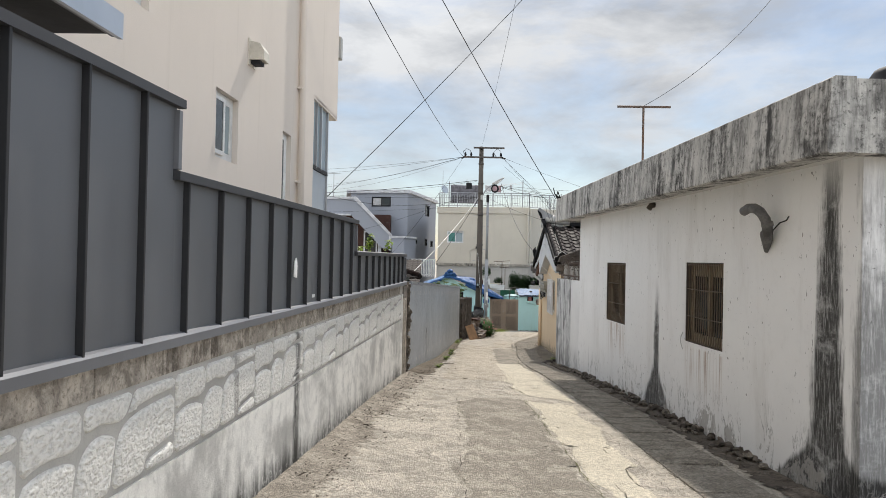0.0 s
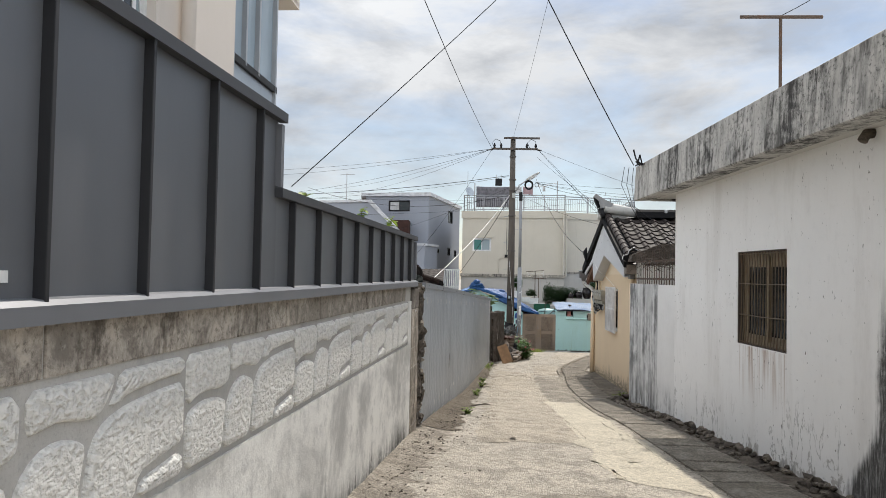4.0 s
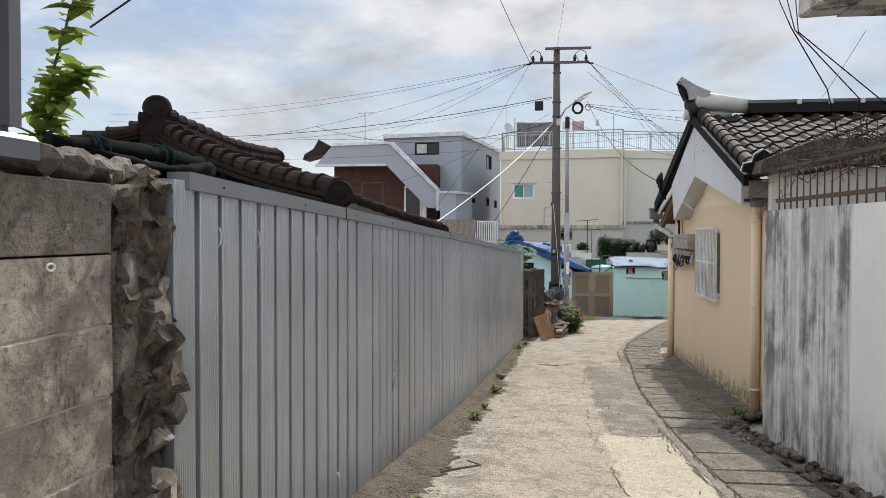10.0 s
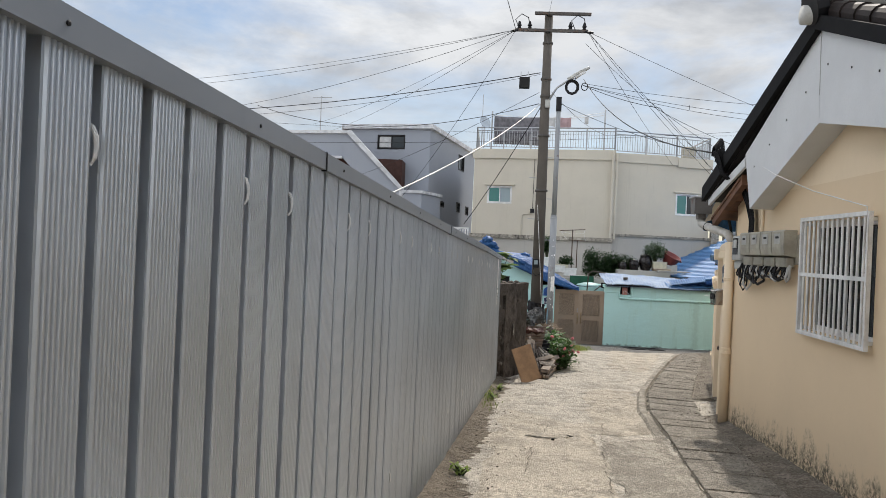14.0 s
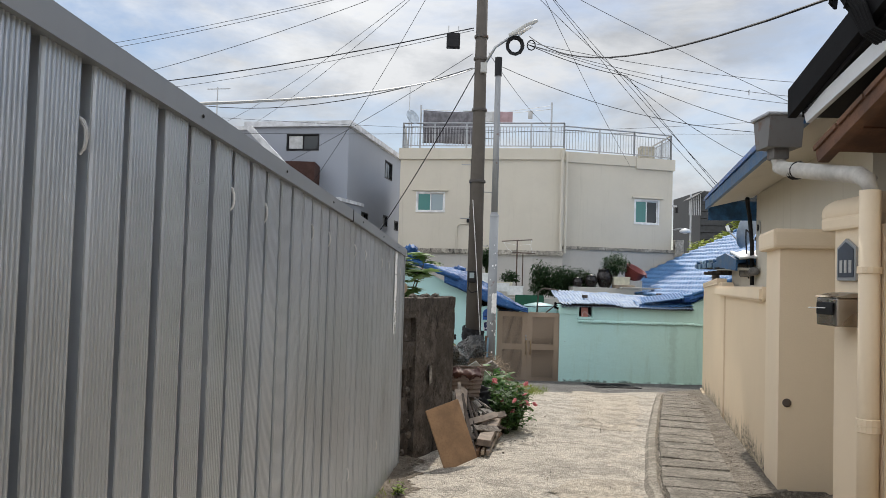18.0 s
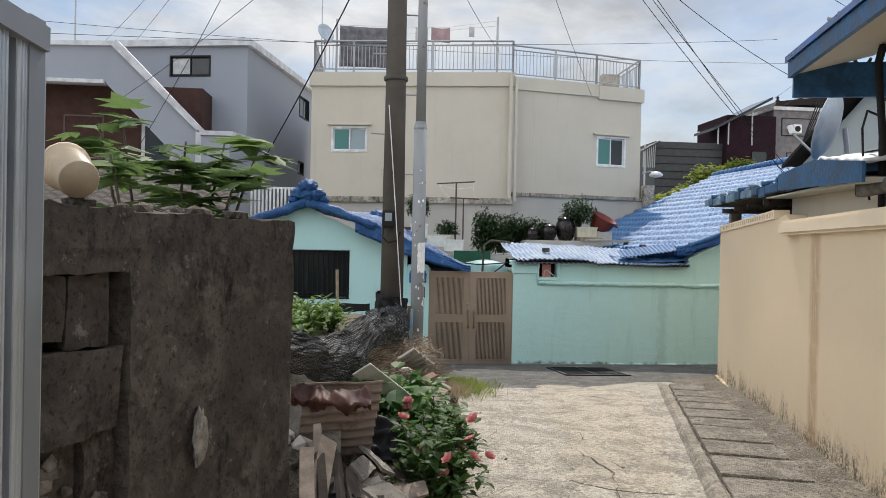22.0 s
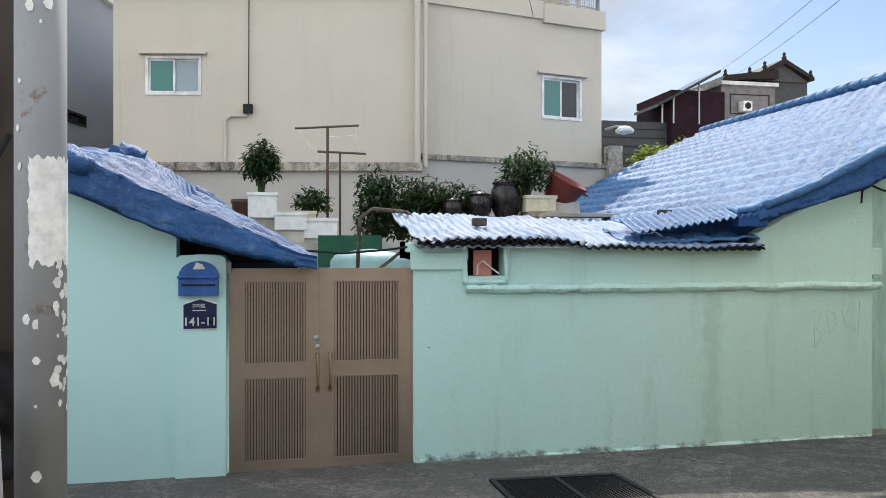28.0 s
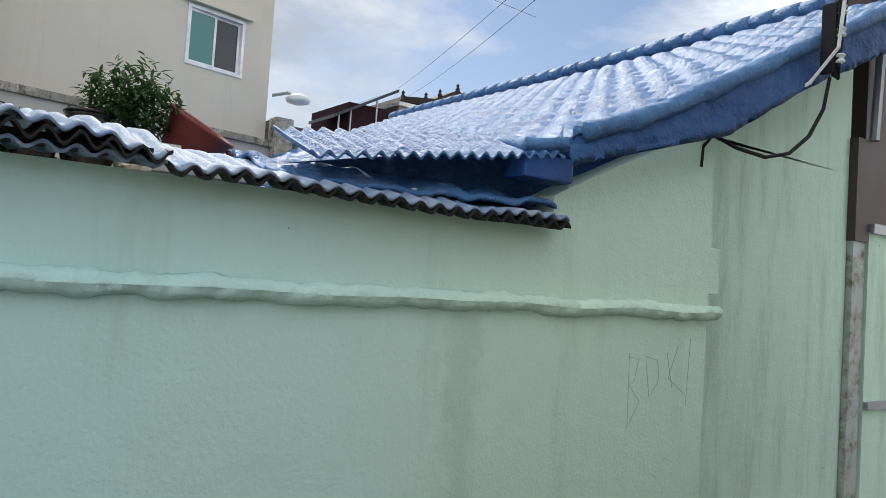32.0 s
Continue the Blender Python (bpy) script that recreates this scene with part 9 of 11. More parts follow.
OLDTILE_RED = plain("red-brown cover tile", (0.034, 0.022, 0.018), 0.9, 0.0, 6.0, 0.6, 30, 0.4, 0.008, 0.1, vary=0.8)
TARP = plain("dark tarpaulin", (0.006, 0.009, 0.008), 0.9, 0, 8, 0.5, 30, 0.4, 0.01, 0.06)
GREEN_CLOTH = plain("green strap", (0.01, 0.06, 0.045), 0.7, spec=0.15)
build_hanok()


# ---- distance ----
def build_distance():
    g = thing("dark_grey_house", I4, "dark grey slab-sided house in the distance", "house")
    part("wall", box(19.95, 24.55, 76, 82, -3, 6.85), GREY_DARK, g)
    for k in range(9):
        part("cladding_joint", box(19.96, 24.54, 75.96, 75.99, 2.4 + 0.5 * k, 2.43 + 0.5 * k), BLACK, g)
    part("porch_post", box(19.2, 19.3, 75.9, 76.0, -3, 6.6), STEEL, g)
    part("porch_roof", prism([(19.0, 6.1), (20.1, 6.75), (20.1, 6.85), (19.0, 6.2)], 75.5, 77, "y"), GREY_DARK, g)
    for k in range(7):
        part("porch_bar", box(19.1 + 0.13 * k, 19.14 + 0.13 * k, 75.85, 75.9, 5.1, 6.2 + 0.07 * k), STEEL, g)
    m = thing("maroon_house", I4, "maroon clad house with a lean-to of solar panels", "house")
    part("wall", box(24.58, 27.95, 75.5, 80, -3, 8.67), MAROON, m)
    part("solar_panel", prism([(23.45, 7.55), (27.4, 9.68), (27.4, 9.85), (23.45, 7.72)], 75, 78, "y"), GLASS, m)
    for x, z in ((23.9, 7.8), (24.6, 8.2), (26.2, 9.0)):
        part("prop", tube([(x, 75.3, 6.7), (x, 75.3, z)], 0.05, seg=6), STEEL, m)
    part("lower_window", box(26.3, 27.3, 75.42, 75.48, 5.4, 6.3), GLASS, m)
    t = thing("tiled_villa", I4, "grey villa with dark tiled roof ridges on the hill", "house")
    part("wall", box(28.04, 31.6, 76, 86, -3, 9.2), VILLA, t)
    part("wall", box(31.6, 34.0, 76.3, 86, -3, 9.7), GREY_DARK, t)
    part("roof_band", box(27.95, 31.7, 75.8, 86, 9.2, 9.42), GREY_PALE, t)
    part("roof", prism([(27.95, 9.42), (31.7, 9.7), (31.7, 10.2), (28.2, 9.75)], 75.8, 86, "y"), ROOFTILE, t)
    part("roof", prism([(30.2, 9.9), (32.2, 10.95), (34.2, 9.9), (34.2, 9.7), (32.2, 10.65), (30.2, 9.65)], 75.9, 86, "y"), ROOFTILE, t)
    part("gable", prism([(30.6, 9.6), (34.0, 9.6), (32.2, 10.7)], 76.15, 76.25, "y"), GREY_DARK, t)
    for x, z in ((28.3, 9.75), (29.9, 9.95), (30.9, 10.35), (32.2, 10.95), (34.0, 9.95)):
        part("finial", lathe([(0.10, 0), (0.15, 0.15), (0.07, 0.28), (0.11, 0.38), (0.02, 0.5)], 8), ROOFTILE, t, m=pose(x, 76.0, z - 0.1))
    sliding_window("window_11", pose(0, 75.98, 0), 28.6, 31.2, 7.5, 8.7, "window of the villa on the hill", (GLASS, GLASS), BLACK)
    sliding_window("window_11", pose(0, 75.98, 0), 29.0, 30.6, 5.4, 6.4, "window of the villa on the hill", (GLASS, GLASS), BLACK)
    ac = thing("air_conditioner", I4, "white air conditioner on the villa wall", "air conditioner")
    unit = part("case", box(29.1, 29.7, 75.4, 75.95, 7.6, 8.2, bevel=0.04), WHITE, ac)
    part("fan_grille", lathe([(0.18, 0), (0.2, 0.015), (0.05, 0.02)], 16), BLACK, unit, m=pose(29.4, 75.4, 7.9, 90, 0, 0))
    # plain closing walls behind the camera
    e = thing("wall_end_lane", I4, "plain grey wall closing the lane behind", "wall", kind="structure")
    part("wall", box(-6, 8, -22.3, -22, 0, 5), BLOCK, e)


GREY_DARK = plain("dark grey cladding", (0.055, 0.058, 0.062), 0.75)
MAROON = plain("maroon cladding", (0.026, 0.013, 0.018), 0.9, spec=0.1)
VILLA = plain("grey-brown render", (0.20, 0.19, 0.195), 0.9, spec=0.1)
build_distance()


# ---- poles, lamps and wires ----
def build_poles():
    PX, PY = 1.93, 39.6
    p = thing("utility_pole", pose(PX, PY, 0), "tall tapered grey concrete utility pole", "pole")
    shaft = part("shaft", tube([(0, 0, -2.6), (0, 0, 2.5), (0, 0, 7.5)], 0.185, seg=20, r1=0.115), POLE, p, smooth=True)
    part("cap", lathe([(0.115, 0), (0.11, 0.03), (0.04, 0.05)], 16), POLE, shaft, m=pose(0, 0, 7.5))
    for z in (5.55, 5.05, 3.9, 2.3, 6.6):
        part("band", lathe([(0.165, 0), (0.17, 0.01), (0.17, 0.05), (0.165, 0.06)], 16), ARM_STEEL, p, m=pose(0, 0, z) @ Matrix.Diagonal(((1.18 - z * 0.045), (1.18 - z * 0.045), 1, 1)))
    for k, z in enumerate((0.9, 1.5, 2.1, 2.7, 3.3, 3.9)):
        part("step_bolt", tube([(0.1 * (-1) ** k, 0, z), (0.36 * (-1) ** k, 0, z)], 0.012, seg=6), STEEL, p)
    m = thing("meter_on_pole", pose(PX, PY, 0), "black meter box strapped to the pole", "meter")
    case = part("case", box(-0.17, 0.02, -0.30, -0.17, 0.08, 0.34, bevel=0.03), BLACK, m)
    part("dial", box(-0.13, -0.03, -0.306, -0.300, 0.18, 0.30), GLASS_LIGHT, case)
    part("cable_loop", tube([(-0.14, -0.24, 0.08), (-0.16, -0.26, -0.06), (-0.08, -0.26, -0.14), (0.06, -0.24, -0.10), (0.1, -0.2, 0.02)], 0.012, seg=6), BLACK, m)
    a = thing("cross_arm", pose(PX, PY, 0), "steel cross arms with insulators", "cross arm")
    part("top_arm", box(-0.42, 1.2, -0.20, -0.11, 7.42, 7.50), ARM_STEEL, a)
    part("lower_arm", box(-0.95, 1.12, -0.22, -0.13, 6.92, 7.00), ARM_STEEL, a)
    for x in (-0.85, -0.55, 0.62, 1.02):
        i = part("insulator", lathe([(0.02, 0), (0.06, 0.02), (0.04, 0.06), (0.07, 0.09), (0.05, 0.13), (0.03, 0.20), (0.02, 0.22)], 12), BLACK, a, m=pose(x, -0.17, 7.0))
    for x0 in (-0.85, 0.75):
        part("jumper", tube([(x0, -0.2, 7.0), (x0 - 0.12, -0.3, 7.22), (x0 + 0.05, -0.32, 7.38), (x0 + 0.25, -0.25, 7.30), (x0 + 0.3, -0.2, 7.1)], 0.013, seg=6), BLACK, a)
    for x in (-0.95, -0.9, 1.05, 1.12):
        part("strain_clamp", tube([(x, -0.2, 6.95), (x * 1.12, -0.3, 6.88)], 0.035, seg=8), BLACK, a)
    l = thing("street_lamp", pose(PX, PY, 0), "grey street lamp head on a curved arm", "lamp")
    part("arm", tube([(0.1, -0.15, 4.95), (0.3, -0.2, 5.30), (0.62, -0.25, 5.52), (0.85, -0.28, 5.65)], 0.03, seg=8), STEEL, l, smooth=True)
    head = part("head", tube([(0.62, -0.28, 5.52), (0.72, -0.3, 5.60), (0.95, -0.33, 5.75), (1.12, -0.35, 5.84), (1.20, -0.36, 5.88)], 0.075, seg=12, r1=0.035), GREYP, l, smooth=True)
    part("lens", tube([(0.78, -0.30, 5.58), (0.95, -0.33, 5.69), (1.08, -0.35, 5.76)], 0.06, seg=10, r1=0.04), WHITE, head, "pale lamp lens", smooth=True)
    part("sensor_box", box(-0.01, 0.13, -0.24, -0.14, 4.72, 4.95, bevel=0.015), GREYP, l)
    for q in range(5):
        r = 0.14 + 0.015 * q
        part("cable_coil", tube([(0.72 + r * math.cos(k * 0.6), -0.34 - 0.01 * q, 5.30 + 1.1 * r * math.sin(k * 0.6)) for k in range(12)], 0.012, seg=6), BLACK, l)
    part("cable_coil", tube([(1.08 + 0.09 * math.cos(k * 0.6), -0.34, 5.33 + 0.11 * math.sin(k * 0.6)) for k in range(12)], 0.014, seg=6), BLACK, l)
    b = thing("cable_box", pose(PX, PY, 0), "black cable splice box hanging beside the pole", "box")
    part("case", box(-0.78, -0.48, -0.2, -0.02, 5.28, 5.60, bevel=0.02), BLACK, b)
    for x in (-0.74, -0.52):
        part("hanger", tube([(x, -0.1, 5.6), (x, -0.1, 5.78)], 0.012, seg=6), STEEL, b)
    s = thing("steel_pole", pose(2.28, 39.0, 0), "grey painted steel pole with a white notice", "pole")
    low = part("shaft_low", tube([(0, 0, -2.6), (0, 0, 1.55)], 0.095, seg=18), POLE_STEEL, s, smooth=True)
    part("shaft_top", tube([(0, 0, 1.55), (0, 0, 4.75)], 0.072, seg=18, r1=0.062), POLE_STEEL, s, smooth=True)
    part("joint", tube([(0, 0, 1.50), (0, 0, 1.60)], 0.10, seg=18, r1=0.075), POLE_STEEL, s)
    part("dark_top", tube([(0, 0, 4.55), (0, 0, 4.95)], 0.078, seg=14), BLACK, s)
    def notice(i, j):
        """A torn paper pasted part of the way round."""
        a = -1.72 + (1.95 + 0.10 * noise.noise(Vector((j * 9, 1, 0)))) * i + 0.12 * (1 - i) * noise.noise(Vector((j * 14, 5, 0)))
        z = -0.55 + 0.42 * j + (0.03 * noise.fractal(Vector((i * 9, j * 2, 4)), 0.7, 2.0, 4) if j in (0, 1) else 0)
        return (0.0968 * math.cos(a), 0.0968 * math.sin(a), z)
    part("notice", sheet(26, 20, notice), PAPER, low, "torn white paper notice")
    rng = random.Random(12)
    for k in range(64):
        a = rng.uniform(-0.75, 0.25) if k < 40 else rng.uniform(-2.4, 0.2)
        z = rng.uniform(-1.15, -0.55) if k < 40 else rng.uniform(-1.9, 0.9)
        bm = bmesh.new()
        ring = [(rng.uniform(0.5, 1.0), q * 1.05) for q in range(6)]
        size = rng.uniform(0.006, 0.024)
        bm.faces.new([bm.verts.new((0.0972 * math.cos(a + r * size * math.cos(b) / 0.0972), 0.0972 * math.sin(a + r * size * math.cos(b) / 0.0972), z + 1.5 * r * size * math.sin(b))) for r, b in ring])
        part("flake", bm, PAPER, low, "pale flake of torn paper")


ARM_STEEL = metal_paint("dark weathered steel", (0.075, 0.068, 0.062), 0.7, 0.1, rust=0.4)
POLE = concrete("pole concrete", (0.105, 0.093, 0.081), (0.04, 0.035, 0.03), 0.4, bump=0.3)
POLE_STEEL = metal_paint("grey pole paint", (0.25, 0.26, 0.27), 0.6, 0.1, rust=0.12)
build_poles()


def wire(a, b, sag, r=0.009, n=14, mat=None, label="thin black overhead wire above the lane"):
    a, b = Vector(a), Vector(b)
    pts = [a.lerp(b, k / n) - Vector((0, 0, 4 * sag * (k / n) * (1 - k / n))) for k in range(n + 1)]
    t = tagged(part("overhead_wire", tube(pts, r * 0.75, seg=5), mat or BLACK), label, "cable", "overhead wires")
    return t


def build_wires():
    L, R, T = (0.98, 39.4, 6.95), (3.05, 39.4, 6.95), (1.93, 39.6, 7.5)
    # up the lane
    wire(L, (-3.6, -6, 7.6), 0.75, 0.012)
    wire(T, (1.5, -3, 10.2), 0.6, 0.006)
    wire((2.70, 18.25, 3.14), (-2.0, 13.2, 9.6), 0.15, 0.012)
    wire((-3.27, 18.8, 2.75), (3.6, 25.2, 11.6), 0.1, 0.013)
    wire((4.24, 16.04, 4.95), (8.5, 19.5, 8.6), 0.25, 0.008)
    # to the left
    wire(L, (-22, 52, 7.4), 0.5, 0.0085)
    wire(L, (-22, 51, 6.9), 0.6, 0.0085)
    wire(L, (-13, 46.5, 5.2), 0.4, 0.009)
    wire(L, (-9.9, 60, 7.3), 0.3, 0.0085)
    wire(L, (-9.0, 60, 6.9), 0.3, 0.0085)
    wire((1.75, 39.5, 4.85), (-9.0, 47.0, 5.9), 0.75, 0.014)
    wire((1.75, 39.5, 5.75), (-22, 50.5, 6.2), 0.7, 0.018)
    wire((1.75, 39.5, 5.70), (-22, 50.3, 6.05), 0.85, 0.008)
    wire(L, (-3.2, 44, 1.6), 0.25, 0.0085)
    wire((1.75, 39.6, 5.2), (-8.5, 53, 2.9), 0.3, 0.0085)
    wire((1.80, 39.5, 4.85), (-1.05, 27.3, 1.1), 0.18, 0.017, mat=GREYP, label="thick pale service cable")
    wire((1.80, 39.5, 4.75), (-0.38, 42.25, 1.35), 0.10, 0.016)
    wire((-12, 44, 4.0), (14, 50.5, 6.4), 0.35, 0.008)
    # to the right
    wire(R, (9.69, 42.02, 1.30), 0.10, 0.008)
    wire(R, (9.70, 42.02, 1.15), 0.25, 0.008)
    wire(R, (8.6, 52.0, 4.7), 0.15, 0.0085)
    wire((5.35, 40.1, 4.95), (9.71, 42.02, 1.05), 0.06, 0.008)
    wire(R, (13.5, 43.6, 4.3), 0.15, 0.0085)
    J = (2.98, 39.6, 5.45)
    ring_wire = wire(J, (15, 44.4, 5.75), 0.42, 0.0085)
    wire((2.98, 39.6, 5.50), (15, 44.2, 6.1), 0.30, 0.0085)
    wire(J, (15, 44.6, 5.6), 0.50, 0.0085)
    for k in range(4):
        q = ring_wire.data.vertices[15 * k + 20].co
        part("wire_ring", tube([(q.x, q.y + 0.045 * math.cos(a), q.z - 0.02 + 0.07 * math.sin(a)) for a in [0, 0.8, 1.6, 2.4, 3.2, 4.0, 4.8, 5.6, 6.28]], 0.008, seg=5), STEEL, ring_wire)
    wire(J, (5.35, 40.1, 4.95), 0.08, 0.012)
    wire((5.0, 39.9, 5.0), (7.60, 37.3, 3.22), 0.12, 0.008)
    wire((2.3, 39.0, 4.78), (7.62, 37.32, 3.15), 0.30, 0.0085)
    wire((3.0, 39.5, 5.60), (3.31, 27.30, 1.90), 0.42, 0.013)
    wire((2.1, 39.5, 5.2), (5.5, 51.6, 5.9), 0.2, 0.008)
    wire((10.49, 41.8, 4.2), (9.6, 33, 6.2), 0.2, 0.0085)
    wire((10.1, 42.05, 3.0), (3.0, 39.4, 6.6), 0.5, 0.008)
    wire((10.45, 41.8, 3.9), (27.4, 76, 9.75), 0.25, 0.0085)
    wire((10.45, 41.8, 3.6), (28.1, 76, 9.5), 0.35, 0.0085)
    wire((-12, 47.5, 5.4), (20, 56, 7.2), 0.4, 0.008)
    # tail down the pole
    wire((1.83, 39.40, 1.9), (2.12, 39.1, -1.9), -0.05, 0.010, mat=WHITE, label="loose white cable on the pole")
    # pole behind the low blue roof
    b = thing("utility_pole", pose(10.49, 41.85, 0), "grey utility pole with boxes behind the low roof", "pole")
    part("shaft", tube([(0, 0, -2.6), (0, 0, 4.45)], 0.125, seg=14, r1=0.10), POLE, b, smooth=True)
    part("box", box(-0.30, -0.02, -0.28, -0.08, 1.35, 1.75, bevel=0.03), WHITE, b)
    part("box", box(-0.34, 0.12, -0.30, -0.08, 2.75, 3.2, bevel=0.03), WHITE, b)
    part("arm", tube([(-0.3, 0, 4.3), (0.4, 0, 4.3)], 0.04, seg=8), STEEL, b)
    for q in range(4):
        part("cable_coil", tube([(-0.2 + 0.22 * math.cos(k * 0.6), -0.2 - 0.01 * q, 3.6 + 0.2 * math.sin(k * 0.6)) for k in range(12)], 0.012, seg=6), BLACK, b)
    far = thing("utility_pole", pose(12.6, 62, 0), "thin distant utility pole with a cross arm", "pole")
    part("shaft", tube([(0, 0, -3), (0, 0, 6.2)], 0.11, seg=10), POLE, far)
    part("arm", box(-1.0, 1.1, -0.05, 0.05, 4.2, 4.3), STEEL, far)
    part("arm_hook", tube([(1.1, 0, 4.2), (1.1, 0, 3.9)], 0.08, seg=6), BLACK, far)


build_wires()


# ---- plants ----
def leaf_mat(name, c, c2):
    g = Net(name)
    isl = g.n.new("ShaderNodeNewGeometry").outputs["Random Per Island"]
    col = g.mix(isl, c, c2)
    col = g.mix(g.step(g.noise(20, 3), 0.4, 0.7, 0, 0.4), col, tint(c, 0.7))
    g.done(col, 0.55, 0, 0.3)
    tr = g.n.new("ShaderNodeBsdfTranslucent")
    g.put(tr.inputs["Color"], g.mix(0.5, col, tint(c2, 1.5)))
    ms = g.n.new("ShaderNodeMixShader")
    ms.inputs[0].default_value = 0.42
    out = g.n["Material Output"]
    g.l.new(g.bsdf.outputs[0], ms.inputs[1])
    g.l.new(tr.outputs[0], ms.inputs[2])
    g.l.new(ms.outputs[0], out.inputs["Surface"])
    return g.mat

LEAF = leaf_mat("garden leaf", (0.028, 0.08, 0.018), (0.16, 0.26, 0.05))
LEAF_DARK = leaf_mat("dark shrub leaf", (0.018, 0.045, 0.018), (0.045, 0.085, 0.028))
LEAF_ROSE = leaf_mat("rose leaf", (0.028, 0.07, 0.022), (0.085, 0.155, 0.04))
LEAF_FIG = leaf_mat("fig leaf", (0.06, 0.11, 0.038), (0.15, 0.22, 0.075))
LEAF_BROAD = leaf_mat("broad garden leaf", (0.035, 0.09, 0.03), (0.11, 0.21, 0.06))
LEAF_LIGHT = leaf_mat("young leaf", (0.12, 0.20, 0.035), (0.24, 0.32, 0.06))
LEAF_FAR = leaf_mat("sunlit crown leaf", (0.10, 0.16, 0.03), (0.26, 0.30, 0.06))
PETAL = leaf_mat("rose petal", (0.62, 0.20, 0.24), (0.72, 0.36, 0.36))
STEM = plain("green stem", (0.06, 0.075, 0.03), 0.7)
BARK = plain("grey bark", (0.13, 0.11, 0.09), 0.9)
GRASS = leaf_mat("grass blade", (0.10, 0.17, 0.03), (0.24, 0.28, 0.07))
STRAW = leaf_mat("dry straw", (0.13, 0.095, 0.065), (0.36, 0.29, 0.20))


def add_leaf(bm, at, d, up, ln, wd, curl=0.25):
    """One leaf: a folded, pointed blade of six faces."""
    d = d.normalized()
    s = d.cross(up)
    if s.length < 1e-3:
        s = d.cross(Vector((1, 0, 0)))
    s.normalize()
    n = s.cross(d)
    rows = []
    for f, w in ((0.0, 0.10), (0.35, 1.0), (0.7, 0.75), (1.0, 0.0)):
        c = at + d * ln * f - n * ln * curl * f * f
        if w == 0:
            rows.append((bm.verts.new(c),))
        else:
            rows.append((bm.verts.new(c + s * wd * 0.5 * w + n * wd * 0.12), bm.verts.new(c), bm.verts.new(c - s * wd * 0.5 * w + n * wd * 0.12)))
    for a, b in zip(rows, rows[1:]):
        if len(b) == 3:
            bm.faces.new((a[0], a[1], b[1], b[0]))
            bm.faces.new((a[1], a[2], b[2], b[1]))
        else:
            bm.faces.new((a[0], a[1], b[0]))
            bm.faces.new((a[1], a[2], b[0]))


def rand_dir(rng, up=0.3):
    a = rng.uniform(0, 2 * math.pi)
    z = rng.uniform(-0.5, 1.0) + up
    return Vector((math.cos(a), math.sin(a), z)).normalized()


def bush(name, m, size, count, ln, wd, label, leaf, seed, stems=9, category="plant", up=0.2, base=0.15, fill=0.0):
    """Stems that fork out of one root, with leaves crowded along and about them."""
    rng = random.Random(seed)
    b = thing(name, m, label, category)
    sx, sy, sz = size
    wood, green = bmesh.new(), bmesh.new()
    tips = []
    for k in range(stems):
        a = rng.uniform(0, 2 * math.pi)
        rr = rng.uniform(0.2, 1.0)
        end = Vector((math.cos(a) * sx * rr, math.sin(a) * sy * rr, sz * rng.uniform(0.6, 1.0)))
        mid = end * 0.45 + Vector((rng.uniform(-0.1, 0.1) * sx, rng.uniform(-0.1, 0.1) * sy, sz * 0.12))
        pts = [Vector((rng.uniform(-0.15, 0.15) * sx, rng.uniform(-0.15, 0.15) * sy, 0)), mid, end]
        tube(pts, 0.010 + 0.006 * sz, wood, 5, 0.003)
        tips.append(pts)
    for k in range(count):
        pts = tips[k % stems]
        f = rng.uniform(base, 1.0)
        c = pts[0].lerp(pts[1], f * 2) if f < 0.5 else pts[1].lerp(pts[2], f * 2 - 1)
        if rng.random() < fill:
            a, rr = rng.uniform(0, 2 * math.pi), math.sqrt(rng.random())
            top = 1.0 - 0.35 * rr * rr + 0.12 * noise.noise(Vector((a, rr * 2, seed)))
            c = Vector((math.cos(a) * sx * rr, math.sin(a) * sy * rr, sz * rng.uniform(base, top)))
        jit = Vector((rng.gauss(0, 0.10) * sx, rng.gauss(0, 0.10) * sy, rng.gauss(0, 0.06) * sz))
        add_leaf(green, c + jit, rand_dir(rng, up), Vector((0, 0, 1)), ln * rng.uniform(0.6, 1.2), wd * rng.uniform(0.7, 1.2), rng.uniform(0.1, 0.5))
    tagged(part("stem_tangle", wood, STEM, b), kind="stuff")
    tagged(part("foliage", green, leaf, b), kind="stuff")
    return b


def lobed_leaf(bm, at, d, size, rng):
    """A broad five-lobed fig leaf."""
    d = d.normalized()
    s = d.cross(Vector((0, 0, 1))).normalized()
    n = s.cross(d)
    out = [(0, 0.0), (0.30, 0.05), (0.62, 0.22), (0.30, 0.30), (0.58, 0.62), (0.22, 0.52), (0.0, 1.0)]
    c = bm.verts.new(at + d * size * 0.35 + n * size * 0.03)
    ring = [bm.verts.new(at + s * x * size + d * y * size - n * size * (0.10 * x + 0.18 * y * y)) for x, y in out]
    ring += [bm.verts.new(at - s * x * size + d * y * size - n * size * (0.10 * x + 0.18 * y * y)) for x, y in reversed(out[1:-1])]
    for k in range(len(ring)):
        bm.faces.new((c, ring[k], ring[(k + 1) % len(ring)]))


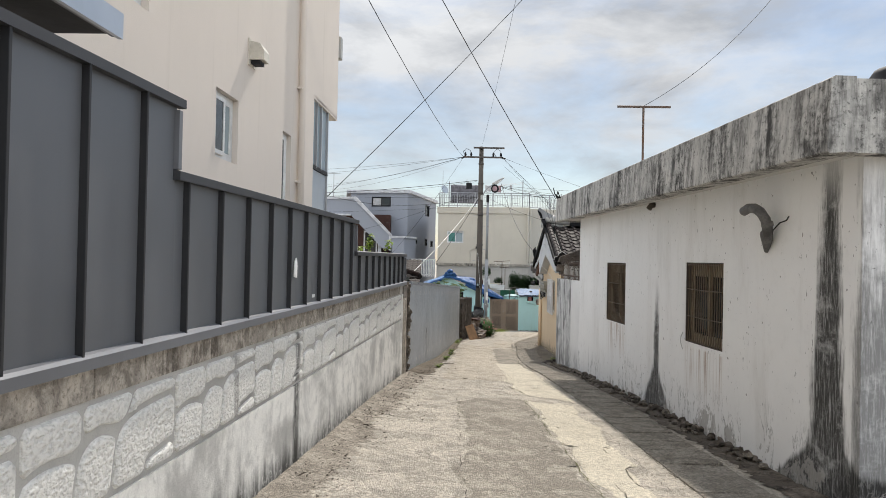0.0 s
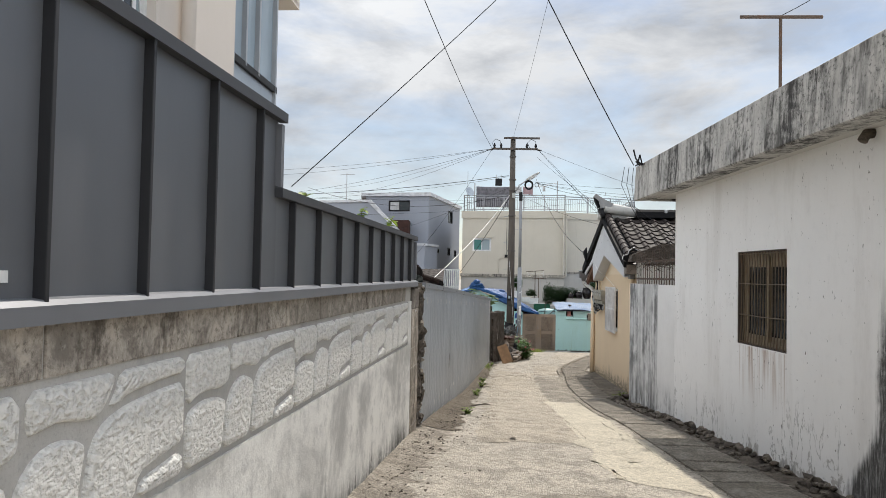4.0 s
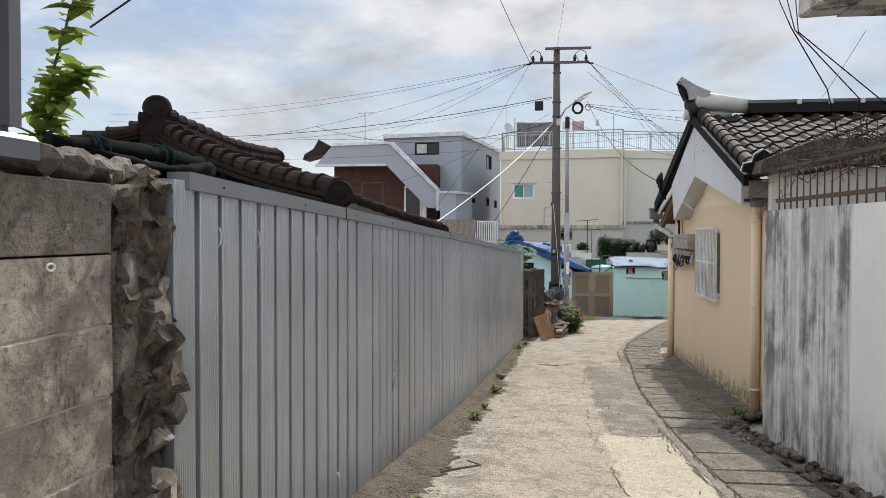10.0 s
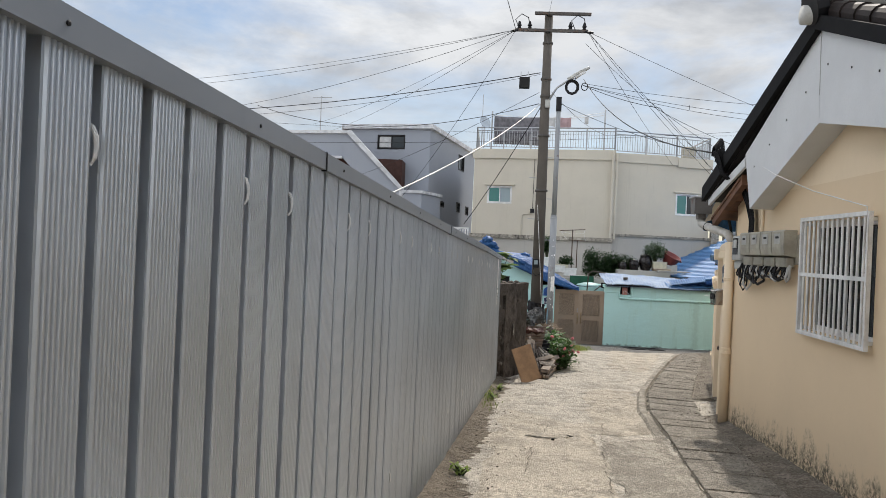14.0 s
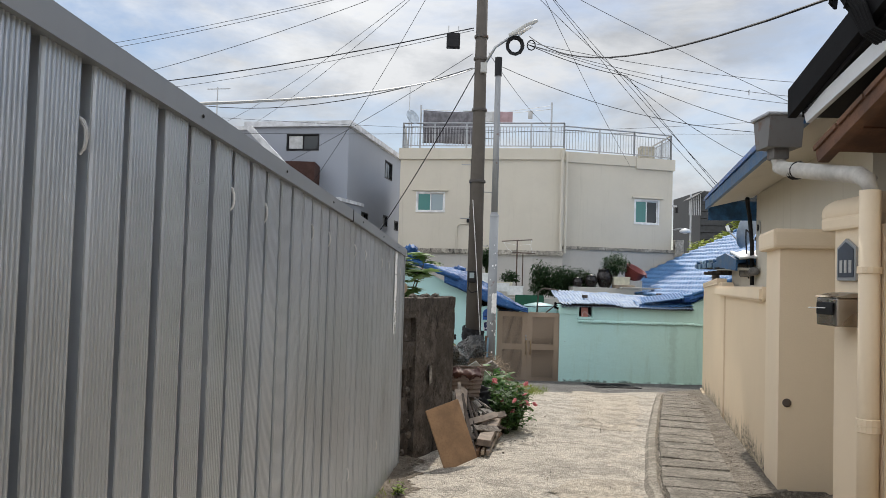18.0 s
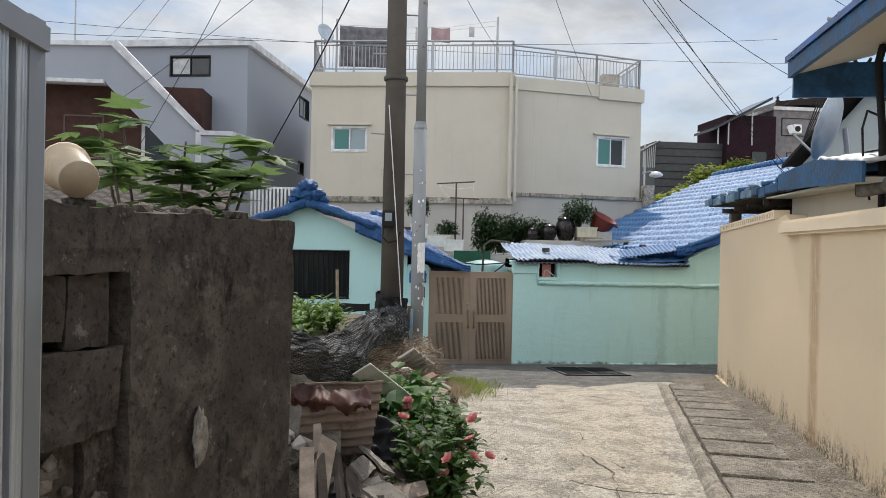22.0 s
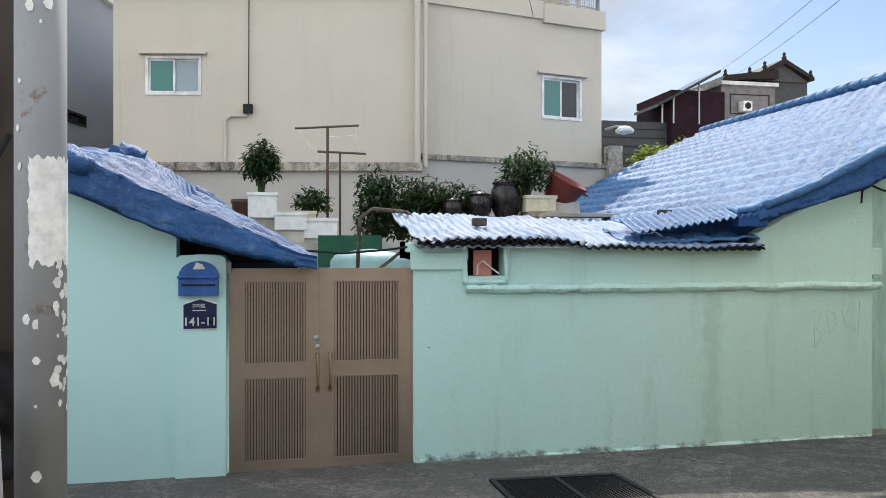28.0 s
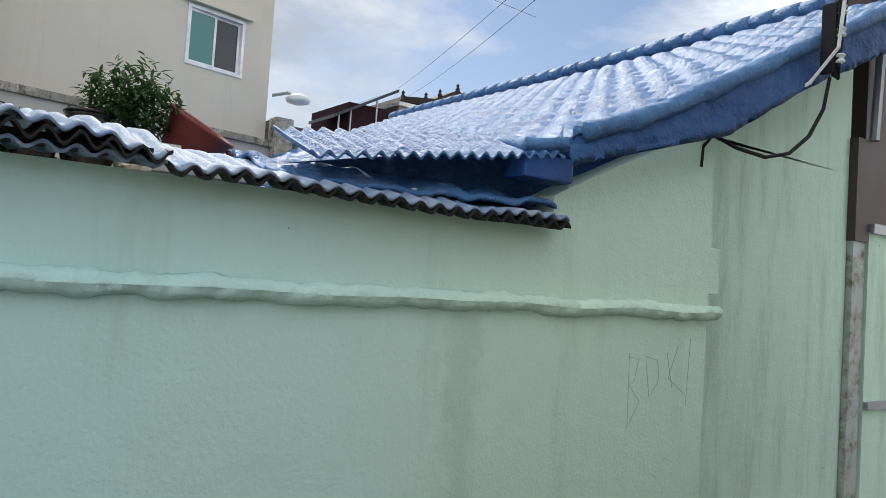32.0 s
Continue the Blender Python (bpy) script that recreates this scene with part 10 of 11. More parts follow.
def branchy(name, m, branches, leaf_fn, per, label, leaf, seed, category="shrub", r=0.016):
    rng = random.Random(seed)
    t = thing(name, m, label, category)
    wood, green = bmesh.new(), bmesh.new()
    for pts in branches:
        pts = [Vector(p) for p in pts]
        tube(pts, r, wood, 6, r * 0.35)
        for k in range(per):
            f = rng.uniform(0.25, 1.0) * (len(pts) - 1)
            i = min(int(f), len(pts) - 2)
            at = pts[i].lerp(pts[i + 1], f - i)
            leaf_fn(green, at, rng)
    tagged(part("branch_tangle", wood, BARK, t), kind="stuff")
    tagged(part("foliage", green, leaf, t), kind="stuff")


def grass_tuft(name, at, spread, count, h, label, mat, seed, kind="stuff"):
    rng = random.Random(seed)
    bm = bmesh.new()
    for k in range(count):
        x, y = rng.gauss(0, spread[0]), rng.gauss(0, spread[1])
        a = rng.uniform(0, 6.28)
        d = Vector((math.cos(a) * 0.5, math.sin(a) * 0.5, 1.0))
        z = ground(at[0] + x, at[1] + y) + at[2]
        add_leaf(bm, Vector((at[0] + x, at[1] + y, z)), d, Vector((math.cos(a + 1.5), math.sin(a + 1.5), 0)), h * rng.uniform(0.5, 1.2), 0.009 * rng.uniform(0.7, 1.5), rng.uniform(0.1, 0.6))
    tagged(part(name, bm, mat), label, "grass", kind=kind)


def build_plants():
    # fig by the old wall
    def fig(bm, at, rng):
        a = rng.uniform(0, 6.28)
        lobed_leaf(bm, at, Vector((math.cos(a), math.sin(a), rng.uniform(-0.2, 0.5))), rng.uniform(0.13, 0.22), rng)
    rf = random.Random(21)
    ft = thing("fig_tree", pose(0.35, 33.0, -1.3), "young fig tree with broad lobed leaves behind the old wall", "tree")
    green = bmesh.new()
    for bx, by, bz, n in ((-0.25, 0.0, 1.85, 16), (0.15, -0.1, 1.75, 20), (0.45, -0.1, 1.55, 20), (0.30, 0.3, 1.80, 16), (-0.5, 0.3, 1.9, 14), (0.55, 0.1, 1.75, 14), (0.0, 0.4, 1.5, 16), (-0.15, -0.5, 1.62, 10)):
        tip = Vector((bx, by, bz))
        part("branch", tube([(0, 0, 0), tip * 0.4 + Vector((0.04, 0, 0.1)), tip * 0.75, tip], 0.018, seg=6, r1=0.006), BARK, ft)
        for k in range(n):
            at = tip * rf.uniform(0.78, 1.02) + Vector((rf.gauss(0, 0.09), rf.gauss(0, 0.09), rf.gauss(0, 0.05)))
            a = rf.uniform(0, 6.28)
            lobed_leaf(green, at, Vector((math.cos(a), math.sin(a), rf.uniform(-0.3, 0.5))), rf.uniform(0.19, 0.31), rf)
    tagged(part("foliage", green, LEAF_FIG, ft), kind="stuff")
    # sapling behind the block wall
    def oval(bm, at, rng):
        add_leaf(bm, at, rand_dir(rng, 0.1), Vector((0, 0, 1)), rng.uniform(0.08, 0.13), rng.uniform(0.055, 0.085), 0.3)
    branchy("sapling", pose(-1.45, 15.4, 0.2), [[(0, 0, 0), (0.1, -0.2, 0.9), (0.25, -0.3, 1.35), (0.38, -0.3, 1.75)], [(0, 0, 0), (-0.1, -0.1, 0.9), (-0.05, -0.3, 1.5), (-0.02, -0.3, 1.85)],
        [(0, 0, 0.3), (0.15, -0.3, 1.0), (0.3, -0.35, 1.2), (0.42, -0.4, 1.3)], [(0, 0, 0.3), (-0.25, -0.2, 1.1), (-0.3, -0.3, 1.6)]], oval, 100, "young tree with light green leaves behind the block wall", LEAF_LIGHT, 22, "tree", 0.010)
    branchy("shrub", pose(-1.6, 11.4, 0.8), [[(0, 0, 0), (0.15, 0.1, 0.7), (0.35, 0.0, 0.95)], [(0, 0, 0), (-0.1, 0.3, 0.8), (0.1, 0.5, 1.1)]], oval, 26, "green shrub rising behind the cladding", LEAF_LIGHT, 23)
    # crops behind the net
    rng = random.Random(31)
    for k in range(84):
        x = rng.uniform(-2.9, 1.15)
        y = rng.uniform(33.0, 39.2)
        if x > lerp(y, [(32, 0.75), (39, 1.65)]):
            x -= 0.5
        s = rng.uniform(0.55, 1.3)
        bush("garden_plant", pose(x, y, BED_Z, 0, 0, rng.uniform(0, 360)), (0.36 * s, 0.36 * s, 0.46 * s), 190, 0.12, 0.058, "leafy green garden plant in the bed", LEAF if k % 4 else LEAF_LIGHT, 100 + k, 7, fill=0.5)["group"] = "garden plants"
    # low leafy plants spilling over the debris
    for k, (x, y, z, s) in enumerate(((1.78, 34.2, -1.75, 1.0), (1.95, 34.6, -1.9, 0.85), (1.92, 33.8, -1.85, 0.8), (1.70, 33.5, -1.7, 0.85))):
        bush("broadleaf_plant", pose(x, y, z), (0.44 * s, 0.44 * s, 0.62 * s), 210, 0.21, 0.125, "broad-leaved green plant growing through the debris", LEAF_BROAD, 200 + k, 8, fill=0.5)["group"] = "plants in the debris"
    # roses
    for k, (x, y, s) in enumerate(((1.98, 32.72, 0.85), (2.13, 33.02, 0.78), (2.06, 33.42, 0.85))):
        r = bush("rose_bush", pose(x, y, ground(x, y) - 0.02), (0.30 * s, 0.30 * s, 0.80 * s), 330, 0.085, 0.055, "pink rose bush in bloom at the lane edge", LEAF_ROSE, 300 + k, 9, "shrub", fill=0.55)
        rr = random.Random(400 + k)
        for q in range(6):
            a = rr.uniform(0, 6.28)
            at = Vector((math.cos(a) * 0.27 * s + 0.06, math.sin(a) * 0.27 * s - 0.06, s * rr.uniform(0.35, 0.82)))
            bm = bmesh.new()
            for ring, cnt, rad, tilt in ((0, 4, 0.018, 1.4), (1, 5, 0.032, 0.8), (2, 6, 0.045, 0.25)):
                for pk in range(cnt):
                    b = 6.28 * pk / cnt + ring * 0.5
                    add_leaf(bm, Vector((0, 0, 0)), Vector((math.cos(b), math.sin(b), tilt)), Vector((0, 0, 1)), rad * 1.05, rad * 1.15, -0.35)
            part("rose", bm, PETAL, r, "open pink rose", m=Matrix.Translation(at) @ pose(0, 0, 0, rr.uniform(20, 70), 0, rr.uniform(120, 240)))
    # potted shrubs on the flat roof
    for k, (x, y, z, sx, sz, cnt) in enumerate(((2.78, 47.6, 0.34, 0.26, 0.84, 1100), (3.55, 47.7, -0.05, 0.28, 0.52, 500), (7.0, 47.5, 0.22, 0.44, 0.92, 1300))):
        bush("potted_shrub", pose(x, y, z), (sx, sx, sz), cnt, 0.11, 0.042, "dark green potted shrub on the flat roof", LEAF_DARK, 500 + k, 16, "shrub", up=-0.35, base=0.35, fill=0.9)
    for k, (x, y, w, h) in enumerate(((4.52, 47.8, 0.28, 1.14), (4.95, 47.7, 0.40, 1.06), (5.40, 47.8, 0.40, 1.02), (5.85, 47.7, 0.36, 0.94), (6.15, 47.7, 0.22, 0.82))):
        bush("hedge_shrub", pose(x, y, -0.35), (w, 0.4, h), 1500, 0.12, 0.046, "dense dark green shrub on the flat roof", LEAF_DARK, 520 + k, 18, "shrub", up=-0.3, base=0.1, fill=0.92)["group"] = "shrubs on the flat roof"
    for k, (x, y, z, s) in enumerate(((22.3, 73, 4.6, 1.6), (24.6, 73.5, 5.2, 1.5), (21.0, 72.5, 3.6, 1.5), (18.4, 70, 2.6, 1.6))):
        bush("distant_tree", pose(x, y, z - 1.2), (s * 0.8, s * 0.7, s), 900, 0.34, 0.20, "sunlit yellow-green tree top between the far houses", LEAF_FAR, 540 + k, 22, "tree", fill=0.6)
    # weeds and grass
    for k, (x, y, s) in enumerate(((-0.06, 16.95, 0.9), (0.14, 20.7, 1.0), (0.28, 22.7, 1.2), (0.35, 24.0, 0.8), (0.2, 21.4, 0.6), (0.62, 28.3, 1.0), (3.25, 21.6, 1.1), (-0.6, 16.2, 0.7), (0.75, 29.3, 0.8))):
        bush("weed", pose(x, y, ground(x, y) - 0.01), (0.12 * s, 0.14 * s, 0.13 * s), 46, 0.06, 0.028, "small green weed at the foot of the fence", LEAF_LIGHT, 560 + k, 7)["group"] = "weeds"
    grass_tuft("grass", (2.72, 38.1, 0.02), (0.20, 0.36), 2600, 0.13, "green grass at the lane edge", GRASS, 1)
    grass_tuft("grass", (2.50, 37.3, 0.10), (0.16, 0.35), 700, 0.12, "dry straw grass on the bank", STRAW, 2)
    grass_tuft("grass", (0.55, 28.6, 0.0), (0.07, 0.45), 260, 0.09, "thin grass along the fence", GRASS, 3)
    grass_tuft("grass", (3.2, 21.5, 0.0), (0.10, 0.2), 90, 0.09, "thin grass by the yellow house", GRASS, 4)


BED_Z = -1.30
TUB_CREAM = plain("cream tub plastic", (0.50, 0.40, 0.28), 0.5)


def build_debris():
    # raised bed
    def bed(i, j):
        y = 31.9 + 8.6 * j
        x = -4.5 + (lerp(y, [(32, 1.15), (39, 2.05), (41, 2.0)]) + 4.5) * i
        f = min(1, (1 - i) * 14)
        z = BED_Z + 0.06 * noise.noise(Vector((x * 2, y * 2, 0))) if f >= 1 else (ground(x, y) * (1 - f) + BED_Z * f)
        return (x, y, z)
    b = thing("garden_bed", I4, "raised bed of brown soil behind the net", "ground", kind="structure")
    part("soil", sheet(60, 40, bed), SOIL, b, smooth=True)
    # mound of rubble and straw towards the lane
    def mound(i, j):
        y = 32.1 + 6.7 * j
        x0 = lerp(y, [(32, 1.05), (39, 1.95)])
        wid = lerp(y, [(32, 0.5), (34, 1.05), (36, 1.05), (38, 0.85), (38.8, 0.5)])
        x = x0 + wid * i
        top = lerp(y, [(32, -1.30), (35, -1.22), (38, -1.50), (38.8, -1.75)])
        z = top * (1 - i ** 1.3) + (ground(x, y) - 0.02) * i ** 1.3 + 0.07 * (1 - i) * noise.noise(Vector((x * 4, y * 4, 3)))
        return (x, y, z)
    part("bank", sheet(16, 60, mound), SOIL, b, "bank of earth and rubble", smooth=True)
    rng = random.Random(77)
    rb = thing("rubble_heap", I4, "heap of broken cement, bricks and stones on the bank", "rubble")
    for k in range(150):
        f = rng.random()
        y = rng.uniform(32.2, 38.6)
        x0 = lerp(y, [(32, 1.05), (39, 1.95)])
        wid = lerp(y, [(32, 0.5), (34, 1.05), (36, 1.05), (38, 0.85), (38.8, 0.5)])
        x = x0 + wid * f
        top = lerp(y, [(32, -1.30), (35, -1.22), (38, -1.50), (38.8, -1.75)])
        z = top * (1 - f ** 1.3) + ground(x, y) * f ** 1.3
        part("stone", rock(rng.uniform(0.03, 0.10), k, 0.7), RUBBLE if k % 3 else BLOCK, rb, m=pose(x, y, z + 0.02, rng.uniform(0, 360), 0, rng.uniform(0, 360)))
    tw = bmesh.new()
    for k in range(1600):
        y = rng.uniform(35.0, 38.7)
        f = rng.uniform(0.0, 0.8)
        x0 = lerp(y, [(32, 1.05), (39, 1.95)])
        x = x0 + 0.9 * f
        z = lerp(y, [(35, -1.15), (38, -1.40), (38.8, -1.65)]) * (1 - f) + ground(x, y) * f + 0.06
        p0 = Vector((x, y, z))
        p1 = p0 + Vector((rng.uniform(-0.16, 0.16), rng.uniform(-0.2, 0.2), rng.uniform(-0.06, 0.07)))
        p2 = p1 + Vector((rng.uniform(-0.16, 0.16), rng.uniform(-0.2, 0.2), rng.uniform(-0.08, 0.05)))
        tube([p0, p1, p2], rng.uniform(0.002, 0.005), tw, 4, 0.0015)
    tagged(part("twig_heap", tw, STRAW), "tangle of dry vines and twigs on the bank", "twigs", kind="stuff")

    # old wall stub
    d = thing("old_wall", I4, "dark weathered concrete wall stub with broken block steps", "wall")
    face = line_frame((0.72, 30.5), (1.28, 31.78))
    part("slab", rough_box(0.345, 1.40, 0.02, 0.30, -2.2, -0.045, 0.045, 0.014, 3, 0.6), OLD, d, m=face)
    part("slab", rough_box(0.0, 0.34, 0.02, 0.30, -0.245, -0.035, 0.045, 0.014, 4, 0.6), OLD, d, m=face)
    for k, (u0, u1, z0, z1, o) in enumerate(((0.0, 0.10, -0.445, -0.25, 0.03), (0.11, 0.285, -0.475, -0.252, 0.035), (0.0, 0.30, -0.755, -0.485, 0.005), (0.0, 0.20, -0.98, -0.765, 0.08), (0.205, 0.34, -1.10, -0.77, 0.06), (0.0, 0.26, -1.36, -1.06, 0.03), (0.05, 0.34, -1.72, -1.42, 0.06))):
        part("block", rough_box(u0, u1, 0.02 + o, 0.30, z0, z1, 0.045, 0.016, k, 0.6), OLD, d, m=face)
    part("core", box(0.0, 0.36, 0.14, 0.28, -2.2, -0.06), OLD, d, m=face)
    for k in range(46):
        part("broken_stone", rock(rng.uniform(0.02, 0.05), 500 + k, 0.8), RUBBLE if k % 3 else OLD_BLOCK, d, m=face @ pose(rng.uniform(0.02, 0.34), rng.uniform(0.07, 0.12), rng.uniform(-2.0, -0.80), rng.uniform(0, 360), rng.uniform(0, 360), 0))
    part("plaster_patch", rock(0.085, 5, 0.14, 3), PALE_CEMENT, d, "pale plaster patch", m=face @ pose(0.705, 0.002, -0.875, 90, 0, 15) @ Matrix.Diagonal((0.75, 1.25, 1, 1)))
    # things on top of it
    bk = thing("plastic_tub", face @ pose(0.24, 0.14, 0.05, 0, 72, 60) @ Matrix.Scale(0.8, 4), "cream plastic tub lying on the old wall", "tub")
    part("tub", lathe([(0.075, 0.0), (0.08, 0.01), (0.095, 0.20), (0.105, 0.205), (0.105, 0.22), (0.085, 0.215), (0.07, 0.03)], 18), TUB_CREAM, bk, smooth=True)
    for k in range(8):
        st = thing("loose_stone", face @ pose(0.3 + 0.13 * k, 0.16 + rng.uniform(-0.05, 0.05), -0.03), "loose stone on top of the old wall", "stone", "stones on the wall")
        part("stone", rock(rng.uniform(0.03, 0.055), 60 + k, 0.7), RUBBLE, st)
    # leaning plywood, planks
    pb = thing("plywood_board", pose(1.25, 30.62, ground(1.25, 30.6) + 0.01, 0, 0, 0), "tan plywood board leaning on the old wall", "board")
    part("board", box(-0.19, 0.21, -0.008, 0.008, 0, 0.62, bevel=0.003), PLY, pb, m=pose(0.08, 0, 0, -16, -14, 32))
    def plank(x, y, z, ln, w, h, rx, ry, rz, mat, label, name="plank"):
        t = thing(name, pose(x, y, z, rx, ry, rz), label, "wood", "scrap timber")
        part("plank", box(-ln / 2, ln / 2, -w / 2, w / 2, -h / 2, h / 2, bevel=0.006), mat, t)
    def beam(name, a, b, w, h, mat, label, roll=0.0, category="wood", group="scrap timber"):
        """A flat length of timber or board laid from a to b."""
        a, b = Vector(a), Vector(b)
        m = Matrix.Translation((a + b) / 2) @ (b - a).to_track_quat("X", "Z").to_matrix().to_4x4() @ pose(0, 0, 0, roll, 0, 0)
        t = thing(name, m, label, category, group)
        part("plank" if category == "wood" else "strip", box(-(b - a).length / 2, (b - a).length / 2, -w / 2, w / 2, -h / 2, h / 2, bevel=0.005), mat, t)
    # the stack of long timbers at the lane edge
    zg = ground(1.7, 31.8)
    beam("timber", (1.60, 31.20, zg + 0.165), (1.86, 32.62, zg + 0.20), 0.15, 0.07, WOODS[0], "long weathered timber lying at the lane edge", 4)
    for k in range(3):
        beam("timber", (1.53 + 0.055 * k, 31.12, zg + 0.075), (1.80 + 0.055 * k, 32.5, zg + 0.09), 0.04, 0.05, WOODS[(k + 1) % 3], "narrow batten under the long timber")
    beam("timber", (1.46, 31.15, zg + 0.03), (1.82, 32.4, zg + 0.03), 0.20, 0.03, WOODS[1], "brown board under the battens")
    # dark poles and boards leaning against the old wall
    for k, (a, b, w, h) in enumerate((((1.42, 31.05, zg + 0.04), (1.33, 31.95, zg + 0.62), 0.07, 0.03), ((1.50, 31.25, zg + 0.03), (1.38, 32.1, zg + 0.55), 0.05, 0.04), ((1.34, 31.3, zg + 0.05), (1.42, 32.2, zg + 0.60), 0.10, 0.02), ((1.58, 31.4, zg + 0.05), (1.46, 32.3, zg + 0.50), 0.06, 0.03), ((1.40, 31.6, zg + 0.10), (1.36, 32.25, zg + 0.66), 0.04, 0.04))):
        beam("board", a, b, w, h, DARK_WOOD if k % 2 else WOODS[0], "dark weathered board leaning in the heap", 20 * k)
    # broken flat pieces of cement sheet and board
    for k, (x, y, z, sx, sy, rx, ry, rz) in enumerate(((1.62, 31.85, 0.40, 0.17, 0.09, 30, -14, 20), (1.72, 32.15, 0.44, 0.13, 0.12, 24, 10, 60), (1.56, 32.10, 0.46, 0.15, 0.08, 38, -20, 100), (1.66, 31.62, 0.33, 0.16, 0.07, 34, 8, 35),
            (1.80, 32.4, 0.36, 0.14, 0.11, 18, -8, 10), (1.60, 32.45, 0.50, 0.16, 0.10, 44, 6, 80), (1.74, 31.9, 0.28, 0.15, 0.10, 20, 16, 140), (1.54, 31.75, 0.30, 0.14, 0.07, 50, 0, 50), (1.85, 32.75, 0.30, 0.13, 0.10, 14, 10, 30), (1.68, 32.7, 0.48, 0.13, 0.09, 30, -12, 120))):
        t = thing("broken_slab", pose(x, y, ground(x, y) + z - 0.10, rx, ry, rz), "broken grey board in the heap", "rubble", "broken boards")
        part("slab", rough_box(-sx * 1.15, sx * 1.15, -sy * 0.55, sy * 0.55, -0.010, 0.010, 0.05, 0.016, 80 + k), (WOODS[0], PALE_CEMENT, DARK_WOOD, OLD_BLOCK)[k % 4], t)
    for k in range(16):
        y = rng.uniform(31.4, 33.0)
        x = lerp(y, [(31.4, 1.46), (33.0, 1.72)]) + rng.uniform(-0.08, 0.14)
        plank(x, y, ground(x, y) + rng.uniform(0.06, 0.34), rng.uniform(0.2, 0.45), rng.uniform(0.04, 0.09), rng.uniform(0.015, 0.03), rng.uniform(-30, 30), rng.uniform(-35, 35), rng.uniform(60, 130), WOODS[k % 3] if k % 2 else DARK_WOOD, "broken grey timber offcut in the heap")
    def tin(x, y, z, rx, ry, rz, w, ln, mat, label):
        t = thing("corrugated_sheet", pose(x, y, z, rx, ry, rz), label, "sheet metal", "scrap sheets")
        part("sheet", solid(int(w / 0.07 * 6), 6, lambda i, j: (w * (i - 0.5), ln * (j - 0.5), 0.014 * math.sin(2 * math.pi * w * i / 0.07) + 0.02 * noise.noise(Vector((i * 2, j * 3, ln)))), 0.004), mat, t)
    tin(1.45, 32.72, -1.20, 0, -60, -76, 0.62, 0.46, RUST_TIN, "rusty corrugated sheet leaning in the heap")
    # old curved roof tiles stacked below the net, planks and broken brick further down the bank
    tile = None
    for k in range(9):
        m = pose(1.98 + 0.055 * (k % 5), 36.35 + 0.12 * (k % 5) + 0.2 * (k // 5), -1.40 - 0.05 * (k % 5) - 0.03 * (k // 5), -38 + 3 * k, 20, 62 + 4 * (k % 3))
        t = thing("roof_tile", m, "old brown-grey curved roof tile stacked on the bank", "tile", "stacked roof tiles")
        if tile is None:
            tile = part("tile", solid(10, 3, lambda i, j: (0.17 * (i - 0.5), 0.34 * (j - 0.5), 0.05 * math.sin(i * math.pi)), 0.014), GREY_TIN, t)
        else:
            again(tile, t, Matrix.Identity(4))
    for a, b, w in (((2.18, 35.35, -1.66), (2.42, 35.95, -1.60), 0.11), ((2.32, 35.2, -1.78), (2.50, 35.75, -1.80), 0.09), ((2.05, 35.55, -1.52), (2.30, 36.05, -1.50), 0.07), ((2.30, 36.3, -1.66), (2.52, 36.6, -1.78), 0.06), ((2.22, 37.2, -1.66), (2.30, 37.65, -1.60), 0.05)):
        beam("board", a, b, w, 0.024, WOODS[0] if w > 0.08 else WOODS[1], "grey weathered board thrown on the bank", 25)
    for k in range(60):
        y = rng.uniform(34.6, 38.2)
        f = rng.uniform(0.25, 1.0)
        x = lerp(y, [(32, 1.05), (39, 1.95)]) + 0.95 * f
        z = lerp(y, [(32, -1.30), (35, -1.22), (38, -1.50)]) * (1 - f ** 1.3) + ground(x, y) * f ** 1.3
        part("chip", rough_box(-0.06, 0.06, -0.045, 0.045, -0.014, 0.014, 0.05, 0.012, 700 + k), (WOODS[0], RUBBLE, PALE_CEMENT, SOIL)[k % 4], rb, m=pose(x, y, z + 0.03, rng.uniform(-40, 40), rng.uniform(-40, 40), rng.uniform(0, 360)) @ Matrix.Scale(rng.uniform(0.5, 1.3), 4))
    root = bmesh.new()
    for k in range(150):
        p = Vector((rng.uniform(2.0, 2.35), rng.uniform(36.6, 38.2), rng.uniform(-1.52, -1.30)))
        pts = [p]
        for q in range(5):
            p = p + Vector((rng.uniform(-0.07, 0.09), rng.uniform(-0.12, 0.10), rng.uniform(-0.07, 0.04)))
            pts.append(p)
        tube(pts, rng.uniform(0.003, 0.007), root, 4, 0.002)
    tagged(part("root_tangle", root, WOODS[2]), "pale dry roots tangled under the net", "roots", kind="stuff")
    rs_ = thing("rusty_sheet", pose(1.42, 32.50, -1.00), "crumpled red-brown rusty metal sheet on the heap", "sheet metal")
    part("sheet", solid(36, 12, lambda i, j: (0.44 * (i - 0.5), -0.10 * math.sin(j * 3.0) + 0.05 * noise.noise(Vector((i * 5, j * 3, 2))), 0.06 - 0.03 * i - 0.11 * j + 0.05 * noise.noise(Vector((i * 5, j * 2, 5))) + 0.022 * noise.noise(Vector((i * 18, j * 7, 7)))), 0.005), RED_RUST, rs_, smooth=True)
    cs_ = thing("cement_sheet", pose(1.30, 32.75, -1.24, 58, 0, 6), "cracked pale cement sheet leaning in the heap", "board")
    part("sheet", rough_box(-0.16, 0.16, -0.16, 0.16, -0.01, 0.01, 0.06, 0.01, 9), PALE_CEMENT, cs_)
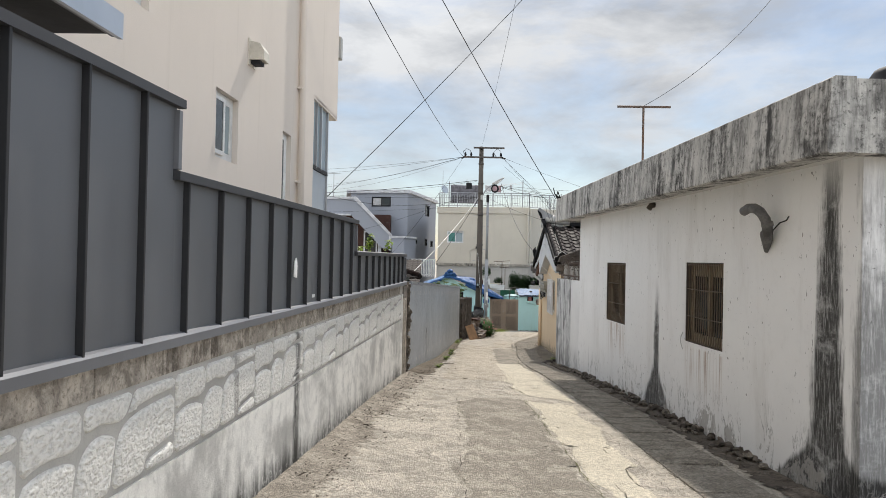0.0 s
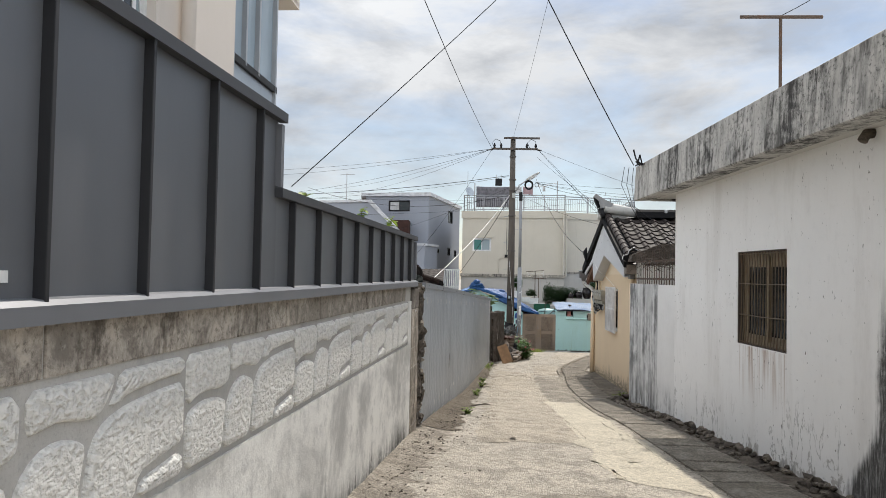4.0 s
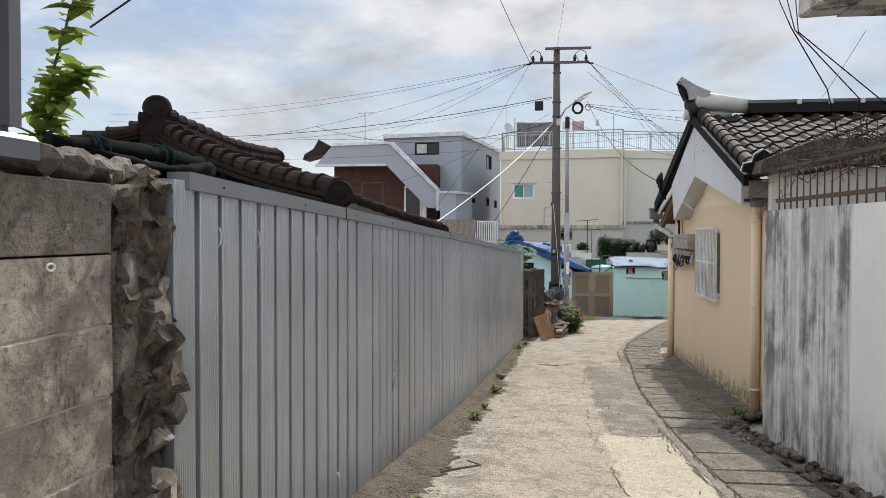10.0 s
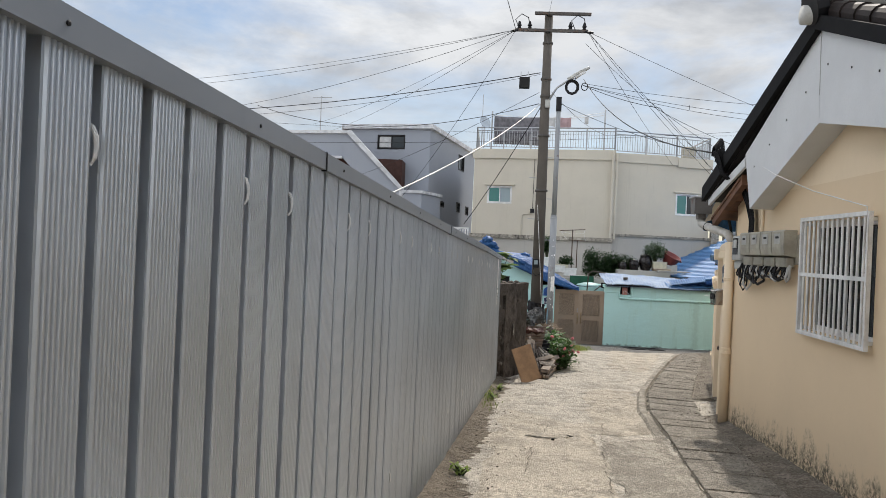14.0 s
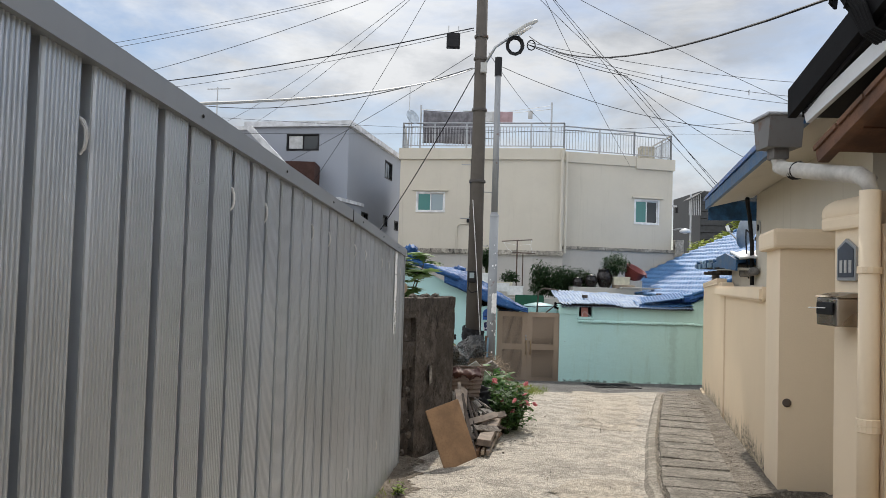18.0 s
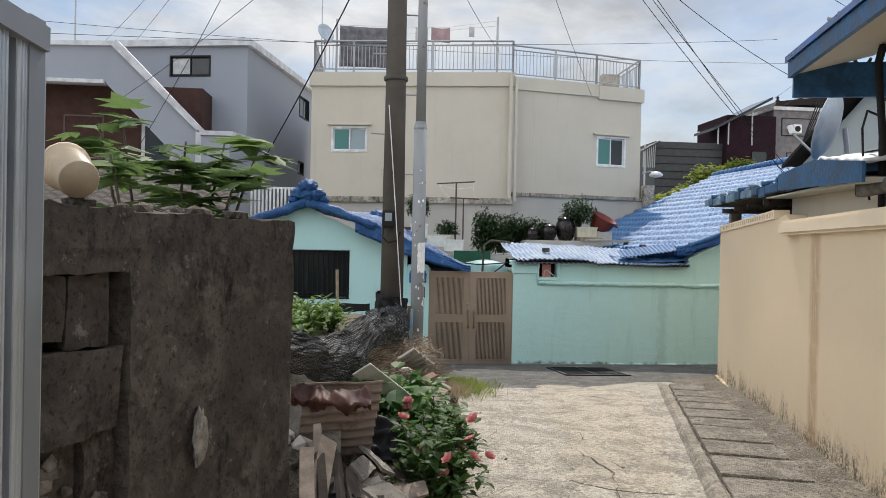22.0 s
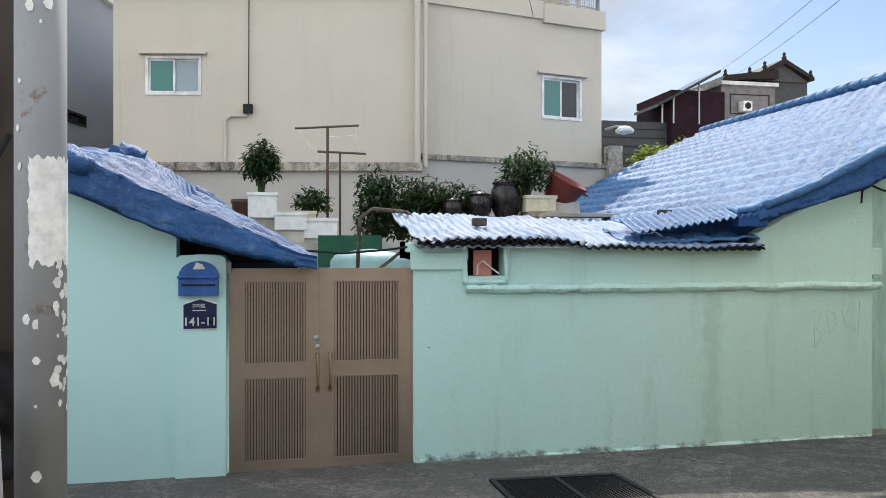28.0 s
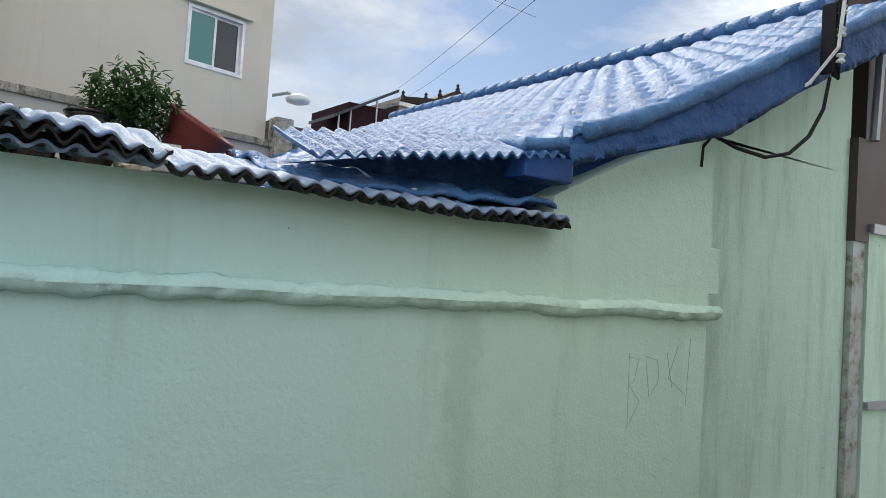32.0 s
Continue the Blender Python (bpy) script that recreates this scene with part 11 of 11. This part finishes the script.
    for k, (x, y, z, s) in enumerate(((1.62, 33.0, -1.36, 0.20),)):
        t = thing("crumpled_sheet", pose(x, y, z, 50, 10, 30 * k), "crumpled black plastic sheet in the heap", "sheet")
        part("sheet", solid(18, 18, lambda i, j: (s * (i - 0.5) * 2, s * (j - 0.5) * 1.5, s * 0.5 * noise.noise(Vector((i * 4, j * 4, k * 3.7))) + s * 0.2 * noise.noise(Vector((i * 9, j * 9, k + 2.5)))), 0.006), BLACK, t, smooth=True)
    beam("white_board", (1.57, 33.40, -1.00), (1.98, 34.12, -1.43), 0.15, 0.014, WHITE, "white panel strip lying on the heap", -38, "board", "")
    # black plastic and cloth crumpled into the heap
    for k, (x, y, z, s, mat, lab) in enumerate(((1.45, 31.98, -1.45, 0.15, BLACK, "crumpled black plastic sheet in the heap"), (1.62, 32.3, -1.5, 0.20, GREY_TIN, "crumpled grey plastic sheet in the heap"), (1.55, 33.2, -1.22, 0.17, MAROON_CLOTH, "dark red cloth in the heap"))):
        t = thing("crumpled_sheet", pose(x, y, z, 30, 20, 40 * k), lab, "sheet")
        part("sheet", solid(18, 18, lambda i, j: (s * (i - 0.5) * 2, s * (j - 0.5) * 1.5, s * 0.6 * noise.noise(Vector((i * 4, j * 4, k * 3.0))) + s * 0.25 * noise.noise(Vector((i * 9, j * 9, k + 0.5)))), 0.006), mat, t, smooth=False)
    # black shade net, slung from post to post
    net = thing("shade_net", I4, "black shade net sagging between posts", "net")
    path = [(31.9, 1.10, -0.51, 0.22), (32.4, 1.17, -0.62, 0.24), (33.0, 1.26, -0.745, 0.27), (33.7, 1.35, -0.79, 0.36), (34.3, 1.43, -0.79, 0.43), (35.4, 1.58, -0.77, 0.37), (36.9, 1.79, -0.86, 0.44), (37.7, 1.90, -0.90, 0.47), (38.3, 1.98, -1.00, 0.52), (38.85, 2.05, -1.06, 0.54)]
    def drape(i, j):
        y = 31.9 + 6.95 * i
        x = lerp(y, [(p[0], p[1]) for p in path])
        zt = lerp(y, [(p[0], p[2]) for p in path])
        hh = lerp(y, [(p[0], p[3]) for p in path])
        fold = 0.05 * noise.noise(Vector((y * 1.6, j * 3 + y * 0.8, 1))) + 0.022 * noise.noise(Vector((y * 3, j * 12 + y * 2.5, 2))) + 0.012 * noise.noise(Vector((y * 8, j * 26 + y * 3, 9)))
        return (x + 0.06 + 0.07 * math.sin(j * math.pi) + fold, y, zt - hh * j + 0.03 * noise.noise(Vector((y * 1.3, 2, 0))) + 0.03 * j * noise.noise(Vector((y * 4, 5, 0))))
    def knit(bm, nu, nv):
        """Run a map over the net, u along it in metres and v down it, for the knitted rows."""
        uv = bm.loops.layers.uv.new("knit")
        bm.verts.index_update()
        for f in bm.faces:
            for lp in f.loops:
                k = lp.vert.index
                lp[uv].uv = (7.0 * (k % (nu + 1)) / nu, (k // (nu + 1)) / nv)
        return bm
    part("net_sheet", knit(sheet(190, 90, drape), 190, 90), NET, net, smooth=True)
    def over(i, j):
        y = 31.95 + 6.7 * i
        x = lerp(y, [(p[0], p[1]) for p in path])
        zt = lerp(y, [(p[0], p[2]) for p in path])
        return (x + 0.06 - 0.16 * j, y, zt - 0.015 - 0.10 * j + 0.03 * noise.noise(Vector((y * 1.3, 2, 0))) + 0.04 * noise.noise(Vector((y * 3, j * 3, 5))))
    part("net_fold", knit(sheet(110, 8, over), 110, 8), NET, net, smooth=True)
    def farnet(i, j):
        x = -3.0 + 4.6 * i
        return (x, 41.0 + 0.1 * math.sin(x * 3), -1.16 - 0.14 * j - 0.08 * math.sin(i * math.pi) + 0.03 * noise.noise(Vector((x * 3, j * 2, 0))))
    part("net_fold", sheet(90, 8, farnet), BLACK, net, "folded black plastic edge", smooth=True)
    for k, (x, y, z0, z1, r, mat) in enumerate(((1.18, 38.6, -1.6, -0.52, 0.022, WOODS[2]), (2.16, 38.75, -2.0, -1.02, 0.03, WOODS[1]), (1.85, 38.0, -1.9, -1.12, 0.03, WOODS[1]), (-0.55, 39.6, -1.3, -0.80, 0.014, STEEL))):
        t = thing("garden_stake", pose(x, y, 0), "thin stake in the garden bed", "stake", "garden stakes")
        part("stake", tube([(0, 0, z0), (0.03 * (k % 3 - 1), 0.02, z1)], r, seg=8), mat, t)
    pl = thing("propped_pole", pose(0.02, 39.2, 0), "bamboo and white poles propped by the mint house", "stake")
    part("pole", tube([(0.0, 0, -1.3), (0.08, 0.0, -0.55)], 0.018, seg=8), YELLOW_PVC, pl)
    part("pole", tube([(0.08, 0.02, -1.3), (0.10, 0.0, -0.42)], 0.022, seg=8), WHITE, pl)
    bl = thing("plastic_rope", pose(2.18, 38.8, 0), "pale blue plastic cord tied round the post", "cord")
    for k in range(5):
        part("strand", tube([(0.006 * k, -0.12, -1.05), (0.008 * k - 0.02, -0.15, -1.4), (0.006 * k + 0.02, -0.14, -1.8), (0.008 * k, -0.13, -2.0)], 0.006, seg=5), PALE_CORD, bl)
    part("loop", tube([(0.02, -0.14, -1.95), (0.10, -0.2, -2.08), (0.16, -0.22, -2.05), (0.12, -0.2, -1.92)], 0.008, seg=5), PALE_CORD, bl)
    # black plastic wound round the foot of the pole, a plank and a drilled bar beside it
    bp = thing("black_plastic_wrap", pose(1.93, 39.6, 0), "black plastic sheet wound round the foot of the pole", "plastic sheet")
    part("wrap", sheet(40, 16, lambda i, j: ((0.235 + 0.05 * noise.noise(Vector((i * 9, j * 4, 1))) + 0.03 * noise.noise(Vector((i * 21, j * 9, 4)))) * math.cos(math.pi * (0.75 + 1.2 * i)), (0.235 + 0.05 * noise.noise(Vector((i * 9, j * 4, 1))) + 0.03 * noise.noise(Vector((i * 21, j * 9, 4)))) * math.sin(math.pi * (0.75 + 1.2 * i)), -0.86 - 0.12 * i - 0.55 * j + 0.05 * noise.noise(Vector((i * 6, j, 8))))), BLACK, bp, smooth=True)
    ab = thing("drilled_steel_angle", pose(1.98, 38.55, 0), "white drilled steel angle bar standing in the rubble", "bar")
    part("bar", box(-0.018, 0.018, -0.004, 0.0, -2.0, -1.55), WHITE, ab)
    for k in range(5):
        part("slot", box(-0.006, 0.006, -0.0065, -0.0045, -1.95 + 0.085 * k, -1.90 + 0.085 * k), BLACK, ab)
    # small litter and stones along the lane
    lit = thing("lane_stones", I4, "scatter of small stones and dead leaves along the lane edges", "stones")
    lb = bmesh.new()
    for k in range(1500):
        y = rng.uniform(3, 39) if k < 700 else rng.uniform(20, 39)
        if rng.random() < 0.5:
            x = edge_l(y) + 0.06 + abs(rng.gauss(0, 0.28))
        else:
            x = edge_r(y) - 0.06 - abs(rng.gauss(0, 0.14 if y < 21 else 0.3))
        if y > 31 and x < edge_l(y) + 1.2:
            x += 0.6
        r = rng.uniform(0.006, 0.022)
        c = Vector((x, y, ground(x, y) + 0.045))
        q = [lb.verts.new(c + Vector((rng.uniform(-1, 1), rng.uniform(-1, 1), rng.uniform(-0.5, 0.6))) * r) for _ in range(4)]
        for f in ((0, 1, 2), (0, 2, 3), (0, 3, 1), (1, 3, 2)):
            lb.faces.new([q[i] for i in f])
    for k in range(900):
        y = rng.uniform(4.5, 17.5)
        x = lerp(y, [(4, -1.5), (6.58, -1.30), (14.8, -0.667), (18, -0.40)]) + 0.05 + abs(rng.gauss(0, 0.32))
        r = rng.uniform(0.006, 0.026)
        c = Vector((x, y, ground(x, y) + 0.03))
        q = [lb.verts.new(c + Vector((rng.uniform(-1, 1), rng.uniform(-1, 1), rng.uniform(-0.4, 0.6))) * r) for _ in range(4)]
        for f in ((0, 1, 2), (0, 2, 3), (0, 3, 1), (1, 3, 2)):
            lb.faces.new([q[i] for i in f])
    for k in range(700):
        x = rng.uniform(2.6, 9.5)
        y = 42.4 - abs(rng.gauss(0, 0.45)) if k % 3 else rng.uniform(39.0, 42.3)
        r = rng.uniform(0.005, 0.016)
        c = Vector((x, y, ground(x, y) + 0.022))
        q = [lb.verts.new(c + Vector((rng.uniform(-1, 1), rng.uniform(-1, 1), rng.uniform(-0.4, 0.7))) * r) for _ in range(4)]
        for f in ((0, 1, 2), (0, 2, 3), (0, 3, 1), (1, 3, 2)):
            lb.faces.new([q[i] for i in f])
    tagged(part("grit", lb, RUBBLE, lit), kind="stuff")
    fr = random.Random(9)
    rs = thing("foot_rubble", I4, "broken stones along the foot of the low wall", "rubble")
    kinds = []
    for k in range(290):
        y = 8.0 + 13.4 * (1 - fr.random() ** 1.3)
        near = fr.random() ** 1.7
        x = edge_r(y) - 0.01 - 0.24 * near
        size = fr.uniform(0.55, 1.25) * (1.15 - 0.45 * near)
        m = pose(x, y, ground(x, y) + 0.075 * (1 - near) + 0.015, fr.uniform(-25, 25), fr.uniform(-25, 25), fr.uniform(0, 360)) @ Matrix.Diagonal((size * fr.uniform(0.8, 1.5), size, size * fr.uniform(0.6, 1.0), 1))
        if k < 14:
            kinds.append(part("stone", rock(0.055, 300 + k, 0.7), (RUBBLE, OLD, GRIT)[k % 3], rs, m=m))
        else:
            again(kinds[k % 14], rs, m)
    tg = thing("fallen_twig", I4, "fallen twig on the lane", "twig")
    part("twig", tube([(0.02, 18.0, ground(0, 18) + 0.03), (0.18, 18.05, ground(0, 18) + 0.05), (0.32, 18.2, ground(0, 18) + 0.03), (0.2, 18.35, ground(0, 18) + 0.02)], 0.012, seg=6, r1=0.005), BARK, tg)


DARK_WOOD = plain("dark rotten wood", (0.055, 0.042, 0.034), 0.9, 0, 8, 0.5, 60, 0.4)
WOODS = [plain("grey weathered wood", (0.25, 0.20, 0.16), 0.85, 0, 8, 0.4, 60, 0.4), plain("brown wood", (0.20, 0.12, 0.075), 0.8, 0, 8, 0.4, 60, 0.4), plain("pale wood", (0.38, 0.30, 0.22), 0.85, 0, 8, 0.4, 60, 0.4)]
RUST_TIN = metal_paint("rusting tin", (0.30, 0.24, 0.21), 0.7, 0.1, rust=0.5)
GREY_TIN = metal_paint("grey cement sheet", (0.33, 0.31, 0.28), 0.8, 0.0, rust=0.1)
RED_RUST = metal_paint("red-brown rusted paint", (0.065, 0.022, 0.017), 0.6, 0.0, rust=0.6)
PALE_CEMENT = worn("cracked cement sheet", (0.30, 0.275, 0.245), (0.10, 0.09, 0.08), (0.55, 0.53, 0.5), 0.01)
MAROON_CLOTH = plain("dark red cloth", (0.12, 0.035, 0.03), 0.9)
YELLOW_PVC = plain("dull bamboo", (0.22, 0.17, 0.11), 0.8)
PALE_CORD = plain("pale blue cord", (0.25, 0.42, 0.55), 0.5)


def net_mat():
    """Knitted shade net: black threads, fine open rows, silvery glint painted on broken rows."""
    g = Net("black shade net")
    uv = g.n.new("ShaderNodeUVMap")
    uv.uv_map = "knit"
    sep = g.n.new("ShaderNodeSeparateXYZ")
    g.l.new(uv.outputs[0], sep.inputs[0])
    u, v = sep.outputs[0], sep.outputs[1]
    sway = g.math("MULTIPLY", g.noise(2.2, 4, 0.6), 4.0)
    row = g.math("SINE", g.math("ADD", g.math("MULTIPLY", v, 2 * math.pi * 34), sway))
    broken = g.step(g.noise(1.0, 4, 0.7, g.scaled(26, 70, 0, uv.outputs[0])), 0.45, 0.51)
    patchy = g.step(g.noise(2.6, 4, 0.6), 0.40, 0.56, 0.3, 1)
    # pale grey on broken rows puts the net's silvery highlights into the colour
    thread_glint = g.math("MULTIPLY", g.math("MULTIPLY", g.step(row, 0.55, 0.95), broken), patchy)
    col = g.mix(thread_glint, (0.006, 0.006, 0.007), (0.26, 0.265, 0.275))
    open_ = g.step(g.noise(1.0, 2, 0.5, g.scaled(160, 160, 260)), 0.58, 0.63, 1, 0.25)
    g.put(g.bsdf.inputs["Alpha"], g.math("MAXIMUM", open_, thread_glint))
    g.bump(g.math("ADD", g.math("MULTIPLY", row, 0.2), g.noise(90, 3)), 0.6, 0.008)
    return g.done(col, g.step(thread_glint, 0, 1, 0.7, 0.35), 0, 0.25)

NET = net_mat()
build_plants()
build_debris()


# ---- flat roof behind the gate: jars, planters, aerial ----
def build_roof_garden():
    fr = thing("flat_roof", I4, "low flat roof behind the gate", "roof", kind="structure")
    part("slab", box(2.35, 8.6, 46.6, 51.0, -0.75, -0.40), LEDGE_WALL, fr)
    part("wall", box(2.6, 8.3, 46.8, 47.0, -3, -0.75), MINT_R, fr)
    part("green_screen", box(3.6, 4.5, 46.4, 46.45, -0.75, -0.30), GREEN_SCREEN, fr)
    def planter(x, y, z, w, d, h, mat, label, name="styrofoam_box"):
        t = thing(name, pose(x, y, z), label, "planter")
        bm = holed(-w / 2, w / 2, -d / 2, d / 2, 0, h, [(-w / 2 + 0.04, w / 2 - 0.04, -d / 2 + 0.04, d / 2 - 0.04)])
        part("box", bm, mat, t, m=pose(0, 0, h, -90, 0, 0))
        part("rim", holed(-w / 2 - 0.015, w / 2 + 0.015, -d / 2 - 0.015, d / 2 + 0.015, 0, 0.05, [(-w / 2 + 0.04, w / 2 - 0.04, -d / 2 + 0.04, d / 2 - 0.04)]), mat, t, m=pose(0, 0, h, -90, 0, 0))
        part("soil", box(-w / 2 + 0.03, w / 2 - 0.03, -d / 2 + 0.03, d / 2 - 0.03, 0.0, h - 0.06), SOIL, t)
    planter(2.80, 47.5, -0.02, 0.42, 0.36, 0.38, STYRO, "white styrofoam planter box with a shrub")
    planter(3.30, 47.55, -0.19, 0.60, 0.36, 0.28, STYRO_WARM, "yellowed styrofoam planter box")
    planter(3.22, 47.1, -0.21, 0.46, 0.34, 0.26, STYRO, "white styrofoam planter box stacked on the roof")
    planter(3.58, 47.15, -0.33, 0.64, 0.34, 0.30, STYRO, "white styrofoam planter box with green shoots")
    planter(7.12, 47.3, 0.10, 0.50, 0.36, 0.26, STYRO_WARM, "cream styrofoam planter box")
    for x, y, z0 in ((2.80, 47.5, -0.02), (3.22, 47.1, -0.21), (3.3, 47.55, -0.19), (3.58, 47.15, -0.33), (7.12, 47.3, 0.10)):
        t = thing("cement_block_stand", pose(x, y, 0), "cement block under a planter", "block", "block stands")
        part("block", box(-0.2, 0.2, -0.12, 0.12, -0.40, z0, bevel=0.008), BLOCK, t)
    pot = thing("brown_pot", pose(2.50, 47.7, -0.40), "tall brown plastic flowerpot on the roof", "pot")
    part("pot", lathe([(0.13, 0.0), (0.17, 0.60), (0.19, 0.61), (0.19, 0.67), (0.16, 0.66)], 18), BROWN_POT, pot, smooth=True)
    def jar(x, y, z, r, h, label):
        t = thing("clay_jar", pose(x, y, z), label, "jar", "clay jars")
        part("body", lathe([(r * 0.62, 0), (r * 0.86, h * 0.22), (r, h * 0.52), (r * 0.93, h * 0.78), (r * 0.78, h * 0.90), (r * 0.84, h * 0.93), (r * 0.80, h * 0.96)], 24), JAR, t, smooth=True)
        part("lid", lathe([(r * 0.88, h * 0.955), (r * 0.90, h * 0.985), (r * 0.62, h * 1.03), (r * 0.2, h * 1.06), (r * 0.14, h * 1.10), (r * 0.02, h * 1.11)], 24), JAR, t, "shallow jar lid", smooth=True)
    jar(6.62, 47.4, 0.0, 0.26, 0.58, "large dark glazed clay jar with a lid")
    jar(6.16, 47.3, 0.02, 0.20, 0.36, "squat dark glazed clay jar with a lid")
    jar(5.72, 47.3, -0.02, 0.17, 0.30, "small dark glazed clay jar with a lid")
    sh = thing("jar_shelf", I4, "cement shelf under the jars", "shelf")
    part("shelf", box(5.5, 7.5, 47.0, 47.7, -0.40, 0.0, bevel=0.02), LEDGE_WALL, sh)
    part("shelf_board", box(6.9, 7.5, 46.95, 47.6, 0.0, 0.10, bevel=0.01), WOODS[2], sh)
    tb = thing("red_tub", pose(7.52, 47.4, 0.38, 20, 26, 0), "dark red rubber tub lying tilted", "tub")
    part("tub", lathe([(0.22, -0.1), (0.26, 0.0), (0.34, 0.26), (0.36, 0.27), (0.36, 0.30), (0.31, 0.29), (0.24, 0.02)], 22), RED_TUB, tb, smooth=True)
    part("handle", tube([(0.33, -0.08, 0.2), (0.40, -0.05, 0.22), (0.40, 0.05, 0.22), (0.33, 0.08, 0.2)], 0.018, seg=8), RED_TUB, tb)
    pr = thing("tub_prop", I4, "cement block under the red tub", "block")
    part("block", box(7.4, 7.8, 47.2, 47.6, -0.40, 0.26, bevel=0.01), BLOCK, pr)
    rd = thing("roof_board", I4, "grey board laid across the roof edge", "board")
    part("board", box(6.9, 8.2, 46.2, 46.6, -0.02, 0.04, bevel=0.01), GREY_TIN, rd)
    an = thing("yard_aerial", pose(3.80, 48.0, 0), "rusty television aerial standing in the yard", "antenna")
    part("mast", tube([(0, 0, -0.4), (0.0, 0, 1.5)], 0.022, seg=8), RUST, an)
    part("mast", tube([(0.2, 0.0, -0.4), (0.2, 0, 1.06)], 0.018, seg=8), RUST, an)
    part("boom", tube([(-0.52, 0, 1.44), (0.50, 0, 1.52)], 0.018, seg=8), RUST, an)
    part("boom", tube([(-0.16, 0, 1.08), (0.62, 0, 1.06)], 0.018, seg=8), RUST, an)
    for pts in ([(-0.48, 0, 1.44), (-0.3, 0.02, 1.18), (-0.16, 0, 1.10)], [(0.48, 0, 1.50), (0.46, 0.02, 1.3), (0.52, 0, 1.08)], [(-0.45, 0, 1.40), (0.0, 0.02, 1.32), (0.45, 0, 1.36)]):
        part("cord", tube(pts, 0.006, seg=5), WHITE, an)
    tn = thing("blue_tank", pose(4.25, 45.6, -0.95), "pale green plastic water tank behind the gate", "tank")
    part("tank", lathe([(0.50, 0), (0.52, 0.1), (0.52, 0.30), (0.46, 0.38), (0.2, 0.44), (0.05, 0.46)], 24), TANK, tn, smooth=True)
    ts = thing("tank_stand", I4, "cement stand under the tank", "stand")
    part("stand", box(3.7, 4.8, 45.1, 46.1, -3, -0.95), MINT_R, ts)
    hp = thing("bent_pipe_rail", I4, "bent dark pipe rail over the gate", "rail")
    part("pipe", tube([(3.95, 44.0, -0.75), (3.98, 44.0, -0.15), (4.12, 44.0, -0.05), (4.5, 44.0, -0.08), (4.62, 44.0, -0.2), (4.85, 44.0, -0.65)], 0.022, seg=8), RUBBLE, hp, smooth=True)
    part("pipe", tube([(4.15, 43.6, -0.7), (4.4, 43.6, -0.5), (4.75, 43.4, -0.45)], 0.018, seg=8), RUBBLE, hp, smooth=True)
    part("cloth", solid(10, 6, lambda i, j: (4.35 + 0.3 * i, 43.5, -0.42 - 0.16 * j + 0.03 * noise.noise(Vector((i * 5, j * 4, 0)))), 0.01), BLACK, hp)
    part("prop", tube([(4.0, 44.0, -3.0), (3.95, 44.0, -0.75)], 0.022, seg=8), RUBBLE, hp)
    part("prop", tube([(4.85, 44.0, -3.0), (4.85, 44.0, -0.65)], 0.022, seg=8), RUBBLE, hp)
    ch = thing("gate_cable", I4, "black cable strung over the gate", "cable")
    part("cable", tube([(3.3, 42.6, -0.50), (3.7, 42.7, -0.53), (4.1, 42.7, -0.50), (4.4, 42.6, -0.46)], 0.012, seg=6), BLACK, ch)
    # the peach house beside the mint gable
    ph = thing("peach_house", I4, "peach rendered house with a grey cement tiled roof", "house")
    part("wall", box(-6.5, -1.40, 42.5, 47, -3, -0.35), PEACH, ph)
    part("upper_wall", box(-6.5, -1.75, 42.7, 47, -0.35, 0.15), BLACK, ph)
    part("roof_slope", solid(160, 56, lambda i, j: (-6.6 + 5.3 * i, 42.0 + 4.6 * j, 0.20 + 1.25 * j - 0.25 * i * (1 - j) + 0.05 * abs(math.sin(i * 60)) - 0.035 * ((j * 14) % 1)), 0.06), GREY_TILE, ph)
    part("downpipe", tube([(-2.6, 42.42, -0.25), (-2.6, 42.42, -2.2)], 0.05, seg=10), PEACH, ph)
    part("gutter_pipe", tube([(-2.6, 42.42, -0.28), (-1.5, 42.42, -0.24)], 0.045, seg=10), PEACH, ph)
    part("ledge", box(-2.0, -1.45, 42.3, 42.5, -0.35, -0.22), WHITE, ph)


STYRO = plain("white styrofoam", (0.74, 0.74, 0.72), 0.8, 0, 9, 0.12)
STYRO_WARM = plain("yellowed styrofoam", (0.62, 0.58, 0.44), 0.8, 0, 9, 0.15)
BROWN_POT = plain("brown plastic", (0.10, 0.045, 0.035), 0.5)
JAR = plain("dark glazed clay", (0.018, 0.013, 0.012), 0.25, 0, 4, 0.4, 20, 0.1)
RED_TUB = plain("dark red rubber", (0.17, 0.035, 0.03), 0.55)
TANK = plain("pale green plastic", (0.28, 0.45, 0.44), 0.5)
GREEN_SCREEN = plain("green screen", (0.015, 0.09, 0.05), 0.7)
PEACH = plaster("peach plaster", (0.52, 0.32, 0.23), (0.3, 0.18, 0.13), 0.2, 0.12, 0.0, 0.3)
GREY_TILE = plain("grey cement tile", (0.060, 0.049, 0.042), 0.9, 0, 4, 0.5, 40, 0.5, 0.01)
build_roof_garden()
